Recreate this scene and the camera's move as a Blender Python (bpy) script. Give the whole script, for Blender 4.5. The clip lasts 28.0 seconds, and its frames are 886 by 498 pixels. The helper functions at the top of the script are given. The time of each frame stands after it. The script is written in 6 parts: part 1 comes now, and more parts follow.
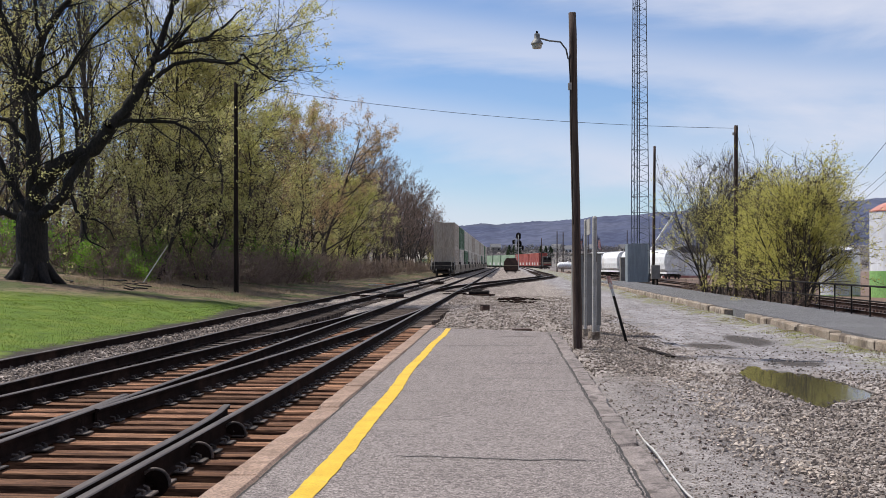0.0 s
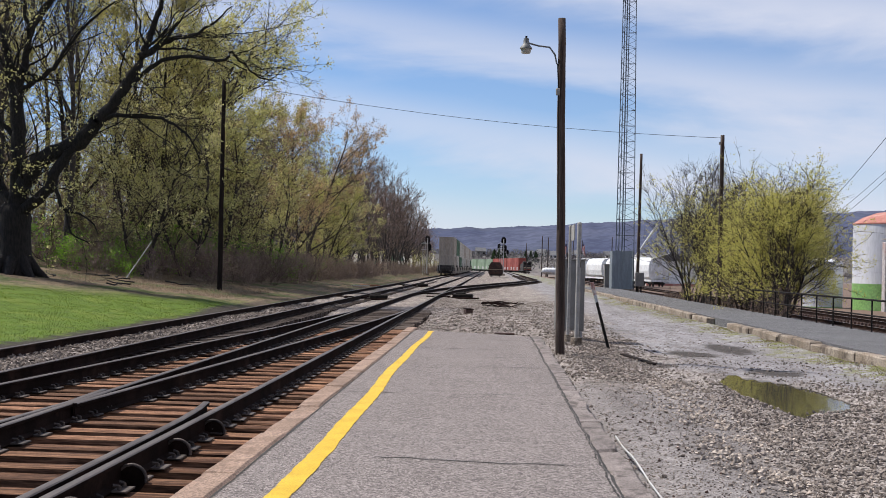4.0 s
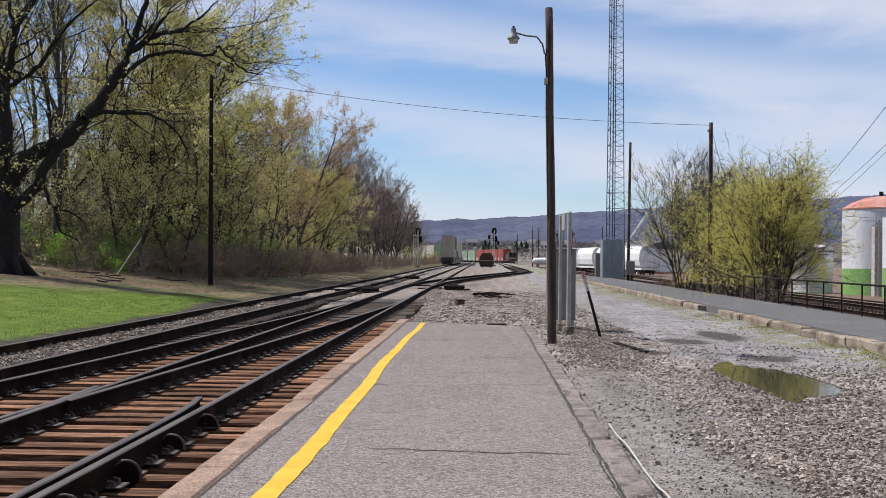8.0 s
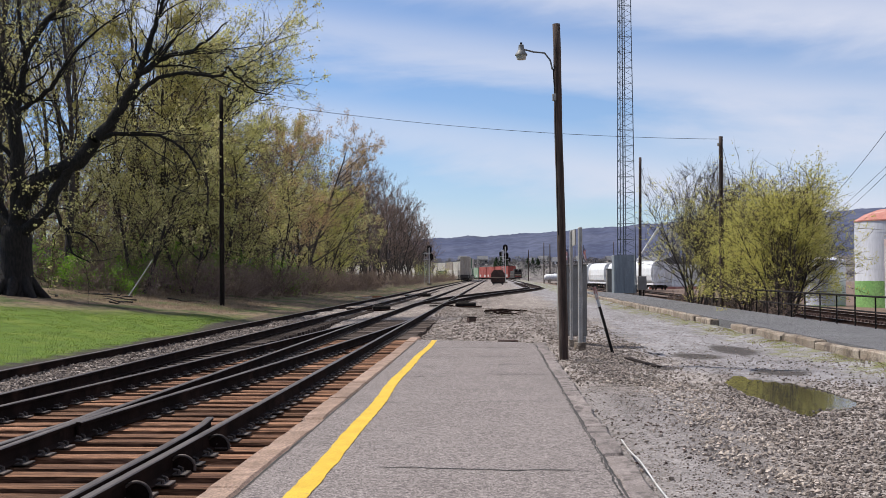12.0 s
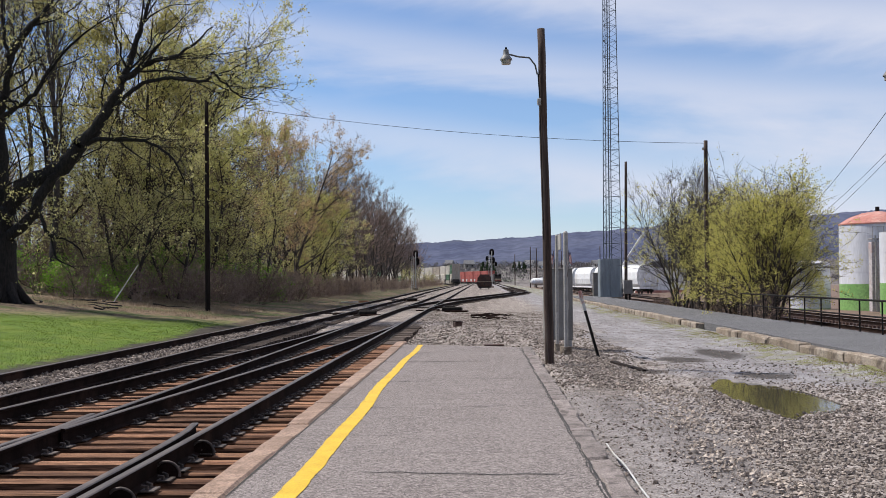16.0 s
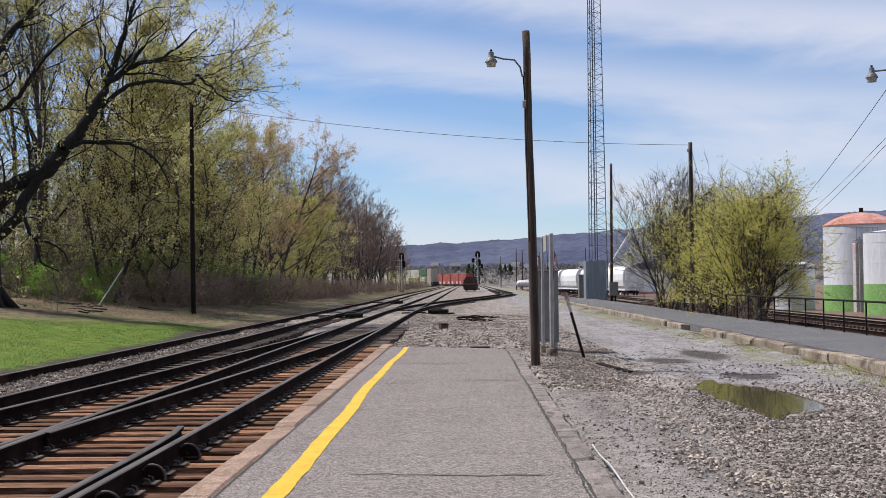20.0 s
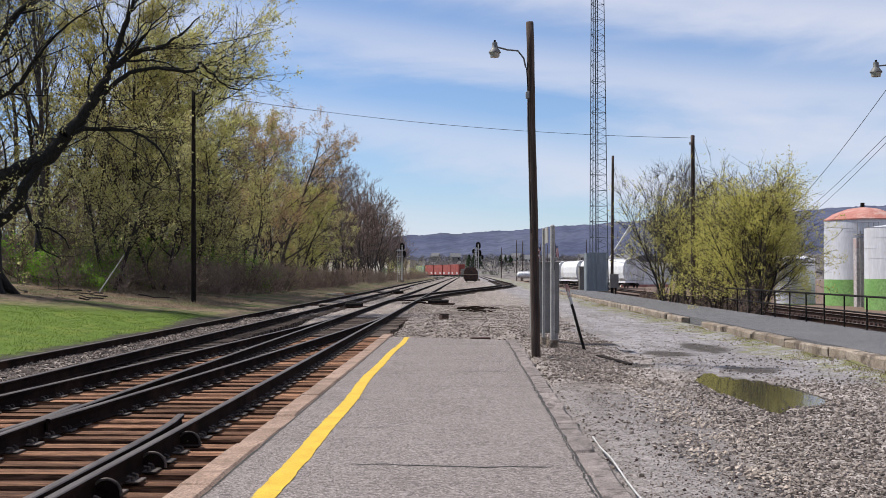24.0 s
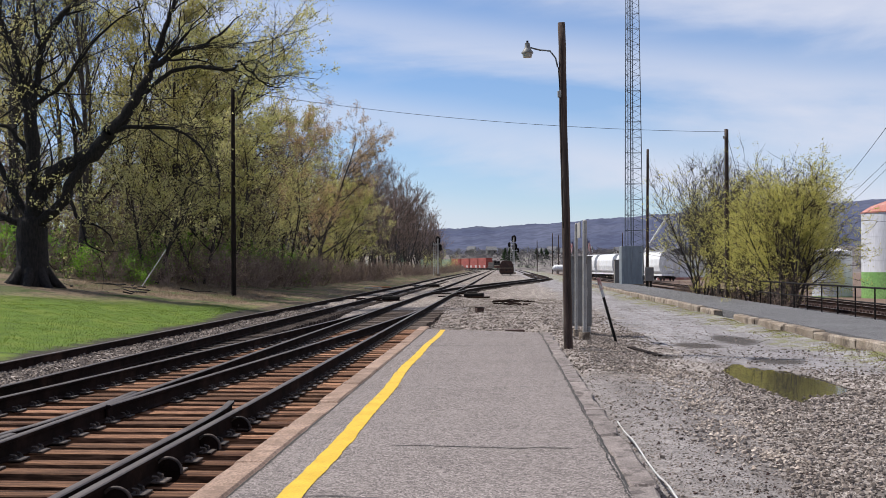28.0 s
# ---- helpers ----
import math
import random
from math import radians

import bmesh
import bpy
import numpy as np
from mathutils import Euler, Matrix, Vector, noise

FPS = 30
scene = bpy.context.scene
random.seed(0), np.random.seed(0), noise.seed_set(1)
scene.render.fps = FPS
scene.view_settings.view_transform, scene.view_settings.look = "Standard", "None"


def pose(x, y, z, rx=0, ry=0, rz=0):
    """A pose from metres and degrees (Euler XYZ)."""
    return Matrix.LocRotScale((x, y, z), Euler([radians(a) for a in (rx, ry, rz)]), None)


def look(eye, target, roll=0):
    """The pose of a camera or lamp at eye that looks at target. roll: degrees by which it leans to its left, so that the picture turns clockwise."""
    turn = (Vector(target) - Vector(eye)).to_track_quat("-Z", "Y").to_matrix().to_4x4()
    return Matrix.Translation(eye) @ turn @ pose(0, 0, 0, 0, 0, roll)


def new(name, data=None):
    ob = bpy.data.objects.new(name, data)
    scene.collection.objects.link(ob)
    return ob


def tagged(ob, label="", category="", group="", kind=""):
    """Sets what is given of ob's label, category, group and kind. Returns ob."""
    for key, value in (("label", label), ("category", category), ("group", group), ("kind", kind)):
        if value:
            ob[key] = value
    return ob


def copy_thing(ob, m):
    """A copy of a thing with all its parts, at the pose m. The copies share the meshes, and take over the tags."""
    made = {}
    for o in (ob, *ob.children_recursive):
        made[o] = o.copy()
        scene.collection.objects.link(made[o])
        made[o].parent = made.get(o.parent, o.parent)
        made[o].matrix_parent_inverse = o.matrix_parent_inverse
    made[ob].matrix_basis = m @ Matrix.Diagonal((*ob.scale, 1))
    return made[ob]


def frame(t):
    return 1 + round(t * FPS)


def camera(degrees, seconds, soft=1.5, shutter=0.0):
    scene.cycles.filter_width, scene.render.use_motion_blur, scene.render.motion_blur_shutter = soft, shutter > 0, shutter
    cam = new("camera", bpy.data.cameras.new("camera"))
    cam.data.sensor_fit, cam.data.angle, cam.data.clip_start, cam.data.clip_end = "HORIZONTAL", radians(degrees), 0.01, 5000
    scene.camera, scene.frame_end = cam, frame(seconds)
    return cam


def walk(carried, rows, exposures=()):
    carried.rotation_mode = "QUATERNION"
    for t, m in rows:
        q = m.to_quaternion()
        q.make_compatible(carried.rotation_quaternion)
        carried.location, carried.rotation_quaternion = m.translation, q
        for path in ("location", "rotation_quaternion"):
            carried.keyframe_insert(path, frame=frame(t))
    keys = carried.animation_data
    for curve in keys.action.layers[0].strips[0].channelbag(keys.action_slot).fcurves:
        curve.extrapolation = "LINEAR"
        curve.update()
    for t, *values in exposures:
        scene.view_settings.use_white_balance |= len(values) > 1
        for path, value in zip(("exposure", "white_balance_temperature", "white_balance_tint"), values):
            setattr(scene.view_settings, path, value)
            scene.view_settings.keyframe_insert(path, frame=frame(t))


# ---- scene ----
cam = camera(43.0, 28.0, soft=0.3)

PATH = [
    (0, (-0.044, -0.017, 1.471), (-0.158, 1.98, 1.496), 0.1),
    (0.5, (-0.041, -0.037, 1.472), (-0.145, 1.96, 1.496), 0.6),
    (1, (-0.037, -0.012, 1.469), (-0.112, 1.986, 1.489), 0.9),
    (1.5, (-0.04, -0.008, 1.469), (-0.11, 1.99, 1.492), 1.1),
    (2, (-0.032, -0.006, 1.467), (-0.102, 1.992, 1.491), 1.0),
    (2.5, (-0.028, 0.006, 1.46), (-0.104, 2.004, 1.485), 1.3),
    (3, (-0.024, -0.007, 1.458), (-0.106, 1.991, 1.476), 1.3),
    (3.5, (-0.032, -0.008, 1.465), (-0.12, 1.99, 1.492), 1.5),
    (5.5, (-0.019, -0.024, 1.462), (-0.102, 1.974, 1.495), 1.0),
    (6, (-0.022, -0.024, 1.464), (-0.101, 1.974, 1.497), 0.9),
    (6.5, (-0.022, -0.026, 1.463), (-0.092, 1.973, 1.495), 0.7),
    (7, (-0.019, -0.01, 1.459), (-0.087, 1.988, 1.488), 0.5),
    (7.5, (-0.019, -0.021, 1.462), (-0.086, 1.978, 1.491), 0.3),
    (8, (-0.03, -0.013, 1.456), (-0.101, 1.986, 1.472), 0.5),
    (8.5, (-0.063, -0.065, 1.458), (-0.14, 1.933, 1.47), 1.1),
    (9, (-0.11, -0.061, 1.451), (-0.169, 1.938, 1.477), 0.6),
    (9.5, (-0.093, -0.06, 1.45), (-0.151, 1.939, 1.477), 1.2),
    (10, (0.057, 0.049, 1.444), (0.007, 2.048, 1.466), 0.6),
    (10.5, (0.156, 0.143, 1.434), (0.124, 2.143, 1.471), 1.0),
    (11, (0.134, 0.132, 1.437), (0.095, 2.131, 1.487), 0.2),
    (11.5, (0.049, 0.064, 1.444), (-0.032, 2.062, 1.497), -0.6),
    (12, (-0.013, 0.014, 1.451), (-0.104, 2.011, 1.498), -0.2),
    (12.5, (-0.004, 0.0, 1.453), (-0.093, 1.997, 1.499), 0.2),
    (14.5, (0.005, -0.008, 1.453), (-0.066, 1.99, 1.503), -0.4),
    (15, (0.002, 0.002, 1.451), (-0.066, 2.0, 1.502), -0.1),
    (15.5, (-0.001, 0.007, 1.453), (-0.07, 2.005, 1.506), 0.1),
    (16, (0.004, 0.004, 1.452), (-0.063, 2.002, 1.507), -0.4),
    (16.5, (0.008, 0.0, 1.451), (-0.056, 1.999, 1.509), -0.6),
    (17, (0.005, -0.003, 1.449), (-0.061, 1.996, 1.507), -0.7),
    (17.5, (0.007, 0.004, 1.45), (-0.056, 2.002, 1.505), -0.8),
    (18, (0.008, -0.008, 1.45), (-0.049, 1.99, 1.506), -0.6),
    (18.5, (0.01, -0.013, 1.452), (-0.038, 1.985, 1.51), -0.5),
    (19, (0.012, -0.003, 1.454), (-0.034, 1.995, 1.513), -0.6),
    (19.5, (0.008, -0.006, 1.453), (-0.036, 1.993, 1.512), -0.4),
    (20, (0.008, -0.006, 1.447), (-0.034, 1.992, 1.506), -0.6),
    (20.5, (0.002, 0.0, 1.448), (-0.038, 1.999, 1.501), -0.6),
    (21, (0.003, 0.008, 1.451), (-0.037, 2.007, 1.503), -0.4),
    (21.5, (-0.004, 0.006, 1.453), (-0.045, 2.005, 1.503), -0.2),
    (23.5, (-0.009, 0.009, 1.453), (-0.049, 2.008, 1.507), -0.3),
    (24, (-0.01, 0.009, 1.45), (-0.053, 2.008, 1.492), -0.0),
    (24.5, (-0.012, 0.004, 1.451), (-0.055, 2.003, 1.493), 0.0),
    (25, (-0.012, -0.007, 1.454), (-0.048, 1.992, 1.495), -0.1),
    (25.5, (-0.015, 0.01, 1.453), (-0.051, 2.009, 1.494), 0.0),
    (26, (-0.015, 0.016, 1.448), (-0.057, 2.015, 1.483), 0.5),
    (26.5, (-0.02, 0.007, 1.451), (-0.099, 2.005, 1.48), 0.7),
    (27, (-0.02, -0.169, 1.458), (-0.109, 1.829, 1.487), 0.7),
    (27.5, (0.028, -0.654, 1.467), (-0.0687, 1.3435, 1.4958), 0.20),
    (28, (0.029, -0.667, 1.468), (-0.0777, 1.3300, 1.4983), -0.14),
]
walk(cam, [(t, look(eye, target, roll)) for t, eye, target, roll in PATH])

# ---- world, sun, exposure ----
SUN = Vector((-0.68, 0.24, 1.0)).normalized()
elev = math.asin(SUN.z)
world = bpy.data.worlds.new("sky")
scene.world = world
world.use_nodes = True
wn, wl = world.node_tree.nodes, world.node_tree.links
wn.clear()
sky = wn.new("ShaderNodeTexSky")
sky.sky_type = "NISHITA"
sky.sun_disc = False
sky.sun_elevation = elev
sky.sun_rotation = math.atan2(SUN.x, SUN.y)
sky.air_density, sky.dust_density, sky.ozone_density = 1.0, 0.0, 3.5
bg = wn.new("ShaderNodeBackground")
bg.inputs[1].default_value = 0.078
cloud = wn.new("ShaderNodeBackground")
cloud.inputs[0].default_value = (0.765, 0.80, 0.935, 1)
cloud.inputs[1].default_value = 0.68
coord = wn.new("ShaderNodeTexCoord")
squash = wn.new("ShaderNodeMapping")
squash.inputs["Scale"].default_value = (1.6, 1.6, 6.5)
squash.inputs["Rotation"].default_value = (0.0, 0.16, 0.0)
squash.inputs["Location"].default_value = (0.35, 0.2, 0.55)
veil = wn.new("ShaderNodeTexNoise")
veil.inputs["Scale"].default_value = 1.9
veil.inputs["Detail"].default_value = 8
veil.inputs["Roughness"].default_value = 0.55
veil.inputs["Distortion"].default_value = 0.4
ramp = wn.new("ShaderNodeValToRGB")
ramp.color_ramp.elements[0].position, ramp.color_ramp.elements[0].color = 0.22, (0.03, 0.03, 0.03, 1)
ramp.color_ramp.elements[1].position, ramp.color_ramp.elements[1].color = 0.86, (0.88, 0.88, 0.88, 1)


def wmath(op, a, b=0.0):
    node = wn.new("ShaderNodeMath")
    node.operation = op
    for sock, v in zip(node.inputs, (a, b)):
        if isinstance(v, bpy.types.NodeSocket):
            wl.new(v, sock)
        else:
            sock.default_value = v
    return node.outputs[0]


mixw = wn.new("ShaderNodeMixShader")
wout = wn.new("ShaderNodeOutputWorld")
wl.new(coord.outputs["Generated"], squash.inputs[0])
wl.new(squash.outputs[0], veil.inputs["Vector"])
apart = wn.new("ShaderNodeSeparateXYZ")
wl.new(coord.outputs["Generated"], apart.inputs[0])
# streets of cirrus that slope down to the east, broken up by the veil; more of it in the east
rank = wmath("ADD", apart.outputs[2], wmath("MULTIPLY", apart.outputs[0], 0.17))
rank = wmath("ADD", rank, wmath("MULTIPLY", wmath("SUBTRACT", veil.outputs["Fac"], 0.5), 0.09))
street = wmath("COSINE", wmath("MULTIPLY", wmath("SUBTRACT", rank, 0.182), 2 * math.pi / 0.077))
amount = wmath("ADD", wmath("MULTIPLY", street, 0.17), wmath("ADD", wmath("MULTIPLY", wmath("SUBTRACT", veil.outputs["Fac"], 0.5), 1.1), 0.53))
amount = wmath("ADD", amount, wmath("MULTIPLY", apart.outputs[0], 0.44))
wl.new(amount, ramp.inputs[0])
haze = wn.new("ShaderNodeMapRange")
haze.inputs["From Min"].default_value, haze.inputs["From Max"].default_value = 0.0, 0.22
haze.inputs["To Min"].default_value, haze.inputs["To Max"].default_value = 0.28, 0.0
wl.new(apart.outputs[2], haze.inputs["Value"])
thick = wn.new("ShaderNodeMath")
thick.operation = "MAXIMUM"
wl.new(ramp.outputs[0], thick.inputs[0])
wl.new(haze.outputs[0], thick.inputs[1])
wl.new(thick.outputs[0], mixw.inputs[0])
tint = wn.new("ShaderNodeMix")
tint.data_type, tint.blend_type = "RGBA", "MULTIPLY"
tint.inputs[0].default_value, tint.inputs[7].default_value = 1.0, (0.83, 0.95, 1.15, 1)
wl.new(sky.outputs[0], tint.inputs[6])
wl.new(tint.outputs[2], bg.inputs[0])
wl.new(bg.outputs[0], mixw.inputs[1])
wl.new(cloud.outputs[0], mixw.inputs[2])
wl.new(mixw.outputs[0], wout.inputs[0])

sun_lamp = bpy.data.lights.new("sun", "SUN")
sun_lamp.energy, sun_lamp.angle, sun_lamp.color = 4.9, radians(0.6), (1.0, 0.945, 0.87)
scene.view_settings.exposure = 0.45
sun = new("sun", sun_lamp)
sun.matrix_world = look(SUN * 60, (0, 0, 0))

# ---- materials ----


def nodes_of(name):
    m = bpy.data.materials.new(name)
    m.use_nodes = True
    return m, m.node_tree.nodes, m.node_tree.links, m.node_tree.nodes["Principled BSDF"]


def noise_node(n, l, vec, scale, detail=5, rough=0.6):
    t = n.new("ShaderNodeTexNoise")
    t.inputs["Scale"].default_value, t.inputs["Detail"].default_value, t.inputs["Roughness"].default_value = scale, detail, rough
    l.new(vec, t.inputs["Vector"])
    return t.outputs["Fac"]


def span(n, l, fac, lo, hi):
    t = n.new("ShaderNodeMapRange")
    t.interpolation_type = "SMOOTHSTEP"
    t.inputs["From Min"].default_value, t.inputs["From Max"].default_value = lo, hi
    l.new(fac, t.inputs["Value"])
    return t.outputs[0]


def mix(n, l, fac, a, b, how="MIX"):
    t = n.new("ShaderNodeMix")
    t.data_type, t.blend_type = "RGBA", how
    for sock, v in ((t.inputs[0], fac), (t.inputs[6], a), (t.inputs[7], b)):
        if isinstance(v, bpy.types.NodeSocket):
            l.new(v, sock)
        else:
            sock.default_value = (*v, 1) if isinstance(v, tuple) else v
    return t.outputs[2]


def arith(n, l, op, a, b):
    t = n.new("ShaderNodeMath")
    t.operation = op
    for sock, v in ((t.inputs[0], a), (t.inputs[1], b)):
        if isinstance(v, bpy.types.NodeSocket):
            l.new(v, sock)
        else:
            sock.default_value = v
    return t.outputs[0]


def bump(n, l, bsdf, height, strength, dist):
    t = n.new("ShaderNodeBump")
    t.inputs["Strength"].default_value, t.inputs["Distance"].default_value = strength, dist
    l.new(height, t.inputs["Height"])
    l.new(t.outputs[0], bsdf.inputs["Normal"])


TONE = 0.72


def toned(c, k=None):
    return tuple(v * (TONE if k is None else k) for v in c)


def surf(name, c1, c2, scale=4.0, rough=0.85, metal=0.0, fine=60.0, bumps=0.4, dist=0.004, stain=None, stain_scale=0.8,
         vary=0.0, stretch=(1, 1, 1), stain_at=(0.52, 0.68), island=False, spec=None, grit=(0.62, 0.3, 0.7), tone=None):
    """A surface in two tones with fine grain, broad stains, relief and a shade of its own for each piece."""
    c1, c2, stain = toned(c1, tone), toned(c2, tone), stain and toned(stain, tone)
    m, n, l, b = nodes_of(name)
    tc = n.new("ShaderNodeTexCoord")
    mp = n.new("ShaderNodeMapping")
    mp.inputs["Scale"].default_value = stretch
    l.new(tc.outputs["Object"], mp.inputs[0])
    vec = mp.outputs[0]
    if vary or island:
        own = n.new("ShaderNodeNewGeometry").outputs["Random Per Island"] if island else n.new("ShaderNodeObjectInfo").outputs["Random"]
        ad = n.new("ShaderNodeVectorMath")
        ad.operation = "ADD"
        l.new(vec, ad.inputs[0])
        l.new(arith(n, l, "MULTIPLY", own, 37.0), ad.inputs[1])
        vec = ad.outputs[0]
    big, small = noise_node(n, l, vec, scale), noise_node(n, l, vec, fine, 3)
    col = mix(n, l, span(n, l, big, 0.35, 0.65), c1, c2)
    col = mix(n, l, span(n, l, small, grit[1], grit[2]), col, mix(n, l, 1.0, col, (grit[0],) * 3, "MULTIPLY"))
    if stain:
        col = mix(n, l, span(n, l, noise_node(n, l, vec, stain_scale, 6, 0.7), *stain_at), col, stain)
    if vary:
        hsv = n.new("ShaderNodeHueSaturation")
        l.new(col, hsv.inputs["Color"])
        l.new(arith(n, l, "ADD", arith(n, l, "MULTIPLY", own, 2 * vary), 1 - vary), hsv.inputs["Value"])
        col = hsv.outputs[0]
    l.new(col, b.inputs["Base Color"])
    b.inputs["Roughness"].default_value, b.inputs["Metallic"].default_value = rough, metal
    if spec is not None:
        b.inputs["Specular IOR Level"].default_value = spec
    bump(n, l, b, arith(n, l, "ADD", small, big), bumps, dist)
    return m


def leaf_mat(name, c1, c2, c3):
    c1, c2, c3 = toned(c1), toned(c2), toned(c3)
    m, n, l, b = nodes_of(name)
    own = n.new("ShaderNodeNewGeometry").outputs["Random Per Island"]
    tree = n.new("ShaderNodeObjectInfo").outputs["Random"]
    col = mix(n, l, own, c1, c2)
    col = mix(n, l, arith(n, l, "MULTIPLY", tree, 0.6), col, c3)
    l.new(col, b.inputs["Base Color"])
    b.inputs["Roughness"].default_value = 0.6
    tr = n.new("ShaderNodeBsdfTranslucent")
    l.new(col, tr.inputs[0])
    mx = n.new("ShaderNodeMixShader")
    mx.inputs[0].default_value = 0.58
    l.new(b.outputs[0], mx.inputs[1])
    l.new(tr.outputs[0], mx.inputs[2])
    l.new(mx.outputs[0], n["Material Output"].inputs[0])
    return m


def ground_mat():
    """Ballast, gravel, lawn, leaf litter and dirt, each in its own belt with a ragged border."""
    m, n, l, b = nodes_of("ground")
    pos = n.new("ShaderNodeNewGeometry").outputs["Position"]
    sep = n.new("ShaderNodeSeparateXYZ")
    l.new(pos, sep.inputs[0])
    x, y = sep.outputs[0], sep.outputs[1]
    broad, mid, fine = noise_node(n, l, pos, 0.35, 6), noise_node(n, l, pos, 2.2, 6, 0.7), noise_node(n, l, pos, 26.0, 4, 0.7)
    vor = n.new("ShaderNodeTexVoronoi")
    vor.inputs["Scale"].default_value = 22.0
    l.new(pos, vor.inputs["Vector"])
    big = n.new("ShaderNodeTexVoronoi")
    big.inputs["Scale"].default_value = 7.0
    l.new(pos, big.inputs["Vector"])
    lump = n.new("ShaderNodeSeparateColor")
    l.new(big.outputs["Color"], lump.inputs[0])
    cell = n.new("ShaderNodeSeparateColor")
    l.new(vor.outputs["Color"], cell.inputs[0])
    wob = arith(n, l, "MULTIPLY", arith(n, l, "SUBTRACT", mid, 0.5), 2.4)
    wobb = arith(n, l, "MULTIPLY", arith(n, l, "SUBTRACT", broad, 0.5), 4.0)
    xw = arith(n, l, "ADD", arith(n, l, "ADD", x, wob), wobb)
    yw0 = arith(n, l, "ADD", y, arith(n, l, "MULTIPLY", wobb, 2.0))
    # grey gravel of the lane, lighter where wheels have ground it down
    gravel = mix(n, l, cell.outputs[0], (0.115, 0.105, 0.099), (0.46, 0.428, 0.403))
    tiny = n.new("ShaderNodeTexVoronoi")
    tiny.inputs["Scale"].default_value = 52.0
    l.new(pos, tiny.inputs["Vector"])
    grain = n.new("ShaderNodeSeparateColor")
    l.new(tiny.outputs["Color"], grain.inputs[0])
    packed = mix(n, l, grain.outputs[0], (0.14, 0.143, 0.157), (0.405, 0.41, 0.44))
    packed = mix(n, l, span(n, l, mid, 0.52, 0.72), packed, (0.18, 0.172, 0.17))
    lane = arith(n, l, "MULTIPLY", span(n, l, xw, 2.9, 3.8), span(n, l, yw0, 15.5, 18.5))
    strip = arith(n, l, "SUBTRACT", arith(n, l, "ADD", x, arith(n, l, "MULTIPLY", wob, 0.35)), arith(n, l, "MULTIPLY", y, 0.115))
    strip = arith(n, l, "SUBTRACT", 1.0, span(n, l, strip, 1.05, 1.5))
    strip = arith(n, l, "MULTIPLY", strip, arith(n, l, "SUBTRACT", 1.0, span(n, l, yw0, 14.5, 18.0)))
    worn = arith(n, l, "MULTIPLY", lane, 0.85)
    gravel = mix(n, l, span(n, l, mid, 0.5, 0.75), gravel, (0.16, 0.145, 0.13))
    gravel = mix(n, l, worn, gravel, packed)
    ground_fine = mix(n, l, grain.outputs[1], (0.128, 0.123, 0.125), (0.318, 0.305, 0.305))
    gravel = mix(n, l, arith(n, l, "MULTIPLY", strip, 0.9), gravel, ground_fine)
    ballast = mix(n, l, cell.outputs[1], (0.10, 0.09, 0.084), (0.44, 0.405, 0.382))
    ballast = mix(n, l, span(n, l, mid, 0.48, 0.7), ballast, (0.15, 0.132, 0.12))
    # bed between the ties, near black: the gaps' shade is put into its colour
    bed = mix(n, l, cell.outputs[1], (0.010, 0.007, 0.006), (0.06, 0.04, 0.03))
    grass = mix(n, l, fine, (0.04, 0.085, 0.007), (0.155, 0.25, 0.026))
    grass = mix(n, l, span(n, l, mid, 0.45, 0.7), grass, (0.06, 0.10, 0.016))
    grass = mix(n, l, arith(n, l, "MULTIPLY", span(n, l, noise_node(n, l, pos, 0.8, 5, 0.6), 0.46, 0.66), 0.7), grass, (0.17, 0.22, 0.035))
    litter = mix(n, l, fine, (0.075, 0.056, 0.037), (0.33, 0.25, 0.17))
    litter = mix(n, l, span(n, l, mid, 0.45, 0.62), litter, (0.06, 0.05, 0.03))
    litter = mix(n, l, arith(n, l, "MULTIPLY", span(n, l, broad, 0.47, 0.60), 0.75), litter, (0.05, 0.085, 0.014))
    cinder = mix(n, l, fine, (0.012, 0.010, 0.009), (0.075, 0.062, 0.052))
    dirt = mix(n, l, fine, (0.11, 0.075, 0.06), (0.25, 0.19, 0.155))
    patch = mix(n, l, lump.outputs[0], (0.58, 0.57, 0.56), (1.36, 1.34, 1.32))
    mild = mix(n, l, lump.outputs[0], (0.84, 0.83, 0.83), (1.14, 1.14, 1.14))
    gravel, ballast = mix(n, l, 1.0, gravel, mild, "MULTIPLY"), mix(n, l, 1.0, ballast, patch, "MULTIPLY")
    mp = n.new("ShaderNodeMapping")
    mp.inputs["Scale"].default_value = (1.3, 0.16, 1.0)
    l.new(pos, mp.inputs[0])
    streak = noise_node(n, l, mp.outputs[0], 1.0, 8, 0.75)
    streaks = mix(n, l, span(n, l, streak, 0.36, 0.64), (0.76, 0.74, 0.73), (1.12, 1.12, 1.12))
    gravel, ballast = mix(n, l, 1.0, gravel, streaks, "MULTIPLY"), mix(n, l, 1.0, ballast, streaks, "MULTIPLY")
    # belts from the lawn in the west to the yard in the east
    yw = arith(n, l, "ADD", y, arith(n, l, "MULTIPLY", wobb, 2.0))
    cinder = mix(n, l, arith(n, l, "MULTIPLY", span(n, l, yw, 36.0, 50.0), 0.6), cinder, litter)
    lawn = grass
    col = mix(n, l, span(n, l, arith(n, l, "ADD", x, arith(n, l, "MULTIPLY", wob, 0.25)), -8.05, -7.7), cinder, ballast)
    lawn = mix(n, l, span(n, l, arith(n, l, "ADD", arith(n, l, "MULTIPLY", x, -1.0), arith(n, l, "ADD", y, arith(n, l, "MULTIPLY", wobb, 1.8))), 50.5, 58.0), lawn, litter)
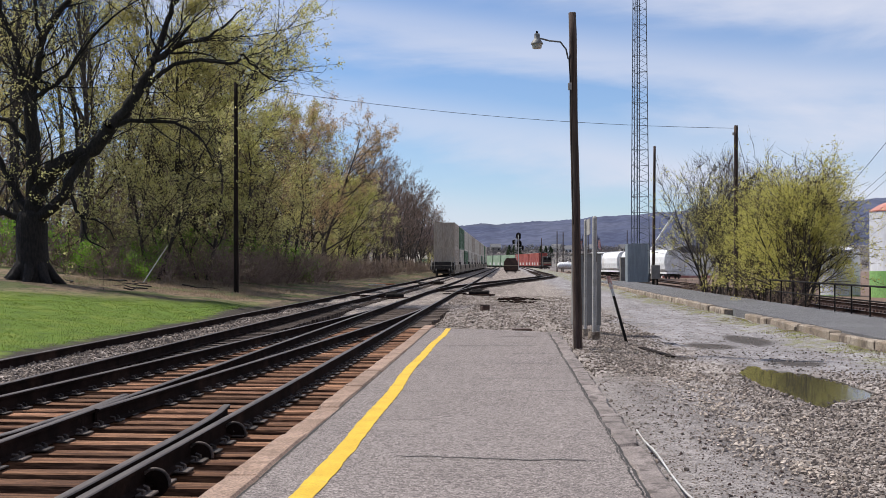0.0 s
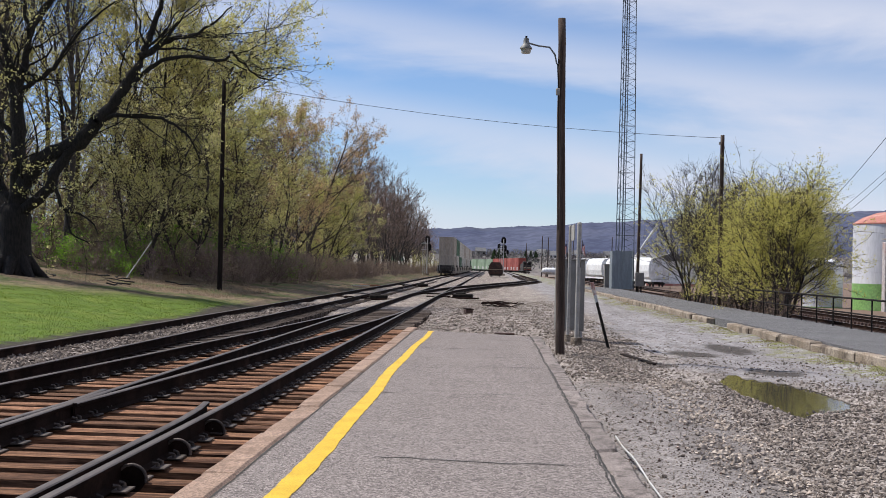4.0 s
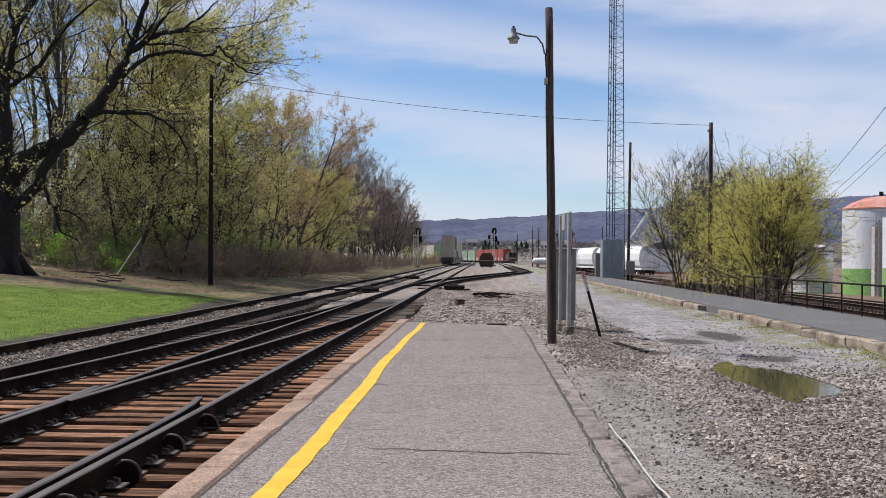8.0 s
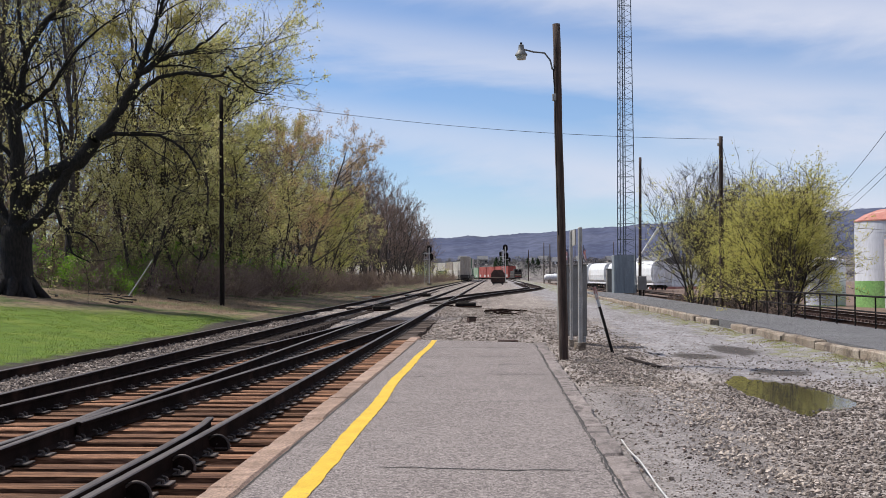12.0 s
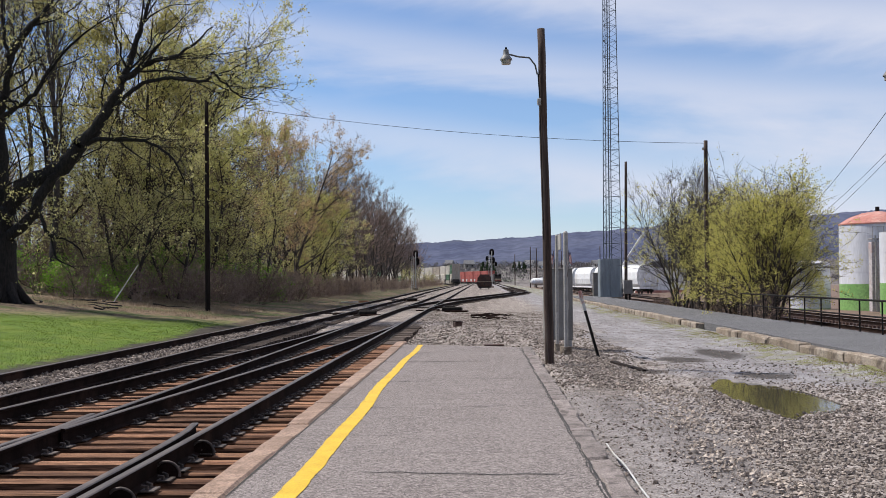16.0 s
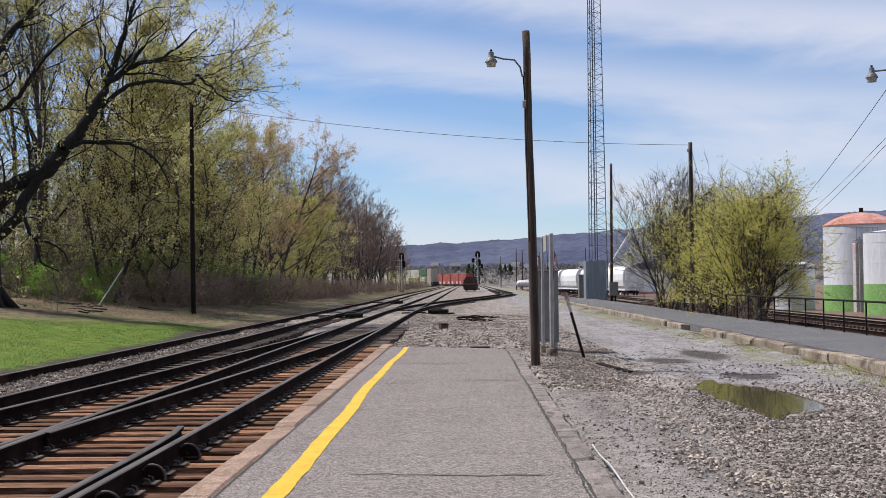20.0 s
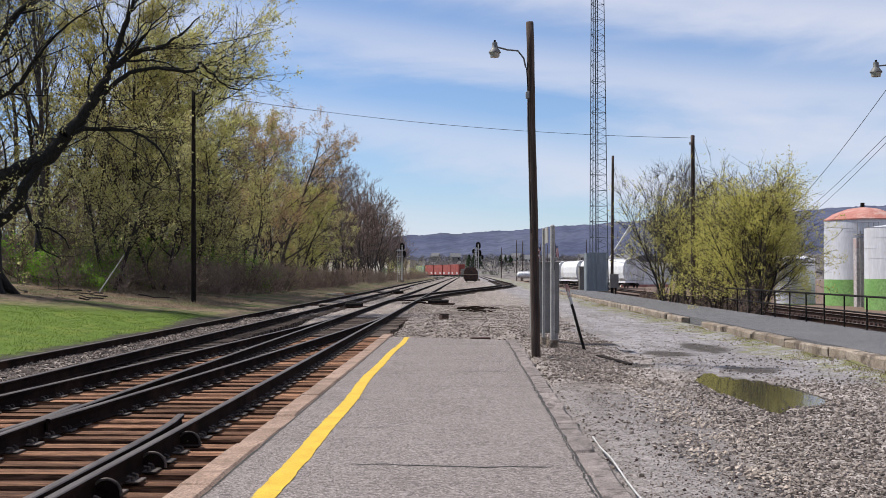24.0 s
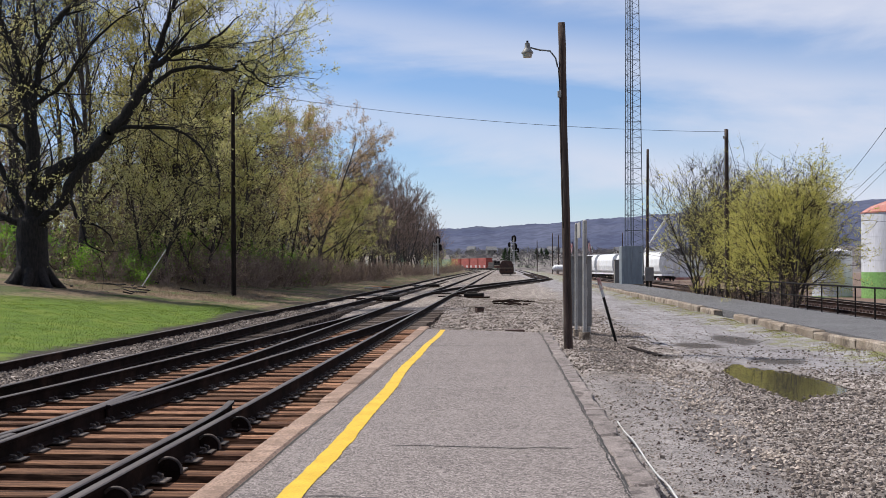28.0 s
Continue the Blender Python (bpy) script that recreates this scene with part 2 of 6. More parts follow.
    back = arith(n, l, "MULTIPLY", arith(n, l, "MAXIMUM", arith(n, l, "SUBTRACT", y, 34.0), 0.0), 0.1)
    back = arith(n, l, "MINIMUM", back, 0.5)
    xl = arith(n, l, "ADD", arith(n, l, "ADD", x, arith(n, l, "MULTIPLY", wob, 0.45)), back)
    col = mix(n, l, span(n, l, xl, -9.75, -9.2), lawn, col)
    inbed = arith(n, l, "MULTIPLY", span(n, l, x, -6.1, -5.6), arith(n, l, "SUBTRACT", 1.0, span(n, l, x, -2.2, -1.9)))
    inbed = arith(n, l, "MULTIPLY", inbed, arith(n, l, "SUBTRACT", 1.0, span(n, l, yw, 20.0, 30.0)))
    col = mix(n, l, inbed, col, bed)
    beside = arith(n, l, "MULTIPLY", span(n, l, x, 0.7, 0.95), arith(n, l, "SUBTRACT", 1.0, span(n, l, yw, 23.0, 29.0)))
    col = mix(n, l, arith(n, l, "MAXIMUM", span(n, l, xw, 0.2, 2.6), beside), col, gravel)
    verge = arith(n, l, "MULTIPLY", span(n, l, xw, 5.9, 6.6), span(n, l, mid, 0.42, 0.6))
    col = mix(n, l, verge, col, mix(n, l, fine, (0.10, 0.13, 0.035), (0.26, 0.25, 0.12)))
    col = mix(n, l, span(n, l, xw, 9.6, 10.4), col, dirt)
    far = mix(n, l, mid, (0.24, 0.215, 0.20), (0.16, 0.15, 0.135))
    col = mix(n, l, span(n, l, y, 330.0, 460.0), col, far)
    for cx, cy, rx, ry in ((4.1, 23.1, 0.55, 0.95), (5.25, 25.2, 0.5, 1.7), (2.95, 20.4, 0.3, 0.5), (4.9, 19.6, 0.5, 0.6)):
        ex = arith(n, l, "DIVIDE", arith(n, l, "SUBTRACT", arith(n, l, "ADD", x, arith(n, l, "MULTIPLY", wob, 0.25)), cx), rx)
        ey = arith(n, l, "DIVIDE", arith(n, l, "SUBTRACT", arith(n, l, "ADD", y, wob), cy), ry)
        d = arith(n, l, "ADD", arith(n, l, "MULTIPLY", ex, ex), arith(n, l, "MULTIPLY", ey, ey))
        damp = arith(n, l, "SUBTRACT", 1.0, span(n, l, d, 0.45, 1.25))
        col = mix(n, l, arith(n, l, "MULTIPLY", damp, 0.9), col, (0.05, 0.044, 0.04))
    col = mix(n, l, 1.0, col, (0.79, 0.755, 0.733), "MULTIPLY")
    l.new(col, b.inputs["Base Color"])
    b.inputs["Roughness"].default_value = 0.95
    b.inputs["Specular IOR Level"].default_value = 0.2
    hgt = arith(n, l, "ADD", arith(n, l, "MULTIPLY", vor.outputs["Distance"], -0.8), fine)
    bump(n, l, b, hgt, 0.8, 0.02)
    return m


def asphalt_mat(name, c1, c2, dark, pale):
    """Aged asphalt: aggregate of single stones in a dark binder, broad worn and stained patches."""
    m, n, l, b = nodes_of(name)
    pos = n.new("ShaderNodeNewGeometry").outputs["Position"]
    chips = []
    for scale in (112.0, 48.0):
        v = n.new("ShaderNodeTexVoronoi")
        v.inputs["Scale"].default_value = scale
        l.new(pos, v.inputs["Vector"])
        sp = n.new("ShaderNodeSeparateColor")
        l.new(v.outputs["Color"], sp.inputs[0])
        chips.append(sp.outputs[0])
    broad, mid = noise_node(n, l, pos, 0.7, 6, 0.65), noise_node(n, l, pos, 4.5, 6, 0.7)
    col = mix(n, l, span(n, l, broad, 0.36, 0.64), c1, c2)
    col = mix(n, l, span(n, l, chips[0], 0.62, 0.95), col, pale)
    col = mix(n, l, span(n, l, chips[0], 0.42, 0.06), col, dark)
    col = mix(n, l, arith(n, l, "MULTIPLY", span(n, l, chips[1], 0.35, 0.02), 0.5), col, dark)
    col = mix(n, l, arith(n, l, "MULTIPLY", span(n, l, chips[1], 0.74, 0.98), 0.42), col, pale)
    col = mix(n, l, arith(n, l, "MULTIPLY", span(n, l, mid, 0.56, 0.74), 0.35), col, dark)
    mp = n.new("ShaderNodeMapping")
    mp.inputs["Scale"].default_value = (0.25, 1.6, 1.0)
    l.new(pos, mp.inputs[0])
    col = mix(n, l, arith(n, l, "MULTIPLY", span(n, l, noise_node(n, l, mp.outputs[0], 1.0, 7, 0.7), 0.54, 0.7), 0.2), col, dark)
    l.new(col, b.inputs["Base Color"])
    b.inputs["Roughness"].default_value = 0.95
    b.inputs["Specular IOR Level"].default_value = 0.15
    bump(n, l, b, arith(n, l, "ADD", chips[0], mid), 0.7, 0.004)
    return m


GROUND = ground_mat()
RAIL_SIDE = surf("rail_steel_rusty", (0.014, 0.0085, 0.007), (0.032, 0.018, 0.015), 3, 0.9, 0.0, 80, 0.5, stain=(0.05, 0.028, 0.021), spec=0.05)
RAIL_TOP = surf("rail_head_worn", (0.105, 0.082, 0.072), (0.17, 0.14, 0.123), 2, 0.55, 0.2, 40, 0.1, stretch=(6, 0.5, 1), stain=(0.06, 0.042, 0.034), stain_scale=1.5)
TIE = surf("tie_wood", (0.15, 0.07, 0.042), (0.46, 0.245, 0.145), 2.5, 0.95, 0, 14, 0.9, 0.008, stain=(0.045, 0.023, 0.016), stain_scale=2.0, vary=0.5, stretch=(0.3, 7, 3), spec=0.15, grit=(0.40, 0.38, 0.62))
TIE_OLD = surf("tie_wood_old", (0.10, 0.075, 0.062), (0.21, 0.165, 0.14), 2.5, 0.95, 0, 14, 0.9, 0.008, stain=(0.05, 0.036, 0.03), stain_scale=2.0, vary=0.4, stretch=(0.3, 7, 3), spec=0.15, grit=(0.45, 0.38, 0.62))
PLATE = surf("tie_plate_steel", (0.055, 0.04, 0.033), (0.13, 0.10, 0.085), 12, 0.75, 0.1, 90, 0.4, vary=0.4)
ASPHALT = asphalt_mat("asphalt_aged", (0.158, 0.134, 0.127), (0.190, 0.163, 0.155), (0.062, 0.054, 0.052), (0.34, 0.302, 0.285))
ASPHALT_DARK = asphalt_mat("asphalt_dark", (0.085, 0.084, 0.09), (0.125, 0.124, 0.132), (0.04, 0.04, 0.043), (0.21, 0.205, 0.205))
TAR = surf("crack_filled_dirt", (0.05, 0.045, 0.042), (0.09, 0.08, 0.075), 9, 0.95, 0, 90, 0.5)
YELLOW = surf("yellow_paint", (0.80, 0.50, 0.015), (0.90, 0.60, 0.03), 3, 0.7, 0, 140, 0.6, 0.002, stain=(0.50, 0.36, 0.08), stain_scale=9, stain_at=(0.6, 0.72))
CURB = surf("curb_tan_concrete", (0.31, 0.20, 0.14), (0.48, 0.325, 0.24), 2.2, 0.9, 0, 55, 0.9, 0.006, stain=(0.19, 0.12, 0.085), stain_scale=3.0, vary=0.14, grit=(0.5, 0.4, 0.62))
STONE_CURB = surf("curb_grey_stone", (0.27, 0.222, 0.205), (0.41, 0.348, 0.322), 4, 0.9, 0, 80, 1.0, 0.008, stain=(0.10, 0.08, 0.072), stain_scale=6, stain_at=(0.50, 0.62), vary=0.14, grit=(0.45, 0.4, 0.6))
OLD_CONCRETE = surf("weathered_concrete", (0.30, 0.228, 0.165), (0.50, 0.42, 0.335), 1.3, 0.92, 0, 40, 1.0, 0.015, stain=(0.115, 0.085, 0.062), stain_scale=1.9, vary=0.12, stain_at=(0.48, 0.60), grit=(0.5, 0.4, 0.62))
CREOSOTE = surf("pole_creosote", (0.016, 0.012, 0.011), (0.04, 0.03, 0.026), 3, 1.0, 0, 30, 0.6, 0.006, stretch=(9, 9, 0.5), spec=0.1)
WOOD_POLE = surf("pole_wood", (0.036, 0.022, 0.017), (0.095, 0.06, 0.047), 3, 1.0, 0, 30, 0.8, 0.006, stain=(0.13, 0.10, 0.085), stain_scale=1.0, stretch=(9, 9, 0.5), vary=0.2)
GALV = surf("galvanised_steel", (0.40, 0.378, 0.35), (0.51, 0.485, 0.455), 4, 0.7, 0.0, 60, 0.15, vary=0.08)
CABINET = surf("cabinet_grey_metal", (0.235, 0.22, 0.205), (0.295, 0.278, 0.26), 2, 0.7, 0.0, 50, 0.12, stain=(0.16, 0.15, 0.14))
BLACK_STEEL = surf("black_painted_steel", (0.012, 0.010, 0.009), (0.03, 0.025, 0.022), 6, 0.85, 0.0, 60, 0.3, spec=0.15)
BARK = surf("bark_dark", (0.009, 0.0068, 0.006), (0.03, 0.023, 0.020), 5, 1.0, 0, 24, 1.0, 0.02, stretch=(3, 3, 0.8))
BARK_GREY = surf("bark_grey", (0.065, 0.052, 0.044), (0.135, 0.108, 0.09), 4, 0.95, 0, 20, 0.8, 0.012, vary=0.3)
BARK_DIM = surf("bark_dim", (0.026, 0.02, 0.017), (0.065, 0.05, 0.042), 4, 0.95, 0, 20, 0.8, 0.012, vary=0.2)
TWIG = surf("twig_brown", (0.20, 0.152, 0.108), (0.35, 0.27, 0.19), 0.6, 0.95, 0, 9, 0.2, vary=0.25, spec=0.1, tone=0.74)
TWIG_RED = surf("twig_reddish", (0.22, 0.157, 0.132), (0.37, 0.275, 0.232), 0.6, 0.95, 0, 9, 0.2, vary=0.25, spec=0.1, tone=0.8)
LEAF = leaf_mat("leaf_spring", (0.46, 0.46, 0.11), (0.82, 0.80, 0.32), (0.62, 0.54, 0.28))
LEAF_OLIVE = leaf_mat("leaf_olive", (0.33, 0.31, 0.075), (0.66, 0.60, 0.20), (0.54, 0.44, 0.22))
LEAF_TAN = leaf_mat("leaf_bud_tan", (0.42, 0.28, 0.13), (0.68, 0.48, 0.27), (0.55, 0.40, 0.22))
LEAF_BRIGHT = leaf_mat("leaf_bright", (0.46, 0.48, 0.08), (0.78, 0.76, 0.22), (0.66, 0.60, 0.20))
LEAF_BUSH = leaf_mat("leaf_bush", (0.50, 0.49, 0.075), (0.84, 0.77, 0.22), (0.72, 0.66, 0.22))
LEAF_GREEN = leaf_mat("leaf_green", (0.14, 0.31, 0.02), (0.31, 0.50, 0.06), (0.22, 0.40, 0.05))
BRUSH = leaf_mat("brush_dry", (0.22, 0.16, 0.11), (0.42, 0.32, 0.23), (0.32, 0.24, 0.17))
GRASS = leaf_mat("grass_blade", (0.06, 0.12, 0.012), (0.21, 0.31, 0.038), (0.20, 0.25, 0.05))
GRASS_YELLOW = leaf_mat("weed_yellow_green", (0.14, 0.17, 0.02), (0.38, 0.40, 0.07), (0.36, 0.33, 0.10))
STONE = surf("ballast_stone", (0.195, 0.158, 0.135), (0.34, 0.286, 0.248), 9, 0.95, 0, 60, 0.5, island=True, vary=0.5, spec=0.15)
GRAVEL = surf("lane_stone", (0.25, 0.207, 0.178), (0.405, 0.342, 0.298), 9, 0.95, 0, 60, 0.5, island=True, vary=0.45, spec=0.15)
PALE_STONE = surf("pale_broken_stone", (0.44, 0.36, 0.30), (0.66, 0.57, 0.49), 9, 0.95, 0, 60, 0.5, island=True, vary=0.35, spec=0.15)
# hills and far trees: the distance haze is put into these three base colours
HILL = surf("wooded_hill_haze_tint", (0.092, 0.106, 0.172), (0.128, 0.142, 0.208), 0.006, 1.0, 0, 0.05, 0.0, 3.0, stain=(0.10, 0.112, 0.155), stain_scale=0.004, spec=0.0, grit=(0.80, 0.4, 0.6))
FOOTHILL = surf("wooded_slope_haze_tint", (0.22, 0.198, 0.20), (0.30, 0.275, 0.265), 0.03, 1.0, 0, 0.25, 1.0, 2.0, stain=(0.20, 0.215, 0.165), stain_scale=0.03, spec=0.0, grit=(0.6, 0.4, 0.6))
FAR_WOOD = surf("far_brush_haze_tint", (0.21, 0.19, 0.195), (0.30, 0.275, 0.27), 0.02, 1.0, 0, 0.4, 0.1, stain=(0.21, 0.235, 0.165), stain_scale=0.018, island=True, vary=0.12, spec=0.0)

# ---- building helpers ----


def thing(name, label, category, m=None, group=""):
    ob = tagged(new(name), label, category, group)
    ob.empty_display_size = 0.2
    ob.matrix_basis = m or Matrix()
    return ob


def put(name, me, material, parent=None, label=""):
    ob = new(name, me)
    if me is not None and not me.materials:
        me.materials.append(material)
    if parent is not None:
        ob.parent = parent
    if label:
        ob["label"] = label
    return ob


def part(name, bm, material, parent=None, label="", smooth=False):
    me = bpy.data.meshes.new(name)
    bm.normal_update()
    for f in bm.faces:
        f.smooth = smooth
    bm.to_mesh(me)
    bm.free()
    if smooth:
        me.set_sharp_from_angle(angle=radians(40))
    return put(name, me, material, parent, label)


def raw(name, verts, faces, material, parent=None, label="", smooth=False):
    me = bpy.data.meshes.new(name)
    me.from_pydata(verts, [], faces)
    if smooth:
        me.polygons.foreach_set("use_smooth", [True] * len(me.polygons))
    me.update()
    return put(name, me, material, parent, label)


def box(bm, c, s, m=None, bevel=0.0):
    made = bmesh.ops.create_cube(bm, size=1, matrix=(m or Matrix()) @ Matrix.Translation(c) @ Matrix.Diagonal((*s, 1)))
    if bevel:
        es = list({e for v in made["verts"] for e in v.link_edges})
        bmesh.ops.bevel(bm, geom=es, offset=bevel, segments=1, affect="EDGES")
    return bm


def boxes(*items, bevel=0.0):
    bm = bmesh.new()
    for c, s in items:
        box(bm, c, s, None, bevel)
    return bm


def rod(bm, a, b, r1, r2=None, sides=10):
    a, b = Vector(a), Vector(b)
    turn = (b - a).to_track_quat("Z", "Y").to_matrix().to_4x4()
    m = Matrix.Translation((a + b) / 2) @ turn
    bmesh.ops.create_cone(bm, cap_ends=True, segments=sides, radius1=r1, radius2=r1 if r2 is None else r2, depth=(b - a).length, matrix=m)
    return bm


def rods(*items, sides=8):
    bm = bmesh.new()
    for a, b, r in items:
        rod(bm, a, b, r, r, sides)
    return bm


def tube(V, F, pts, radii, sides):
    """Adds a tapered tube through pts to the lists V and F."""
    base = len(V)
    up = Vector((0.31, 0.17, 0.94))
    for i, p in enumerate(pts):
        d = (pts[min(i + 1, len(pts) - 1)] - pts[max(i - 1, 0)]).normalized()
        u = d.cross(up)
        u = u.normalized() if u.length > 1e-3 else Vector((1, 0, 0))
        w = d.cross(u)
        for k in range(sides):
            a = 2 * math.pi * k / sides
            V.append(p + (u * math.cos(a) + w * math.sin(a)) * radii[i])
    for i in range(len(pts) - 1):
        for k in range(sides):
            q = base + i * sides
            F.append((q + k, q + (k + 1) % sides, q + sides + (k + 1) % sides, q + sides + k))


def lathe(bm, profile, sides=24, m=None):
    """Turns (radius, height) pairs about the z axis."""
    rings = []
    for r, z in profile:
        rings.append([bm.verts.new((m or Matrix()) @ Vector((r * math.cos(2 * math.pi * k / sides), r * math.sin(2 * math.pi * k / sides), z))) for k in range(sides)])
    for p, q in zip(rings, rings[1:]):
        for k in range(sides):
            bm.faces.new((p[k], p[(k + 1) % sides], q[(k + 1) % sides], q[k]))
    bm.faces.new(rings[0][::-1])
    bm.faces.new(rings[-1])
    return bm


def sag(name, a, b, drop, r, material, label, category):
    """A hanging wire from a to b."""
    V, F = [], []
    a, b = Vector(a), Vector(b)
    pts = [a.lerp(b, i / 24) - Vector((0, 0, drop * 4 * (i / 24) * (1 - i / 24))) for i in range(25)]
    tube(V, F, pts, [r] * 25, 5)
    return tagged(raw(name, V, F, material), label, category)


def smooth(a, b, v):
    t = min(1.0, max(0.0, (v - a) / (b - a)))
    return t * t * (3 - 2 * t)


def puddle_sides(u):
    """West and east shore of the large puddle, u from -1 (near) to 1 (far end)."""
    bow = (u + 0.35) / (0.65 if u < -0.35 else 1.35)
    west = 3.60 + 0.34 * max(0.0, u) ** 4
    return west, max(3.64 + 1.12 * max(0.0, 1 - bow * bow) ** 0.42, west + 0.3)


def puddle_reach(x, y):
    """1 on the shore of the large puddle, less inside."""
    u = (y - 16.5) / 2.5
    west, east = puddle_sides(min(1.0, max(-1.0, u)))
    v = (x - (west + east) / 2) / ((east - west) / 2)
    return (abs(u) ** 3 + abs(v) ** 3) ** (1 / 3) + 0.10 * noise.noise((x * 1.9, y * 1.1, 2.0))


def ground_z(x, y):
    """The height of the ground."""
    z = -0.22
    bed = smooth(-6.3, -5.9, x) * (1 - smooth(-2.3, -1.9, x)) * (1 - smooth(34, 42, y))
    z -= 0.20 * bed
    z += 0.062 * smooth(-8.9, -8.3, x) * (1 - smooth(-6.15, -5.85, x)) * (1 - smooth(300, 340, y))
    z += 0.055 * smooth(-5.3, -4.9, x) * (1 - smooth(-2.1, -1.7, x)) * smooth(36, 44, y) * (1 - smooth(300, 340, y))
    rise = max(0.0, -9.3 - x)
    z += 0.098 * min(rise, 30) * (1 - 0.5 * smooth(60, 130, y)) - 0.06 * smooth(8.6, 9.3, -x)
    z -= 0.95 * smooth(9.75, 12.2, x)
    z += 0.12 * smooth(-2.0, -0.6, x) * (1 - smooth(1.0, 2.4, x)) * smooth(25.6, 28, y) * (1 - smooth(38, 50, y))
    z += 0.07 * smooth(1.0, 1.2, x) * (1 - smooth(1.6, 2.8, x)) * smooth(-5, 0, y) * (1 - smooth(30, 40, y))
    # a shallow hollow that holds the puddle
    if abs(x - 4.1) < 1.6 and abs(y - 16.6) < 4.4:
        z -= 0.11 * (1 - smooth(0.90, 1.30, puddle_reach(x, y)))
    if abs(x) < 60 and y < 160:
        rough = 1 - smooth(-6.0, -5.8, x) * (1 - smooth(-2.0, -1.8, x))
        z += (0.035 + 0.03 * smooth(26, 34, y)) * rough * (noise.noise((x * 0.5, y * 0.4, 3.1)) + 0.5 * noise.noise((x * 1.7, y * 1.5, 8.0)))
    z += 0.10 * smooth(6.1, 6.85, x) * (1 - smooth(7.2, 7.4, x)) * (0.7 + 0.6 * noise.noise((1.0, y * 0.5, 0)))
    if y > 420:
        z -= 3.0 * smooth(420, 900, y)
    return z


def spread(stops):
    """Coordinates that run from stop to stop in the steps given: (start, step), ..., (end, 0)."""
    out = []
    for (a, s), (b, _) in zip(stops, stops[1:]):
        n = max(1, round((b - a) / s))
        out += [a + (b - a) * i / n for i in range(n)]
    return out + [stops[-1][0]]


# ---- the ground ----
gx = spread([(-4000, 1000), (-1000, 150), (-200, 25), (-60, 3), (-26, 0.7), (-10.5, 0.3), (-6.4, 0.12), (-5.8, 0.5), (-2.4, 0.1), (-1.8, 0.5), (0.9, 0.18), (6.9, 0.5), (9.6, 0.3), (12.6, 2), (40, 12), (200, 150), (1000, 1000), (4000, 0)])
gy = spread([(-600, 120), (-60, 12), (-2, 1.0), (5, 0.3), (26, 0.5), (60, 1.5), (150, 8), (460, 60), (1200, 400), (4800, 0)])
gv = [(x, y, ground_z(x, y)) for y in gy for x in gx]
w = len(gx)
gf = [(j * w + i, j * w + i + 1, (j + 1) * w + i + 1, (j + 1) * w + i) for j in range(len(gy) - 1) for i in range(w - 1)]
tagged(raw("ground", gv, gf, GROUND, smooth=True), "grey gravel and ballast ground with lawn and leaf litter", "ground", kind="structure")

# ---- the platform the camera stands on ----
PLAT_END = 25.45
platform = tagged(new("pavement"), "worn grey asphalt station platform with cracks", "platform", kind="structure")


def edge_x(y):
    return 0.848 + 0.02 * noise.noise((0.0, y * 0.6, 4.0)) + 0.014 * noise.noise((1.0, y * 3.0, 4.0)) + 0.012 * noise.noise((2.0, y * 11.0, 4.0))


ys = spread([(-9, 0.25), (5, 0.07), (PLAT_END, 0)])
V, F = [], []
for i, y in enumerate(ys):
    tilt = 1.1 * smooth(20.0, PLAT_END, y)
    for x in (-1.737, -1.2, -0.6, 0.0, 0.5, edge_x(y)):
        end = y - tilt * (x + 1.8) / 2.6
        V.append((x, end, 0.002 * noise.noise((x, y * 0.7, 1.0)) - (0.012 if x > 0.8 else 0)))
for i in range(len(ys) - 1):
    F += [(i * 6 + k, i * 6 + k + 1, (i + 1) * 6 + k + 1, (i + 1) * 6 + k) for k in range(5)]
top = len(V)
V += [(p[0], p[1], -0.4) for p in V]
rim = [i * 6 for i in range(len(ys))] + [(len(ys) - 1) * 6 + k for k in range(1, 6)] + [i * 6 + 5 for i in range(len(ys) - 2, -1, -1)]
F += [(a, a + top, b + top, b) for a, b in zip(rim, rim[1:])]
raw("asphalt_slab", V, F, ASPHALT, platform)

# yellow warning line, hand painted
V, F = [], []
for i, y in enumerate(spread([(-8, 0.05), (25.2, 0)])):
    drift = -0.05 * smooth(11.5, 15, y) * (1 - smooth(18, 24, y)) - 0.010 * math.sin(y * 1.3)
    wob = 0.012 * noise.noise((y * 2.3, 0, 0)) + 0.010 * noise.noise((y * 9.0, 2, 0)), 0.012 * noise.noise((y * 2.1, 5, 0)) + 0.010 * noise.noise((y * 8.0, 7, 0))
    V += [(-1.405 + drift + wob[0], y, 0.0045), (-1.247 + drift - 0.045 * smooth(10, 25, y) + wob[1], y, 0.0045)]
F = [(2 * i, 2 * i + 1, 2 * i + 3, 2 * i + 2) for i in range(len(V) // 2 - 1)]
raw("yellow_line", V, F, YELLOW, platform, "hand-painted yellow safety line")

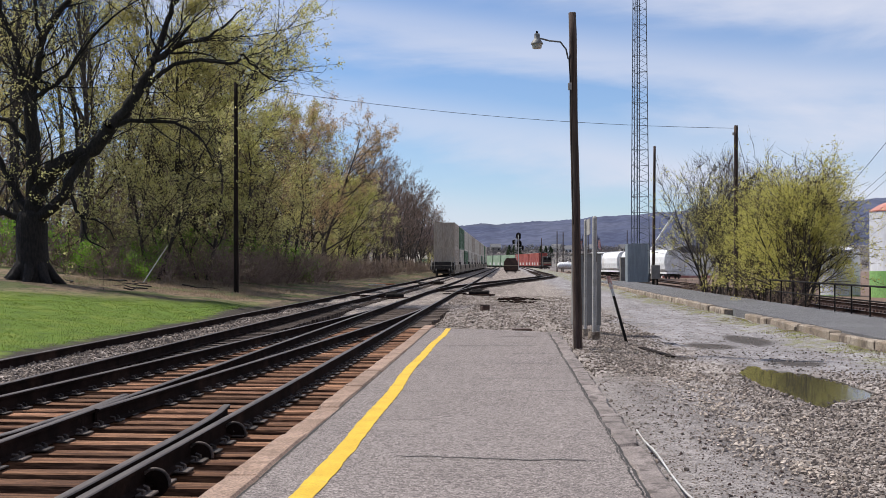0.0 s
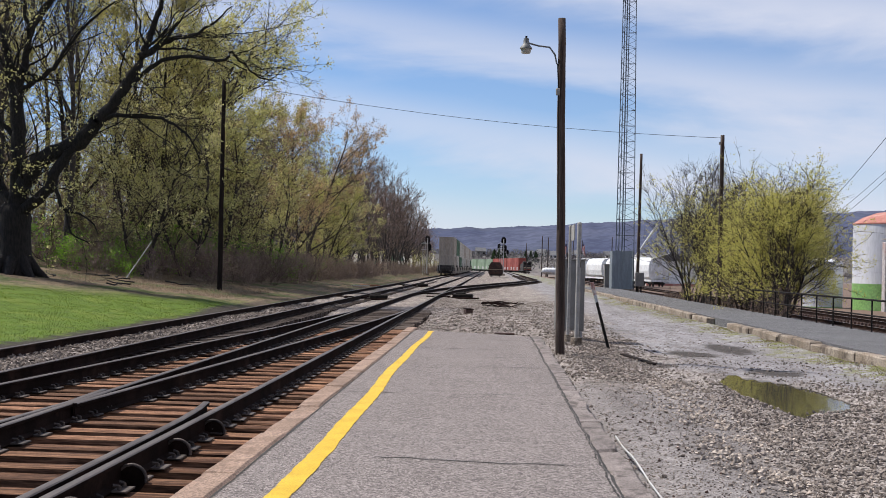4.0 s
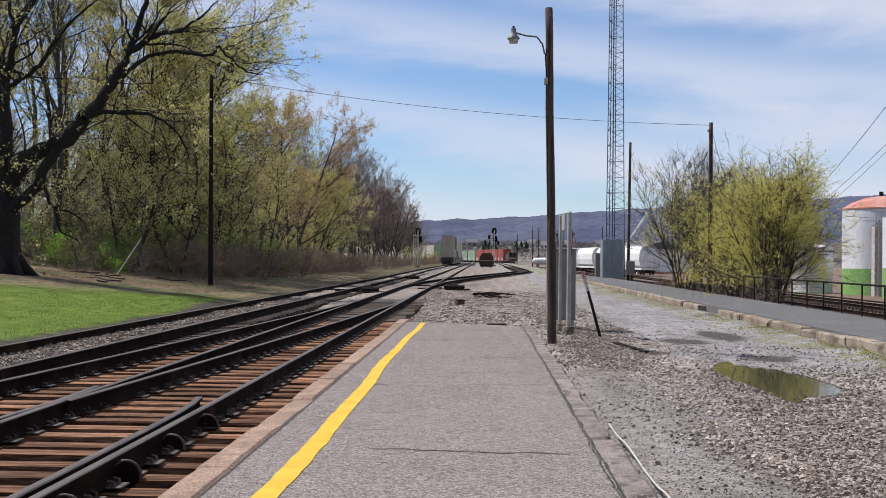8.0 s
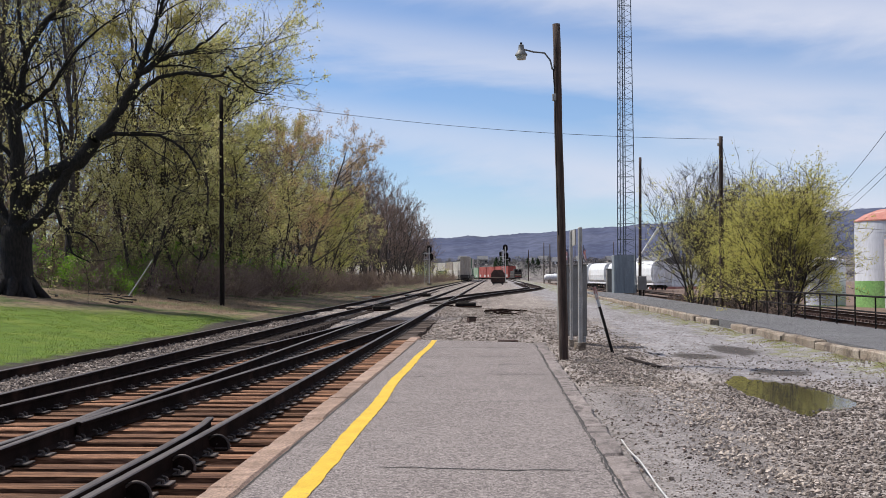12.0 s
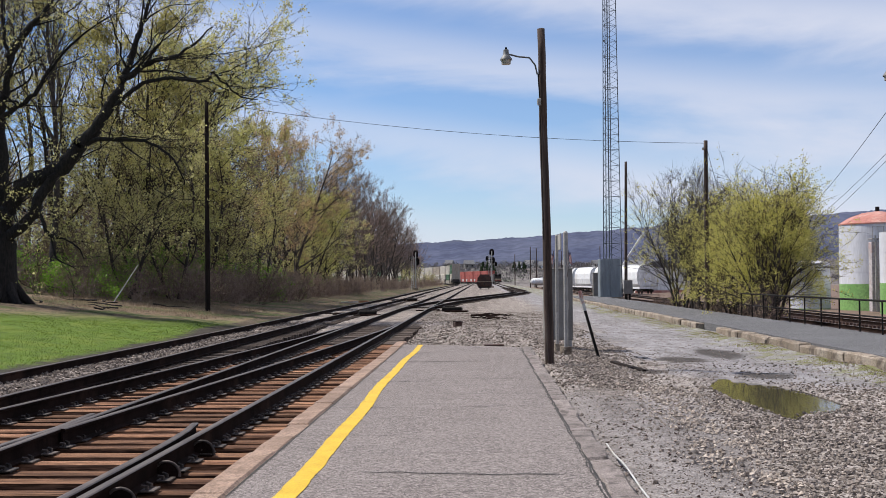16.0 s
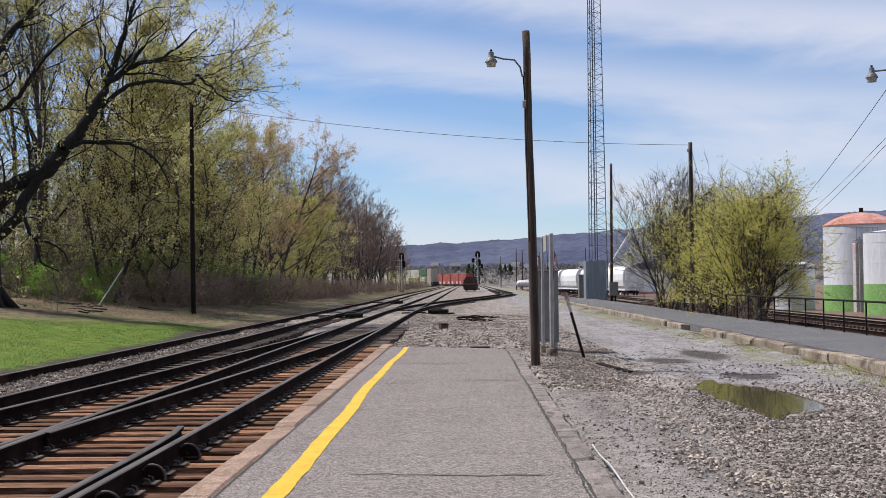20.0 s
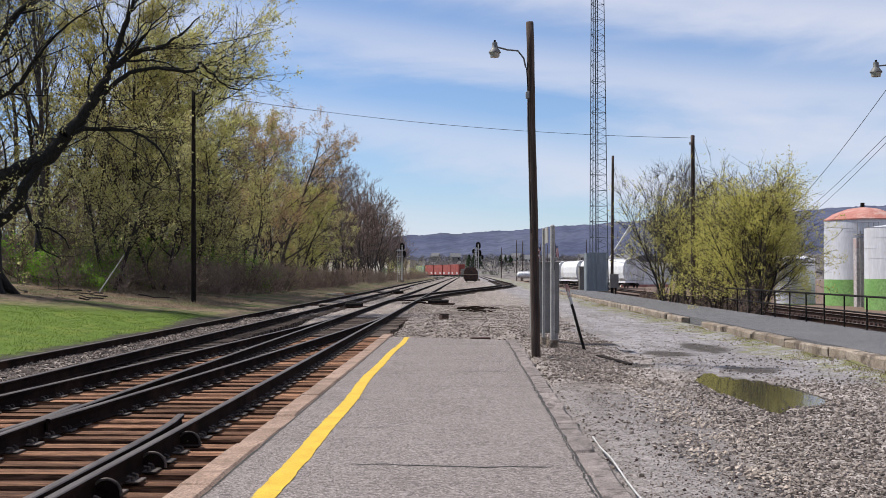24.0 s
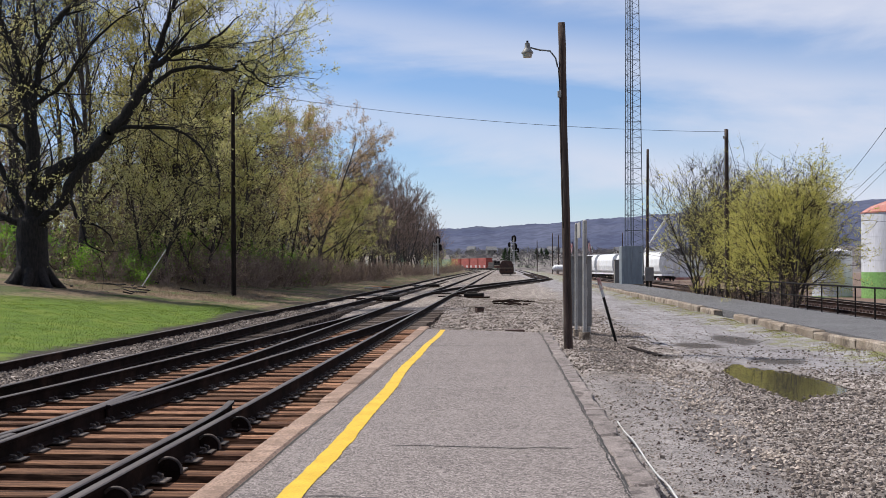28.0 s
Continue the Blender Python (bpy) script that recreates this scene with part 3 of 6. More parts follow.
# cracks across the asphalt
rnd = random.Random(5)
for cy, x0, x1, wd in ((6.4, -1.7, 0.7, 0.010), (8.5, -0.9, 0.72, 0.016), (9.5, -1.2, 0.3, 0.006), (10.6, -1.7, -0.6, 0.007), (12.85, -1.7, -0.65, 0.013), (12.95, -0.3, 0.75, 0.010), (14.4, -0.9, 0.8, 0.008),
                       (16.15, -1.7, -0.75, 0.014), (16.6, -0.2, 0.8, 0.012), (18.3, -0.2, 0.8, 0.012), (20.1, -1.7, 0.6, 0.016), (22.6, -1.3, 0.75, 0.016), (4.0, -1.7, 0.8, 0.012)):
    V, F = [], []
    count = 40
    for i in range(count + 1):
        x = x0 + (x1 - x0) * i / count
        y = cy + 0.16 * noise.noise((x * 0.9, cy, 0)) + 0.05 * noise.noise((x * 5, cy, 2))
        h = wd * (1.0 + 0.08 * max(0, cy - 8)) * (0.5 + 0.8 * abs(noise.noise((x * 6, cy, 9)))) * min(1, 6 * (1 - abs(2 * i / count - 1)) + 0.2)
        V += [(x, y - h, 0.004), (x, y + h, 0.004)]
    F = [(2 * i, 2 * i + 2, 2 * i + 3, 2 * i + 1) for i in range(count)]
    raw("crack", V, F, TAR, platform)


def slab_mesh(name, lx, ly, lz, jag, seed, bev=0.012):
    """A rough-edged block, its base centre at the origin."""
    r = random.Random(seed)
    bm = bmesh.new()
    bmesh.ops.create_cube(bm, size=1, matrix=Matrix.Translation((0, 0, lz / 2)) @ Matrix.Diagonal((lx, ly, lz, 1)))
    bmesh.ops.subdivide_edges(bm, edges=[e for e in bm.edges if abs((e.verts[0].co - e.verts[1].co).y) > ly * 0.9], cuts=3)
    for v in bm.verts:
        v.co += Vector((r.uniform(-jag, jag), r.uniform(-jag, jag), r.uniform(-jag, jag) * 0.5 if v.co.z > lz / 2 else 0))
    bmesh.ops.bevel(bm, geom=[e for e in bm.edges if e.calc_face_angle(0) > 0.8 and e.verts[0].co.z > lz / 2], offset=bev, segments=1, affect="EDGES")
    me = bpy.data.meshes.new(name)
    bm.to_mesh(me)
    bm.free()
    return me


raw("edge_joint", [(x, y, z) for y in (-8, 24.9) for x, z in ((-1.748, 0.0022), (-1.722, 0.0035))], [(0, 1, 3, 2)], TAR, platform)

# tan concrete curb along the track, and broken grey stones along the lane
curb_meshes = [slab_mesh("curb_block", 0.235, 1.86, 0.42, 0.011, s, 0.022) for s in range(4)]
stone_sizes = (2.1, 1.15, 2.7, 1.6, 2.3)
stone_meshes = [slab_mesh("curb_stone", 0.23, stone_sizes[s], 0.40, 0.028, s + 9, 0.028) for s in range(5)]
rnd = random.Random(3)
y = -7.4
while y < PLAT_END + 0.1:
    ob = put("curb_block", curb_meshes[rnd.randrange(4)], CURB, platform)
    ob.matrix_basis = pose(-1.852 + rnd.uniform(-0.012, 0.012), y + 0.93, -0.405 + rnd.uniform(-0.008, 0.010), 0, 0, rnd.uniform(-0.35, 0.35))
    y += 1.875
y, k = -6.8, 2
while y < PLAT_END - 1.0:
    k = (k + rnd.randrange(1, 5)) % 5
    ob = put("curb_stone", stone_meshes[k], STONE_CURB, platform)
    ob.matrix_basis = pose(0.968 + rnd.uniform(-0.016, 0.016), y + stone_sizes[k] / 2, -0.418 + rnd.uniform(-0.014, 0.008), rnd.uniform(-0.4, 0.4), rnd.uniform(-1.6, 1.6), rnd.uniform(-0.5, 0.5))
    y += stone_sizes[k] + rnd.choice((0.015, 0.03, 0.06))
# dirt in the joint between asphalt and stones
V, F = [], []
for i, y in enumerate(spread([(-8, 0.05), (24.3, 0)])):
    V += [(edge_x(y) - 0.016 - 0.030 * abs(noise.noise((y * 7.5, 0, 7))) - 0.07 * max(0, noise.noise((y * 0.7, 0, 3)) - 0.25), y, -0.004), (edge_x(y) + 0.03, y, -0.03)]
raw("joint_dirt", V, [(2 * i, 2 * i + 1, 2 * i + 3, 2 * i + 2) for i in range(len(V) // 2 - 1)], TAR, platform)

# ---- tracks ----
RAIL_PROFILE = [(-0.07, -0.172), (0.07, -0.172), (0.07, -0.160), (0.014, -0.142), (0.010, -0.045), (0.035, -0.034), (0.037, -0.008), (0.028, 0.0), (-0.028, 0.0), (-0.037, -0.008), (-0.035, -0.034), (-0.010, -0.045), (-0.014, -0.142), (-0.07, -0.160)]


def rail(name, line, parent):
    """A rail swept along a line of (x, y) points; its head shines where wheels run."""
    V, F, mats = [], [], []
    n = len(RAIL_PROFILE)
    for i, (x, y) in enumerate(line):
        a, b = Vector(line[max(i - 1, 0)]), Vector(line[min(i + 1, len(line) - 1)])
        d = (b - a).normalized()
        for u, z in RAIL_PROFILE:
            V.append((x + u * d.y, y - u * d.x, z))
    for i in range(len(line) - 1):
        for k in range(n):
            F.append((i * n + k, i * n + (k + 1) % n, (i + 1) * n + (k + 1) % n, (i + 1) * n + k))
            mats.append(1 if k in (6, 7, 8) else 0)
    F += [tuple(range(n)), tuple(range((len(line) - 1) * n, len(line) * n))[::-1]]
    mats += [0, 0]
    me = bpy.data.meshes.new(name)
    me.from_pydata(V, [], F)
    me.materials.append(RAIL_SIDE)
    me.materials.append(RAIL_TOP)
    me.polygons.foreach_set("material_index", mats)
    me.update()
    return put(name, me, None, parent)


T1, T3 = -3.465, -6.92
HALF = 0.755


def off2(y):
    """How far the crossover lies west of the platform track."""
    s = (38 - y) / 27
    return 0.0 if s <= 0 else -1.47 * s ** 1.22 if s < 1 else -1.47 - 0.066 * (11 - y)


def main_x(s):
    """Centre of the main line, which swings west far off: place and heading at s metres."""
    base = T3 - 0.5 * smooth(80, 150, s)
    if s < 330:
        return base, s, 0.0
    a = (s - 330) / 420
    return base - 420 * (1 - math.cos(a)), 330 + 420 * math.sin(a), a


def siding_x(y):
    return T1 + 8.7 * smooth(56, 150, y)


platform_track = tagged(new("railway_track"), "platform railway track with worn rails on brown ties", "track", kind="structure")
rail("rail", [(T1 + HALF, y) for y in (-12, 40, 120, 420)], platform_track)
rail("rail", [(T1 - HALF, y) for y in (-12, 37.5, 120, 420)], platform_track)
guard = [(T1 + HALF - 0.245, 11.55), (T1 + HALF - 0.18, 10.95), (T1 + HALF - 0.15, 10.3), (T1 + HALF - 0.135, 9.4), (T1 + HALF - 0.135, -6)]
rail("guard_rail", guard, platform_track)

crossover = tagged(new("railway_track"), "crossover track branching off among dark rails", "track", kind="structure")
steps = spread([(-2, 1.0), (38.3, 0)])
rail("rail", [(T1 - HALF + off2(y), y) for y in steps if y < 37.6], crossover)
rail("rail", [(T1 + HALF + off2(y) - 0.078 * smooth(34, 38, y), y) for y in steps if y > 10.9], crossover)
rail("rail", [(T1 + HALF + off2(y), y) for y in steps if y < 9.9], crossover)
rail("wing_rail", [(T1 - HALF - 0.10, 12.4), (T1 - HALF - 0.055, 11.2), (T1 - HALF - 0.12, 9.6), (T1 - HALF - 0.30, 8.0)], crossover)

main_track = tagged(new("railway_track"), "main railway track in pale stone ballast", "track", kind="structure")
line = [main_x(s) for s in spread([(-12, 40), (80, 10), (150, 45), (330, 10), (520, 0)])]
for side in (-HALF, HALF):
    rail("rail", [(x + side * math.cos(a), y + side * math.sin(a)) for x, y, a in line], main_track)

siding = tagged(new("railway_track"), "siding track curving away across the gravel", "track", kind="structure")
steps = spread([(57, 3), (160, 20), (420, 0)])
for side in (-HALF, HALF):
    pts = []
    for y in steps:
        d = (siding_x(y + 1) - siding_x(y - 1)) / 2
        pts.append((siding_x(y) + side / math.sqrt(1 + d * d), y - side * d / math.sqrt(1 + d * d)))
    rail("rail", pts, siding)


# ties: long switch ties by the platform, plain ones elsewhere
def tie_mesh(length, seed, wood):
    bm = bmesh.new()
    bmesh.ops.create_cube(bm, size=1, matrix=Matrix.Diagonal((length, 0.20, 0.19, 1)))
    bmesh.ops.bevel(bm, geom=list(bm.edges), offset=0.012, segments=1, affect="EDGES")
    r = random.Random(seed)
    for v in bm.verts:
        v.co += Vector((r.uniform(-0.05, 0.05) if abs(v.co.x) > 1 else 0, r.uniform(-0.022, 0.022), r.uniform(-0.010, 0.004)))
    me = bpy.data.meshes.new("tie")
    bm.to_mesh(me)
    bm.free()
    me.materials.append(wood)
    return me


tie_kinds = {}
plate_bm = bmesh.new()
box(plate_bm, (0, 0, 0.008), (0.36, 0.19, 0.016), None, 0.004)
for sx in (-1, 1):
    for sy in (-1, 1):
        rod(plate_bm, (sx * 0.115, sy * 0.055, 0.012), (sx * 0.115, sy * 0.055, 0.045), 0.017, 0.012, 6)
        rod(plate_bm, (sx * 0.115, sy * 0.055, 0.042), (sx * 0.075, sy * 0.075, 0.05), 0.012, 0.012, 5)
plate_me = bpy.data.meshes.new("tie_plate")
plate_bm.to_mesh(plate_me)
plate_bm.free()
plate_me.materials.append(PLATE)
rnd = random.Random(11)
TIE_TOP = -0.176
y, n = -6.04, 0
while y < 58:
    west = T1 - HALF + (off2(y) if y < 38 else 0) - 0.55
    east = T1 + HALF + 0.56 + rnd.uniform(-0.03, 0.07)
    kind = round((east - west) / 0.25)
    old = y > 27 + 5 * rnd.random()
    key = (kind, n % 3, old)
    if key not in tie_kinds:
        tie_kinds[key] = tie_mesh(kind * 0.25, kind * 7 + n % 3, TIE_OLD if old else TIE)
    tie = put("tie", tie_kinds[key], None, platform_track)
    tie.matrix_basis = pose(east - kind * 0.125, y, TIE_TOP - 0.095 + rnd.uniform(-0.018, 0.004), 0, 0, rnd.uniform(-1.3, 1.3))
    if y < 34:
        tops = [T1 + HALF, T1 - HALF]
        if y < 37:
            tops += [T1 - HALF + off2(y)] + ([T1 + HALF + off2(y)] if y > 12.5 else [])
        for px in tops[:2] if y > 24 else tops:
            plate = put("tie_plate", plate_me, None, tie)
            plate.matrix_basis = tie.matrix_basis.inverted() @ pose(px, y, TIE_TOP + 0.001)
    y += 0.462 + rnd.uniform(-0.02, 0.02)
    n += 1
bm = bmesh.new()
for y in spread([(58, 0.5), (240, 0)]):
    box(bm, (T1, y, TIE_TOP - 0.09), (2.6, 0.22, 0.18))
part("far_ties", bm, TIE_OLD, platform_track)["kind"] = "stuff"
bm = bmesh.new()
for y in spread([(4, 0.5), (130, 0)]):
    x = main_x(y)[0]
    box(bm, (x + random.uniform(-0.05, 0.05), y, TIE_TOP - 0.10), (2.6, 0.22, 0.18))
part("main_ties", bm, TIE_OLD, main_track)["kind"] = "stuff"
bm = bmesh.new()
for y in spread([(60, 0.55), (230, 0)]):
    box(bm, (siding_x(y), y, TIE_TOP - 0.11), (2.6, 0.22, 0.18), None)
part("siding_ties", bm, TIE_OLD, siding)["kind"] = "stuff"

# rounded rail braces on the platform side
for y in (5.75, 6.95, 8.15, 9.35, 10.55):
    c = Vector((T1 + HALF + 0.09, y, -0.15))
    bm = bmesh.new()
    rod(bm, c - Vector((0, 0.03, 0)), c + Vector((0, 0.035, 0)), 0.10, 0.10, 20)
    brace = part("rail_brace", bm, RAIL_SIDE, platform_track, "black rounded steel rail brace", True)
    # arc of paler worn steel that paints the brace's sunlit edge
    V, F = [], []
    arc = [c + Vector((0.108 * math.cos(a), -0.03, 0.108 * math.sin(a))) for a in [radians(v) for v in range(-10, 150, 10)]]
    tube(V, F, arc, [0.013] * len(arc), 6)
    raw("worn_rim", V, F, PLATE, brace, smooth=True)

# ---- poles, cabinet and posts by the platform end ----


def luminaire(parent, x, y, z, arm_from):
    """A bell-shaped yard light on a curved arm."""
    V, F = [], []
    a, b = Vector(arm_from), Vector((x, y, z + 0.05))
    pts = [a, a + Vector((-0.04, 0, 0.18)), a.lerp(b, 0.25) + Vector((0, 0, 0.22)), a.lerp(b, 0.6) + Vector((0, 0, 0.10)), b]
    tube(V, F, pts, [0.017] * 5, 8)
    raw("lamp_arm", V, F, HOOD, parent, smooth=True)
    m = Matrix.Translation((x, y, z))
    part("lamp_head", lathe(bmesh.new(), [(0.03, 0.13), (0.05, 0.12), (0.055, 0.03), (0.075, 0.0), (0.115, -0.055), (0.118, -0.075), (0.10, -0.075)][::-1], 20, m), HOOD, parent, "grey metal yard-light hood", True)
    part("lens", lathe(bmesh.new(), [(0.03, -0.165), (0.085, -0.155), (0.10, -0.075)], 20, m), LENS, parent, "ribbed frosted lamp lens", True)
    part("photocell", rod(bmesh.new(), (x, y, z + 0.12), (x, y, z + 0.17), 0.022), BLACK_STEEL, parent)


def wood_pole(name, label, base, top, r1, r2, group="", wood=None):
    ob = thing(name, label, "pole", None, group)
    V, F = [], []
    a, b = Vector(base), Vector(top)
    pts = [a.lerp(b, i / 14) + Vector((0.012 * noise.noise((i, base[1], 0)), 0.012 * noise.noise((i, base[1], 5)), 0)) * (0 < i < 14) for i in range(15)]
    tube(V, F, pts, [r1 + (r2 - r1) * i / 14 for i in range(15)], 14)
    F.append(tuple(range(14 * 14, 15 * 14)))
    raw("shaft", V, F, wood or WOOD_POLE, ob, smooth=True)
    return ob


HOOD = surf("lamp_hood_grey", (0.16, 0.16, 0.155), (0.24, 0.24, 0.235), 6, 0.6, 0.1, 40, 0.2)
LENS = surf("lamp_lens", (0.50, 0.46, 0.38), (0.60, 0.57, 0.50), 8, 0.3, 0, 60, 0.1)
lamp_pole = wood_pole("street_lamp", "weathered wooden lamp pole with yard light on gravel", (1.306, 21.432, -0.35), (1.186, 21.432, 6.237), 0.089, 0.072)
luminaire(lamp_pole, 0.516, 21.33, 5.70, (1.11, 21.42, 5.36))
part("conduit", rods(((1.12, 21.34, 5.35), (1.145, 21.34, 4.95), 0.012), ((1.145, 21.34, 4.95), (1.20, 21.325, 2.2), 0.010)), BLACK_STEEL, lamp_pole)
part("junction_box", box(bmesh.new(), (1.135, 21.335, 4.82), (0.07, 0.06, 0.13), None, 0.008), GALV, lamp_pole)

cab = thing("electrical_cabinet", "grey metal trackside electrical cabinet on short legs", "cabinet")
part("body", box(bmesh.new(), (1.80, 26.45, 0.86), (0.66, 0.5, 1.64), None, 0.012), CABINET, cab)
part("door", box(bmesh.new(), (1.80, 26.19, 0.84), (0.58, 0.025, 1.5), None, 0.006), CABINET, cab)
part("roof", box(bmesh.new(), (1.80, 26.45, 1.69), (0.72, 0.56, 0.03), None, 0.006), CABINET, cab)
part("handle", rods(((2.02, 26.16, 0.75), (2.02, 26.16, 0.95), 0.012)), GALV, cab)
for x in (1.53, 2.07):
    for y in (26.25, 26.65):
        part("leg", box(bmesh.new(), (x, y, -0.10), (0.06, 0.06, 0.34)), GALV, cab)

for x, y, r, h, fr in ((1.68, 25.0, 0.035, 2.41, 0.075), (1.80, 24.0, 0.047, 2.44, 0.13)):
    post = thing("metal_post", "galvanised steel post on a concrete footing in gravel", "post", group="twin posts")
    part("tube", rod(bmesh.new(), (x, y, -0.05), (x + 0.01, y, h), r, r, 16), GALV, post, "", True)
    part("cap", rod(bmesh.new(), (x + 0.01, y, h), (x + 0.01, y, h + 0.03), r * 1.05, r * 0.6, 16), GALV, post)
    part("footing", rod(bmesh.new(), (x, y, -0.3), (x, y, 0.02), fr, fr * 0.95, 18), OLD_CONCRETE, post)
sign = thing("metal_sign", "narrow grey sign panel seen nearly edge on between posts", "sign")
part("panel", box(bmesh.new(), (1.715, 24.5, 2.26), (0.02, 0.9, 0.34), pose(0, 0, 0)), GALV, sign)
WHITE_CLOTH = surf("flag_white", (0.72, 0.68, 0.66), (0.8, 0.76, 0.74), 8, 0.9)
RED_CLOTH = surf("flag_red", (0.45, 0.05, 0.06), (0.55, 0.08, 0.08), 8, 0.9)
BLUE_CLOTH = surf("flag_blue", (0.14, 0.15, 0.28), (0.18, 0.19, 0.32), 8, 0.9)
for x, y, s in ((1.64, 24.95, -1), (1.84, 23.93, 1)):
    flag = thing("small_flag", "small striped red, white and blue flag hanging from a post", "flag", group="flags")
    part("staff", rods(((x, y, 1.5), (x + s * 0.03, y - 0.03, 2.08), 0.006)), WOOD_POLE, flag)
    for k in range(7):
        V, F = [], []
        for i in range(7):
            for j in range(2):
                u, v = i / 6, (k + j) / 7
                V.append((x + s * (0.022 + 0.055 * v + 0.025 * u), y - 0.03 + 0.02 * math.sin(7 * v + 3 * u), 2.03 - 0.05 * v - 0.24 * u))
        F = [(2 * i, 2 * i + 1, 2 * i + 3, 2 * i + 2) for i in range(6)]
        raw("stripe", V, F, RED_CLOTH if k % 2 == 0 else WHITE_CLOTH, flag)
    part("canton", boxes(((x + s * 0.05, y - 0.05, 1.99), (0.032, 0.006, 0.05))), BLUE_CLOTH, flag)

RED_PAINT = surf("faded_red_paint", (0.50, 0.22, 0.18), (0.60, 0.33, 0.28), 8, 0.7, stain=(0.62, 0.55, 0.50), stain_scale=7, stain_at=(0.46, 0.58))
WHITE_PAINT = surf("white_paint_old", (0.60, 0.59, 0.56), (0.72, 0.71, 0.69), 3, 0.65, 0, 50, 0.3, stain=(0.42, 0.36, 0.30), stain_scale=2)
CLEAN_WHITE = surf("white_plastic", (0.8, 0.8, 0.8), (0.86, 0.86, 0.86), 3, 0.5, tone=0.9)
marker = thing("marker_post", "leaning black marker post with faded red top", "post")
a, b = Vector((2.503, 23.95, -0.3)), Vector((2.09, 23.95, 1.20))
part("shaft", rod(bmesh.new(), a, a.lerp(b, 0.72), 0.032, 0.03, 10), BLACK_STEEL, marker, "", True)
part("white_band", rod(bmesh.new(), a.lerp(b, 0.72), a.lerp(b, 0.82), 0.036, 0.036, 10), WHITE_PAINT, marker)
part("red_top", rod(bmesh.new(), a.lerp(b, 0.82), b, 0.038, 0.040, 8), RED_PAINT, marker, "faded red and white reflective sleeve")

V, F = [], []
pts = [Vector((1.115 + 0.02 * math.sin(y * 0.9) + 0.03 * smooth(9, 5, y), y, max(ground_z(1.11, y), -0.2) + 0.16 + 0.01 * math.sin(y * 3))) for y in spread([(4.6, 0.25), (10.2, 0)])]
tube(V, F, pts, [0.008] * len(pts), 6)
tagged(raw("cable", V, F, WHITE_PAINT, smooth=True), "thin white cable lying along the stone curb", "cable")

# ---- the platform across the lane ----
east = tagged(new("pavement"), "dark asphalt platform with crumbling concrete edge", "platform", kind="structure")
V, F = [], []
ys = spread([(-10, 1.0), (93, 0)])
for y in ys:
    V += [(x, y, 0.05 + 0.006 * noise.noise((x, y, 0))) for x in (7.10, 8.0, 9.0, 9.75)]
F = [(4 * i + k, 4 * i + k + 1, 4 * i + k + 5, 4 * i + k + 4) for i in range(len(ys) - 1) for k in range(3)]
q = len(V)
V += [(x, y, -0.6) for x, y, z in V]
rim = [4 * i for i in range(len(ys))] + [4 * (len(ys) - 1) + k for k in (1, 2, 3)] + [4 * i + 3 for i in range(len(ys) - 2, -1, -1)]
F += [(a, a + q, b + q, b) for a, b in zip(rim, rim[1:])]
raw("asphalt_top", V, F, ASPHALT_DARK, east)
edge_meshes = [slab_mesh("edge_block", 0.26, 2.90, 0.55, 0.034, s + 40, 0.035) for s in range(6)]
rnd = random.Random(8)
y = -9.0
while y < 93:
    if not 33.0 < y < 35.6:
        ob = put("edge_block", edge_meshes[rnd.randrange(6)], OLD_CONCRETE, east)
        ob.matrix_basis = pose(6.985 + rnd.uniform(-0.015, 0.015), y, -0.51 + rnd.uniform(-0.02, 0.012), rnd.uniform(-0.3, 0.3), rnd.uniform(-2, 2), rnd.uniform(-0.3, 0.3))
    y += 2.91

railing = thing("railing", "black pipe railing along the platform's far edge", "railing")
for i, y in enumerate([21.0 + 1.63 * k for k in range(14)]):
    part("post", rod(bmesh.new(), (9.68, y, -0.02), (9.68, y, 0.86), 0.022, 0.022, 8), BLACK_STEEL, railing)
part("top_rail", rods(((9.68, 12.8, 0.87), (9.68, 42.3, 0.87), 0.026)), BLACK_STEEL, railing)
part("middle_rail", rods(((9.68, 12.8, 0.47), (9.68, 42.3, 0.47), 0.022)), BLACK_STEEL, railing)
for y in (12.85, 14.48, 16.11, 17.74, 19.37):
    part("post", rod(bmesh.new(), (9.68, y, -0.02), (9.68, y, 0.86), 0.022, 0.022, 8), BLACK_STEEL, railing)

# ---- utility poles and wires ----
wood_pole("utility_pole", "dark wooden utility pole on the lawn's edge", (-12.57, 51.46, -0.6), (-12.63, 51.46, 9.86), 0.12, 0.085, "wooden poles", CREOSOTE)
mid_pole = wood_pole("utility_pole", "wooden pole with a yard light beside bushes", (9.98, 50.0, -0.6), (9.99, 50.0, 7.54), 0.11, 0.085, "wooden poles")
luminaire(mid_pole, 9.05, 49.9, 5.66, (9.9, 49.95, 5.35))
part("insulator", rods(((9.85, 49.9, 7.1), (9.85, 49.9, 7.22), 0.04)), GALV, mid_pole)
near_pole = wood_pole("utility_pole", "wooden pole with a yard light on the far platform", (9.55, 22.0, -0.6), (9.55, 22.0, 7.7), 0.14, 0.11, "wooden poles")
luminaire(near_pole, 7.93, 21.95, 5.41, (9.42, 21.98, 5.35))
wood_pole("utility_pole", "slim grey wooden pole beside the lattice tower", (10.5, 82.0, -0.6), (10.6, 82.0, 9.96), 0.12, 0.09, "wooden poles")
meter = thing("meter_box", "grey metal service box mounted low on a wooden pole", "meter box")
part("body", box(bmesh.new(), (10.62, 81.7, 0.85), (0.62, 0.3, 1.0), None, 0.02), CABINET, meter)
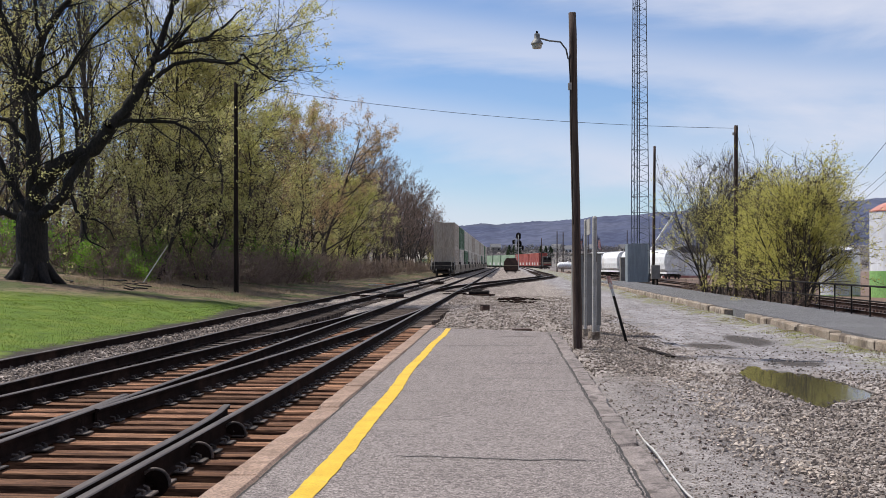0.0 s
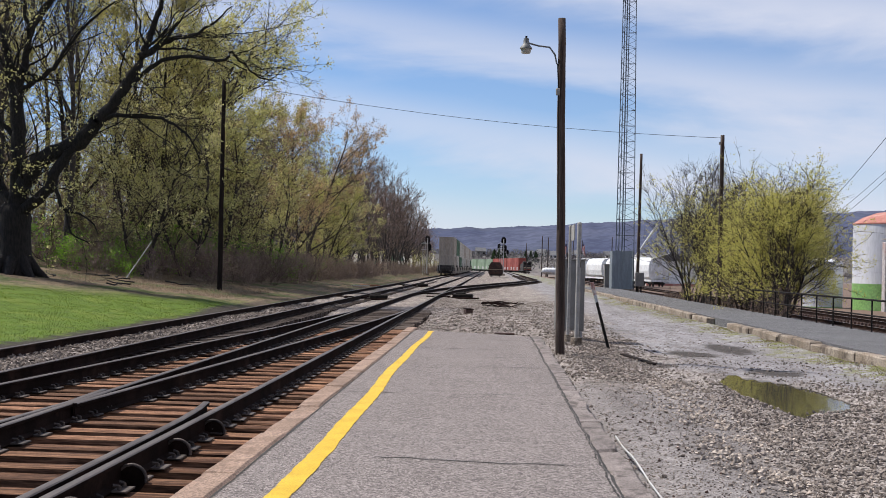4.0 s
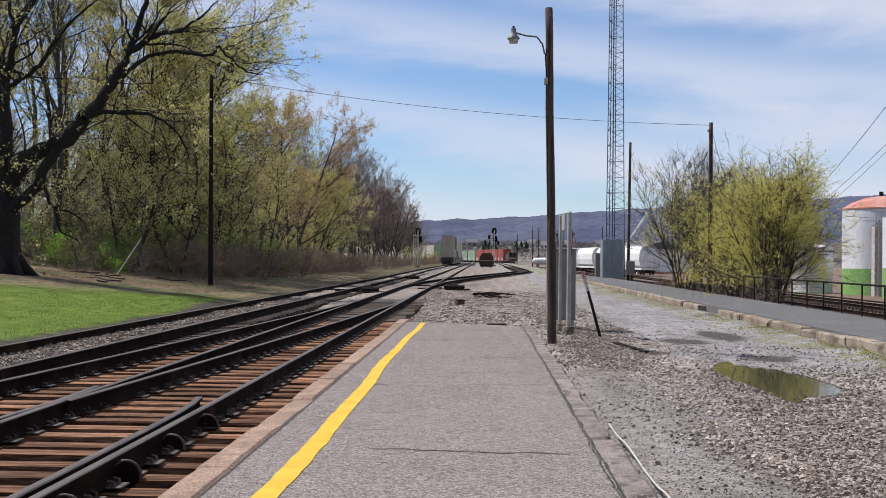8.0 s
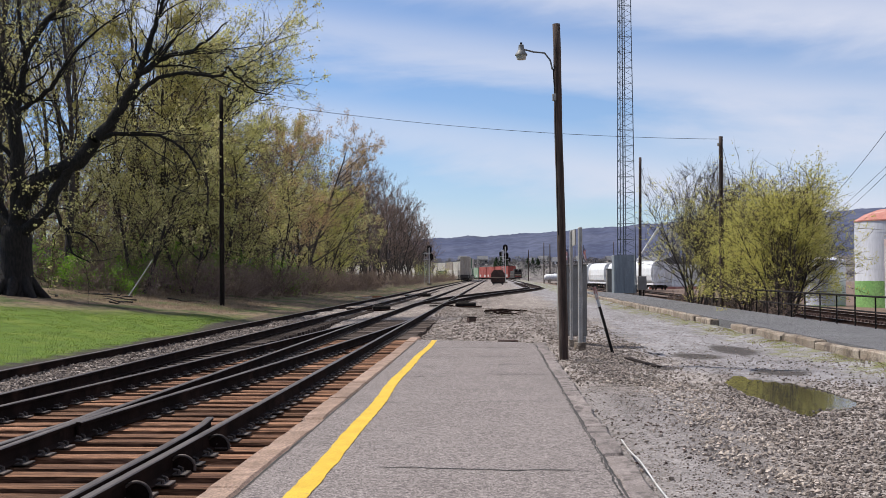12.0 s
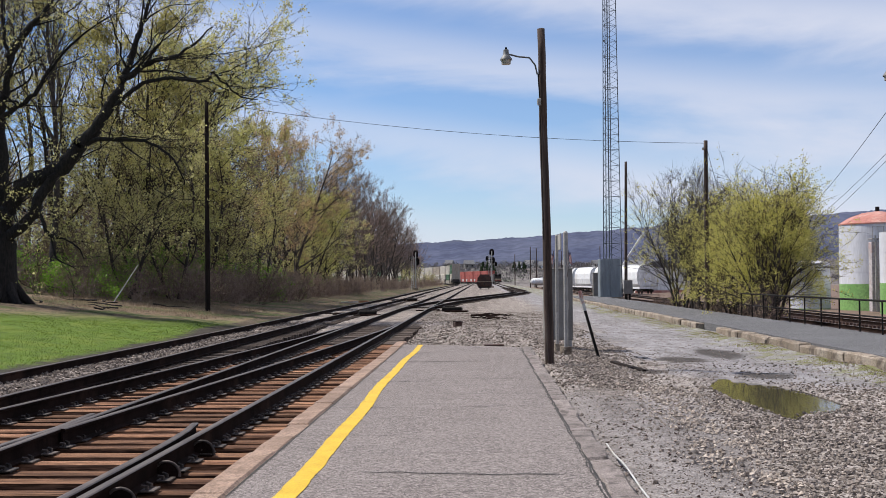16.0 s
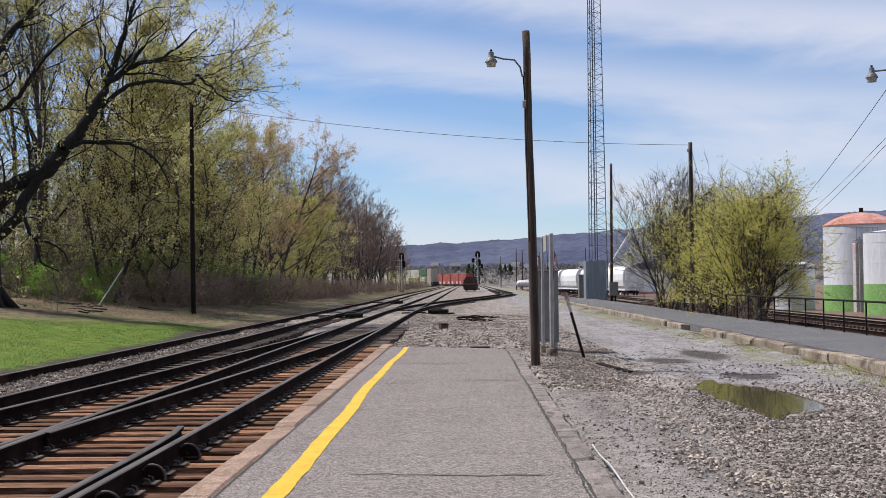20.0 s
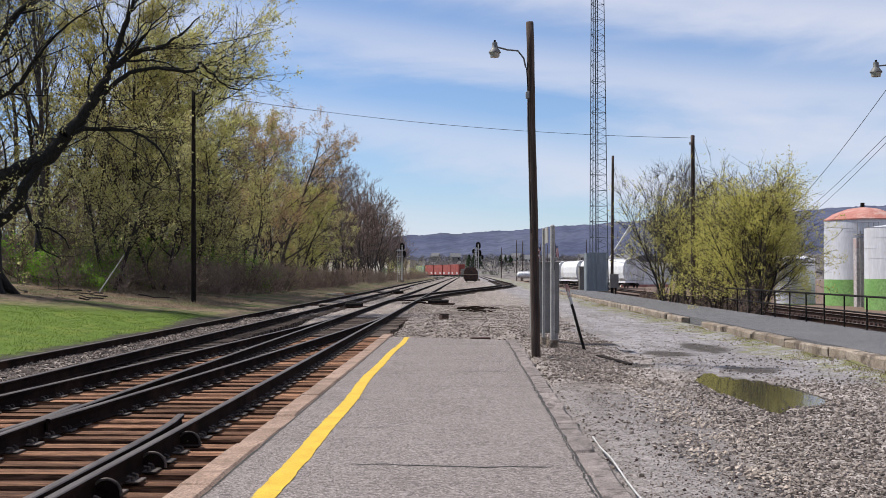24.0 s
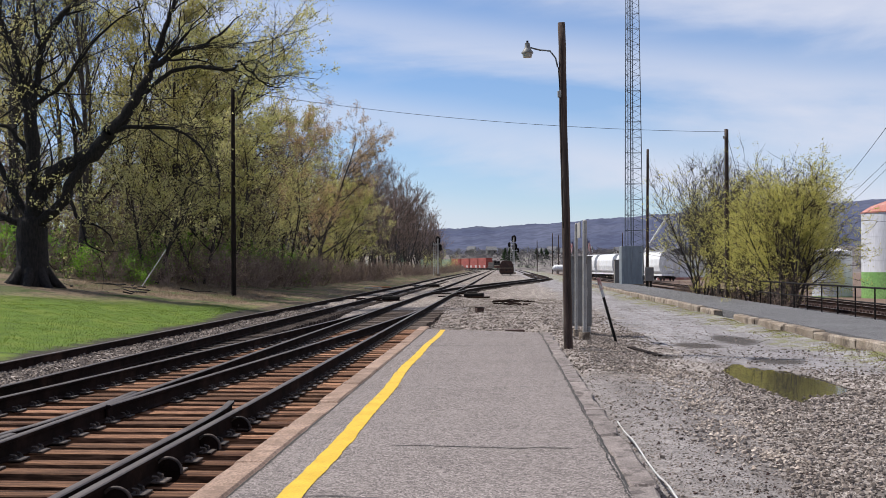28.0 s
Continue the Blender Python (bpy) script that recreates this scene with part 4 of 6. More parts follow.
part("conduit", rods(((10.45, 81.75, -0.2), (10.45, 81.75, 0.4), 0.08), ((10.75, 81.75, -0.2), (10.75, 81.75, 0.4), 0.06)), BLACK_STEEL, meter)
guy = thing("guy_guard", "white guy-wire guard leaning from a wooden pole", "guy wire")
part("guard", rods(((10.45, 82.6, 2.55), (12.0, 82.6, 4.95), 0.075)), CLEAN_WHITE, guy)
part("wire", rods(((12.0, 82.6, 4.95), (13.0, 82.6, 6.5), 0.012)), GALV, guy)
sag("wire", (-12.63, 51.46, 9.75), (9.98, 50.0, 7.42), 0.42, 0.010, BLACK_STEEL, "overhead wire strung across the tracks", "wire")
sag("wire", (9.55, 22.0, 7.0), (19.5, 72.0, 4.6), 0.5, 0.009, BLACK_STEEL, "overhead wire running to the yard", "wire")
sag("wire", (9.55, 22.0, 5.6), (19.5, 72.0, 4.0), 0.4, 0.007, BLACK_STEEL, "overhead wire running to the yard", "wire")
sag("wire", (9.6, 22.0, 5.55), (19.9, 72.0, 3.8), 0.4, 0.007, BLACK_STEEL, "overhead wire running to the yard", "wire")
sag("wire", (9.99, 50.0, 7.4), (12.5, 55.0, 3.5), 0.5, 0.01, BLACK_STEEL, "service wire dropping behind the bushes", "wire")

# ---- lattice tower ----
TOWER_STEEL = surf("tower_blue_grey_steel", (0.10, 0.125, 0.16), (0.15, 0.18, 0.22), 2, 0.6, 0.3, 40, 0.2)
TIN = surf("blue_grey_sheet_metal", (0.27, 0.32, 0.365), (0.37, 0.42, 0.46), 1.5, 0.5, 0.2, 30, 0.2, stain=(0.20, 0.23, 0.26), stretch=(3, 3, 0.4))
tower = thing("lattice_tower", "tall slender blue-grey steel lattice mast with a tin-clad base", "tower")
TC = Vector((10.14, 88.3, 0))


def leg(k, z):
    r = 0.90 - 0.0125 * z
    a = math.radians(90 + 15 + 120 * k)
    return TC + Vector((r * math.cos(a), r * math.sin(a), z))


for k in range(3):
    V, F = [], []
    tube(V, F, [leg(k, z) for z in range(0, 43, 6)], [0.034] * 8, 6)
    raw("leg", V, F, TOWER_STEEL, tower)
for z in spread([(3.0, 1.2), (42, 0)]):
    for k in range(3):
        for a, b, r in ((leg(k, z), leg(k + 1, z), 0.017), (leg(k, z), leg(k + 1, min(z + 0.6, 42)), 0.014), (leg(k + 1, min(z + 0.6, 42)), leg(k, min(z + 1.2, 42)), 0.014)):
            if (a - b).length > 0.1:
                V, F = [], []
                tube(V, F, [a, b], [r, r], 4)
                raw("brace", V, F, TOWER_STEEL, tower)
bm = rods(((10.05, 88.1, 0.1), (10.05, 88.1, 42), 0.05), ((10.22, 88.1, 0.1), (10.22, 88.1, 42), 0.035), sides=6)
for z in spread([(3.0, 0.35), (40, 0)]):
    rod(bm, (9.98, 88.1, z), (10.3, 88.1, z), 0.012, 0.012, 4)
part("cable_ladder", bm, TOWER_STEEL, tower)
bm = boxes(((9.62, 87.35, 1.5), (0.75, 0.04, 2.95)), ((10.4, 87.4, 1.5), (0.78, 0.04, 2.95)), ((10.15, 89.2, 1.5), (1.6, 0.04, 2.95)), ((9.25, 88.3, 1.5), (0.04, 1.8, 2.95)), ((10.85, 88.3, 1.5), (0.04, 1.8, 2.95)), bevel=0.008)
part("cladding", bm, TIN, tower, "blue-grey sheet-metal base cladding")
part("footing", box(bmesh.new(), (10.1, 88.3, -0.2), (2.6, 2.6, 0.46)), OLD_CONCRETE, tower)
hut = thing("equipment_box", "dark grey equipment box beside the tower", "cabinet")
part("body", box(bmesh.new(), (9.42, 92.0, 0.86), (0.62, 0.7, 2.1), None, 0.02), CABINET, hut)
part("lid", box(bmesh.new(), (9.42, 92.0, 1.93), (0.70, 0.8, 0.06), None, 0.01), CABINET, hut)
part("base", box(bmesh.new(), (9.42, 92.0, -0.35), (0.74, 0.9, 0.6), None, 0.01), OLD_CONCRETE, hut)

# ---- puddles ----
mw, n, l, b = nodes_of("puddle_water")
b.inputs["Base Color"].default_value = (0.055, 0.05, 0.033, 1)
b.inputs["Roughness"].default_value = 0.04
b.inputs["IOR"].default_value = 1.33
b.inputs["Specular IOR Level"].default_value = 0.8
tc = n.new("ShaderNodeTexCoord")
bump(n, l, b, noise_node(n, l, tc.outputs["Object"], 1.6, 3), 0.05, 0.02)


V, F = [(4.15, 16.5, -0.254)], []
for k in range(72):
    a = 2 * math.pi * k / 72
    u = math.copysign(abs(math.sin(a)) ** 0.7, math.sin(a))
    west, east = puddle_sides(u)
    V.append(((west + east) / 2 + (east - west) / 2 * 1.18 * math.copysign(abs(math.cos(a)) ** 0.7, math.cos(a)), 16.5 + 2.8 * u, -0.252))
F = [(0, k + 1, (k + 1) % 72 + 1) for k in range(72)]
tagged(raw("puddle", V, F, mw), "still muddy puddle reflecting bushes and sky", "puddle", kind="structure")

# ---- trees ----


def grow(seed, height, r0, lean=(0, 0), levels=2, spread_deg=42, kids=(7, 6, 5), first=0.3, twig=0.55, gnarl=0.16, stems=1, sides=(7, 4, 3, 3), sprays=1500, spray=(0.35, 0.95), thick=0.011, rise=0.06, droop=0.0, bent=True, reach=0.5):
    """A tree's limbs, its fine twigs and its twig ends: limb vertices and faces, twig vertices and faces, ends."""
    rng = random.Random(seed)
    V, F, TV, TF, tips = [], [], [], [], []

    def limb(p, d, length, r, level):
        seg = (8, 5, 3, 2)[level]
        pts, radii = [p.copy()], [r]
        d = d.normalized()
        for i in range(seg):
            up = rise if level else 0.03
            g = gnarl if level else gnarl * 0.45
            d = (d + Vector((rng.gauss(0, g), rng.gauss(0, g), rng.gauss(0, g * 0.6) + up))).normalized()
            pts.append(pts[-1] + d * length / seg)
            radii.append(max(r * (1 - 0.78 * (i + 1) / seg), 0.007))
        tube(V, F, pts, radii, sides[level])
        if level >= 1:
            tips.extend((pts[j].lerp(pts[j - 1], rng.random()), d) for j in range(2, len(pts)) for _ in range(level))
        if level < levels:
            n = kids[level]
            for k in range(n):
                lo = first if level == 0 else 0.25
                u = lo + (1 - lo) * (k + rng.random()) / n
                j = min(int(u * seg), seg - 1)
                q = pts[j].lerp(pts[j + 1], u * seg - j)
                axis = (pts[j + 1] - pts[j]).normalized()
                side = axis.cross(Vector((rng.gauss(0, 1), rng.gauss(0, 1), rng.gauss(0, 1)))).normalized()
                a = math.radians(rng.gauss(spread_deg, 11))
                dd = axis * math.cos(a) + side * math.sin(a)
                share = (reach - 0.45 * reach * u) if level == 0 else twig
                limb(q, dd, length * share * rng.uniform(0.7, 1.25) * (1.15 if level == 0 else 1), radii[j] * 0.55, level + 1)

    for s in range(stems):
        a = 2 * math.pi * s / stems + rng.random()
        out = 0.0 if stems == 1 else rng.uniform(0.12, 0.42)
        d = Vector((lean[0] + out * math.cos(a), lean[1] + out * math.sin(a), 1))
        limb(Vector((out * math.cos(a) * 0.6, out * math.sin(a) * 0.6, -0.3)), d, height * rng.uniform(0.8, 1.0), r0, 0)
    ends = []
    for _ in range(sprays):
        p, d = tips[rng.randrange(len(tips))]
        d = (d + Vector((rng.gauss(0, 0.5), rng.gauss(0, 0.5), rng.gauss(0.10 - droop, 0.4)))).normalized()
        length = rng.uniform(*spray)
        side = d.cross(Vector((rng.gauss(0, 1), rng.gauss(0, 1), rng.gauss(0, 1)))).normalized() * thick
        bend = d + Vector((rng.gauss(0, 0.3), rng.gauss(0, 0.3), rng.gauss(0.05 - droop, 0.25)))
        q, m = len(TV), p + d * length * 0.5
        e = m + bend.normalized() * length * 0.5
        TV += [p - side, p + side, m + side * 0.75, m - side * 0.75, e + side * 0.3, e - side * 0.3]
        TF += [(q, q + 1, q + 2, q + 3), (q + 3, q + 2, q + 4, q + 5)] if bent else [(q, q + 1, q + 4)]
        ends.append((p.lerp(e, rng.uniform(0.3, 1.0)), d))
    return V, F, TV, TF, ends or tips


def leaves(tips, seed, count, size, jitter, clump=0.0, top=None):
    """Small leaves in tufts about the twig ends, gathered in clumps with gaps; thinner towards the height top."""
    rng = random.Random(seed)
    V, F = [], []
    for _ in range(count // 5):
        for _ in range(6):
            p, d = tips[rng.randrange(len(tips))]
            lump = 0.65 * noise.noise(p * 0.55 + Vector((seed, 0, 0))) + 0.35 * noise.noise(p * 1.7 + Vector((0, seed, 0)))
            if clump * rng.uniform(-0.25, 0.30) <= lump and (top is None or rng.random() > (p.z / top) ** 3):
                break
        mid = p + Vector((rng.gauss(0, jitter), rng.gauss(0, jitter), rng.gauss(0, jitter)))
        for _ in range(5):
            c = mid + Vector((rng.gauss(0, size), rng.gauss(0, size), rng.gauss(0, size))) * 1.6
            u = Vector((rng.gauss(0, 1), rng.gauss(0, 1), rng.gauss(0, 1))).normalized()
            v = u.cross(Vector((rng.gauss(0, 1), rng.gauss(0, 1), rng.gauss(0, 1)))).normalized()
            s = size * rng.uniform(0.55, 1.4)
            q = len(V)
            V += [c - u * s, c + u * s * 0.4 + v * s * 0.75, c + u * s - v * s * 0.6]
            F.append((q, q + 1, q + 2))
    return V, F


def tree(name, label, seed, bark, twigs, leaf, leaf_count, leaf_size, jitter=0.25, group="", clump=1.0, top=None, **shape):
    ob = thing(name, label, "tree" if "tree" in name else "bush", None, group)
    V, F, TV, TF, tips = grow(seed, **shape)
    raw("trunk", V, F, bark, ob, smooth=True)
    raw("twig_spray", TV, TF, twigs, ob)["kind"] = "stuff"
    LV, LF = leaves(tips, seed + 1, leaf_count, leaf_size, jitter, clump, top)
    raw("crown", LV, LF, leaf, ob)
    return ob


def stand(proto, x, y, turn, scale, dz=0.0):
    m = pose(x, y, ground_z(x, y) + dz, 0, 0, turn)
    proto.scale = (1, 1, 1)
    ob = copy_thing(proto, m)
    ob.scale = (scale, scale, scale * 1.0)
    return ob


# the large dark tree on the lawn: trunk and long limbs reaching over the grass
big = thing("tree", "large old dark-barked tree with spreading limbs and first leaves", "tree")
rng = random.Random(21)
BV, BF, TV, TF, btips = [], [], [], [], []
base = Vector((-19.45, 45.0, ground_z(-19.3, 45.0) - 0.2))


def flow(pts, steps):
    """A smooth line through pts."""
    out = []
    for i in range(len(pts) - 1):
        p0, p1, p2, p3 = pts[max(i - 1, 0)], pts[i], pts[i + 1], pts[min(i + 2, len(pts) - 1)]
        for k in range(steps):
            t = k / steps
            out.append(0.5 * (2 * p1 + (p2 - p0) * t + (2 * p0 - 5 * p1 + 4 * p2 - p3) * t * t + (3 * p1 - p0 - 3 * p2 + p3) * t ** 3))
    return out + [pts[-1]]


def big_limb(pts, r1, r2, level=1):
    r2 = 0.02 if r2 < 0.15 and level == 1 else r2
    fine = flow([Vector(p) for p in pts], (5, 4, 3)[level - 1])
    fine = [p + Vector((rng.gauss(0, 0.035), rng.gauss(0, 0.035), rng.gauss(0, 0.03))) * (r1 < 0.4) for p in fine]
    n = len(fine)
    radii = [(r1 + (r2 - r1) * (i / (n - 1)) ** 0.8) * rng.uniform(0.95, 1.06) for i in range(n)]
    tube(BV, BF, fine, radii, (11, 5, 3)[level - 1])
    if level == 3:
        for p in fine[1:]:
            for _ in range(2):
                d = (fine[-1] - fine[0]).normalized() + Vector((rng.gauss(0, 0.6), rng.gauss(0, 0.6), rng.gauss(0.1, 0.5)))
                e, side = p + d.normalized() * rng.uniform(0.25, 0.8), Vector((0.004, 0.004, 0.004))
                q = len(TV)
                TV.extend((p - side, p + side, e))
                TF.append((q, q + 1, q + 2))
                btips.append((p.lerp(e, rng.uniform(0.3, 1.0)), d))
        return
    for k in range(10 if level == 1 else 7):
        j = rng.randrange(max(1, n // 5), n)
        along = (fine[j] - fine[j - 1]).normalized()
        d = (along * 0.55 + Vector((rng.gauss(0.05, 0.6), rng.gauss(0, 0.6), rng.gauss(0.22, 0.5)))).normalized()
        length = (3.0 if level == 1 else 1.5) * rng.uniform(0.5, 1.35)
        p, q = fine[j], fine[j] + d * length * 0.5
        w = q + (d + Vector((rng.gauss(0, 0.45), rng.gauss(0, 0.45), rng.gauss(0.05, 0.4)))).normalized() * length * 0.6
        big_limb([p, q, w], min(radii[j] * 0.45, 0.055 if level == 1 else 0.018), 0.010 if level == 1 else 0.006, level + 1)


B = base + Vector((0, 0, 0.2))


def lim(r1, r2, level, *pts):
    big_limb([B + Vector(q) for q in pts], r1, r2, level)


tube(BV, BF, flow([B + Vector(q) for q in ((0.05, 0, -0.45), (0.04, 0, 0.1), (0, 0, 1.0), (-0.03, 0, 2.0), (-0.04, 0, 2.9))], 4), [1.02, 0.92, 0.84, 0.78, 0.74, 0.70, 0.67, 0.65, 0.64, 0.63, 0.62, 0.62, 0.62, 0.62, 0.60, 0.56, 0.45], 16)
for a in range(0, 360, 45):
    d = Vector((math.cos(radians(a + 11)), math.sin(radians(a + 11)), 0))
    tube(BV, BF, [B + d * 0.45 + Vector((0, 0, 0.75)), B + d * 0.85 + Vector((0, 0, 0.2)), B + d * 1.45 + Vector((0, 0, -0.28))], [0.22, 0.2, 0.08], 7)
lim(0.36, 0.24, 1, (-0.07, 0, 2.5), (0.07, 0, 4.0), (-0.07, 0.05, 5.9), (-0.2, 0, 7.5), (-0.45, 0, 8.2))
lim(0.18, 0.07, 1, (-0.4, 0, 8.0), (-0.65, 0, 9.25), (-1.03, 0.1, 10.3), (-1.45, 0.1, 11.1), (-1.3, 0, 12.5), (-1.2, 0, 14.5))
lim(0.21, 0.12, 1, (-0.2, 0, 7.3), (0.15, 0, 8.5), (0.33, -0.1, 10.0), (0.07, -0.1, 11.1), (-0.1, 0, 14.5))
lim(0.20, 0.08, 1, (0.33, -0.1, 9.9), (1.23, 0, 11.3), (1.97, 0.1, 12.2), (3.0, 0.2, 14.2))
lim(0.15, 0.04, 1, (-0.2, 0, 7.4), (0.5, -0.1, 7.8), (1.45, -0.2, 8.45), (2.1, -0.2, 9.5), (3.4, -0.2, 10.8), (4.6, -0.1, 11.6))
lim(0.36, 0.30, 1, (0.1, 0, 2.6), (0.25, -0.1, 3.5), (0.95, -0.3, 4.6), (1.8, -0.35, 5.05), (2.7, -0.4, 5.45), (3.4, -0.4, 6.35))
lim(0.30, 0.09, 1, (3.35, -0.4, 6.3), (4.15, -0.3, 7.2), (4.95, -0.2, 8.7), (5.3, 0, 9.85), (5.75, 0.1, 11.3), (6.05, 0.1, 12.4), (6.5, 0.2, 14.4))
lim(0.27, 0.20, 2, (0.2, 0, 2.5), (0.6, -0.3, 2.8), (1.6, -0.6, 3.55), (2.1, -0.6, 4.7), (2.8, -0.45, 5.5))
lim(0.17, 0.05, 1, (5.0, -0.2, 8.9), (6.05, 0.1, 9.7), (7.2, 0.2, 10.05), (8.6, 0.3, 11.2))
lim(0.11, 0.03, 1, (4.2, -0.3, 7.3), (5.4, -0.2, 8.5), (6.65, -0.2, 9.0), (8.4, -0.2, 8.9), (8.75, -0.1, 9.25), (9.6, 0, 8.4), (10.5, 0, 8.1))
lim(0.12, 0.03, 1, (3.4, -0.4, 6.3), (4.3, -0.5, 6.5), (6.05, -0.6, 6.4), (7.2, -0.6, 5.7), (7.7, -0.5, 4.6))
lim(0.09, 0.02, 2, (1.75, -0.6, 3.6), (2.3, -0.7, 2.7), (3.0, -0.7, 2.5), (3.7, -0.7, 1.7))
lim(0.06, 0.02, 2, (2.3, -0.7, 2.75), (2.6, -0.8, 1.8), (3.3, -0.8, 1.35))
lim(0.20, 0.05, 1, (-0.3, 0, 2.5), (-1.0, -0.2, 2.8), (-2.1, -0.2, 3.3), (-3.6, 0, 3.9))
lim(0.22, 0.06, 1, (-0.2, 0, 2.9), (-0.8, 0.2, 3.7), (-1.7, 0.3, 5.3), (-2.3, 0.3, 6.4), (-3.2, 0.3, 8.4))
lim(0.13, 0.03, 1, (-0.1, 0.1, 5.6), (-1.2, 0.2, 6.6), (-2.4, 0.2, 7.0), (-3.6, 0.2, 8.6))
raw("trunk", BV, BF, BARK, big, smooth=True)
raw("twig_spray", TV, TF, BARK, big)["kind"] = "stuff"
LV, LF = leaves(btips, 5, 9500, 0.05, 0.12, 1.1)
raw("crown", LV, LF, LEAF, big)

# woods west of the tracks, kind by kind
WOOD = "woods by the tracks"
slim = dict(reach=0.32, kids=(11, 7, 4), first=0.36, spread_deg=34, twig=0.5, rise=0.11, gnarl=0.13, sprays=900, spray=(0.4, 1.1), thick=0.009)
leafy = dict(reach=0.37, kids=(15, 8, 4), first=0.12, spread_deg=42, twig=0.5, rise=0.07, gnarl=0.17, sprays=1300, spray=(0.25, 0.8), thick=0.010, droop=0.05)
bare = dict(reach=0.42, kids=(13, 8, 5), first=0.2, spread_deg=34, twig=0.52, rise=0.12, gnarl=0.14, sprays=1700, spray=(0.4, 1.1), thick=0.013)
woods = [
    tree("tree", "tall slender tree with sparse spring leaves", 100, BARK_GREY, BARK_GREY, LEAF, 2200, 0.048, 0.12, WOOD, height=20, r0=0.19, **slim),
    tree("tree", "tall tree in thin yellow-green spring leaf", 101, BARK_DIM, TWIG, LEAF, 9500, 0.066, 0.16, WOOD, 0.8, height=18.5, r0=0.22, **leafy),
    tree("tree", "twiggy tree hung with olive-green young leaves", 102, BARK_DIM, TWIG, LEAF_OLIVE, 9500, 0.068, 0.16, WOOD, 0.8, height=15, r0=0.18, **leafy),
    tree("tree", "tall bare tree with reddish brown twigs", 103, BARK_GREY, TWIG_RED, BRUSH, 300, 0.06, 0.1, WOOD, height=14.5, r0=0.16, **bare),
    tree("tree", "bare twin-stemmed tree with brown twigs", 104, BARK_DIM, TWIG_RED, BRUSH, 250, 0.06, 0.1, WOOD, height=13, r0=0.14, stems=2, **{**bare, "kids": (10, 7, 4)}),
    tree("tree", "young twiggy tree in first leaf", 105, BARK_DIM, TWIG, LEAF, 6000, 0.060, 0.16, WOOD, 0.8, height=9, r0=0.11, stems=2, **{**leafy, "kids": (9, 7, 4), "sprays": 900}),
    tree("tree", "tree covered in tan and copper buds", 106, BARK_GREY, TWIG, LEAF_TAN, 8500, 0.058, 0.16, WOOD, 0.8, height=13.5, r0=0.17, **leafy),
    tree("tree", "rounded tree in bright yellow-green leaf", 107, BARK_DIM, TWIG, LEAF_BRIGHT, 9500, 0.060, 0.16, WOOD, 0.8, height=10.5, r0=0.14, **leafy),
]
rng = random.Random(77)
spots = []
for i, y in enumerate((57.5, 61.5, 66, 70.5, 75.5)):
    for row, x in enumerate((-18.8, -22.4, -26.2, -30.4)):
        spots.append((x + rng.uniform(-1.2, 1.0), y + rng.uniform(-1.6, 1.6), (rng.choice((2, 1, 2)) if i > 1 else 5) if row == 0 else rng.choice((0, 1, 2, 0) if row < 3 else (0, 0, 2)), rng.uniform(0.92, 1.12)))
spots += [(-16.9, 67.5, 5, 1.1), (-17.2, 73.0, 5, 1.2), (-19.2, 77.5, 2, 1.0), (-17.0, 62.0, 5, 1.0), (-19.8, 64.0, 2, 1.0), (-22.4, 75.0, 1, 1.1), (-24.6, 78.0, 1, 1.1), (-20.4, 70.0, 1, 1.0)]
for i, y in enumerate((82, 86.5, 91, 95.5, 100, 105, 110, 115, 120, 125)):
    front = (5, 5, 6, 6, 2, 5, 7, 7, 7, 5)[i]
    spots.append((-16.9 + rng.uniform(-0.7, 0.7), y + rng.uniform(-1, 1), front, rng.uniform(0.86, 1.02)))
    spots.append((-21.4 + rng.uniform(-1.2, 1.2), y + rng.uniform(-2, 2), (2, 6, 6, 6, 3, 2, 3, 6, 4, 3)[i], rng.uniform(0.85, 1.0)))
    spots.append((-26 + rng.uniform(-1.5, 1.5), y + rng.uniform(-2, 2), (0, 2, 3, 3)[i % 4], rng.uniform(0.62, 0.75) if i % 4 == 0 else 0.95))
for y in spread([(131, 6.2), (206, 0)]):
    for row, x in enumerate((-16.0, -20.6)):
        spots.append((x + rng.uniform(-0.9, 0.7), y + rng.uniform(-2, 2), rng.choice((3, 4, 3)), rng.uniform(0.84, 1.06)))
for y in spread([(212, 12), (300, 20), (400, 0)]):
    for row in range(2):
        x = -16.6 - row * 4.8 - 0.016 * (y - 200) + rng.uniform(-1.6, 1.0) - max(0, (y - 330)) ** 2 / 840
        spots.append((x, y + rng.uniform(-2, 2), rng.choice((3, 4)), max(0.6, 1 - max(0, y - 220) / 300)))
used = set()
for x, y, kind, sc in spots:
    if x < -0.49 * y - 3:
        continue
    if kind in used:
        stand(woods[kind], x, y, rng.uniform(0, 360), sc)
    else:
        used.add(kind)
        woods[kind].matrix_basis = pose(x, y, ground_z(x, y), 0, 0, rng.uniform(0, 360))

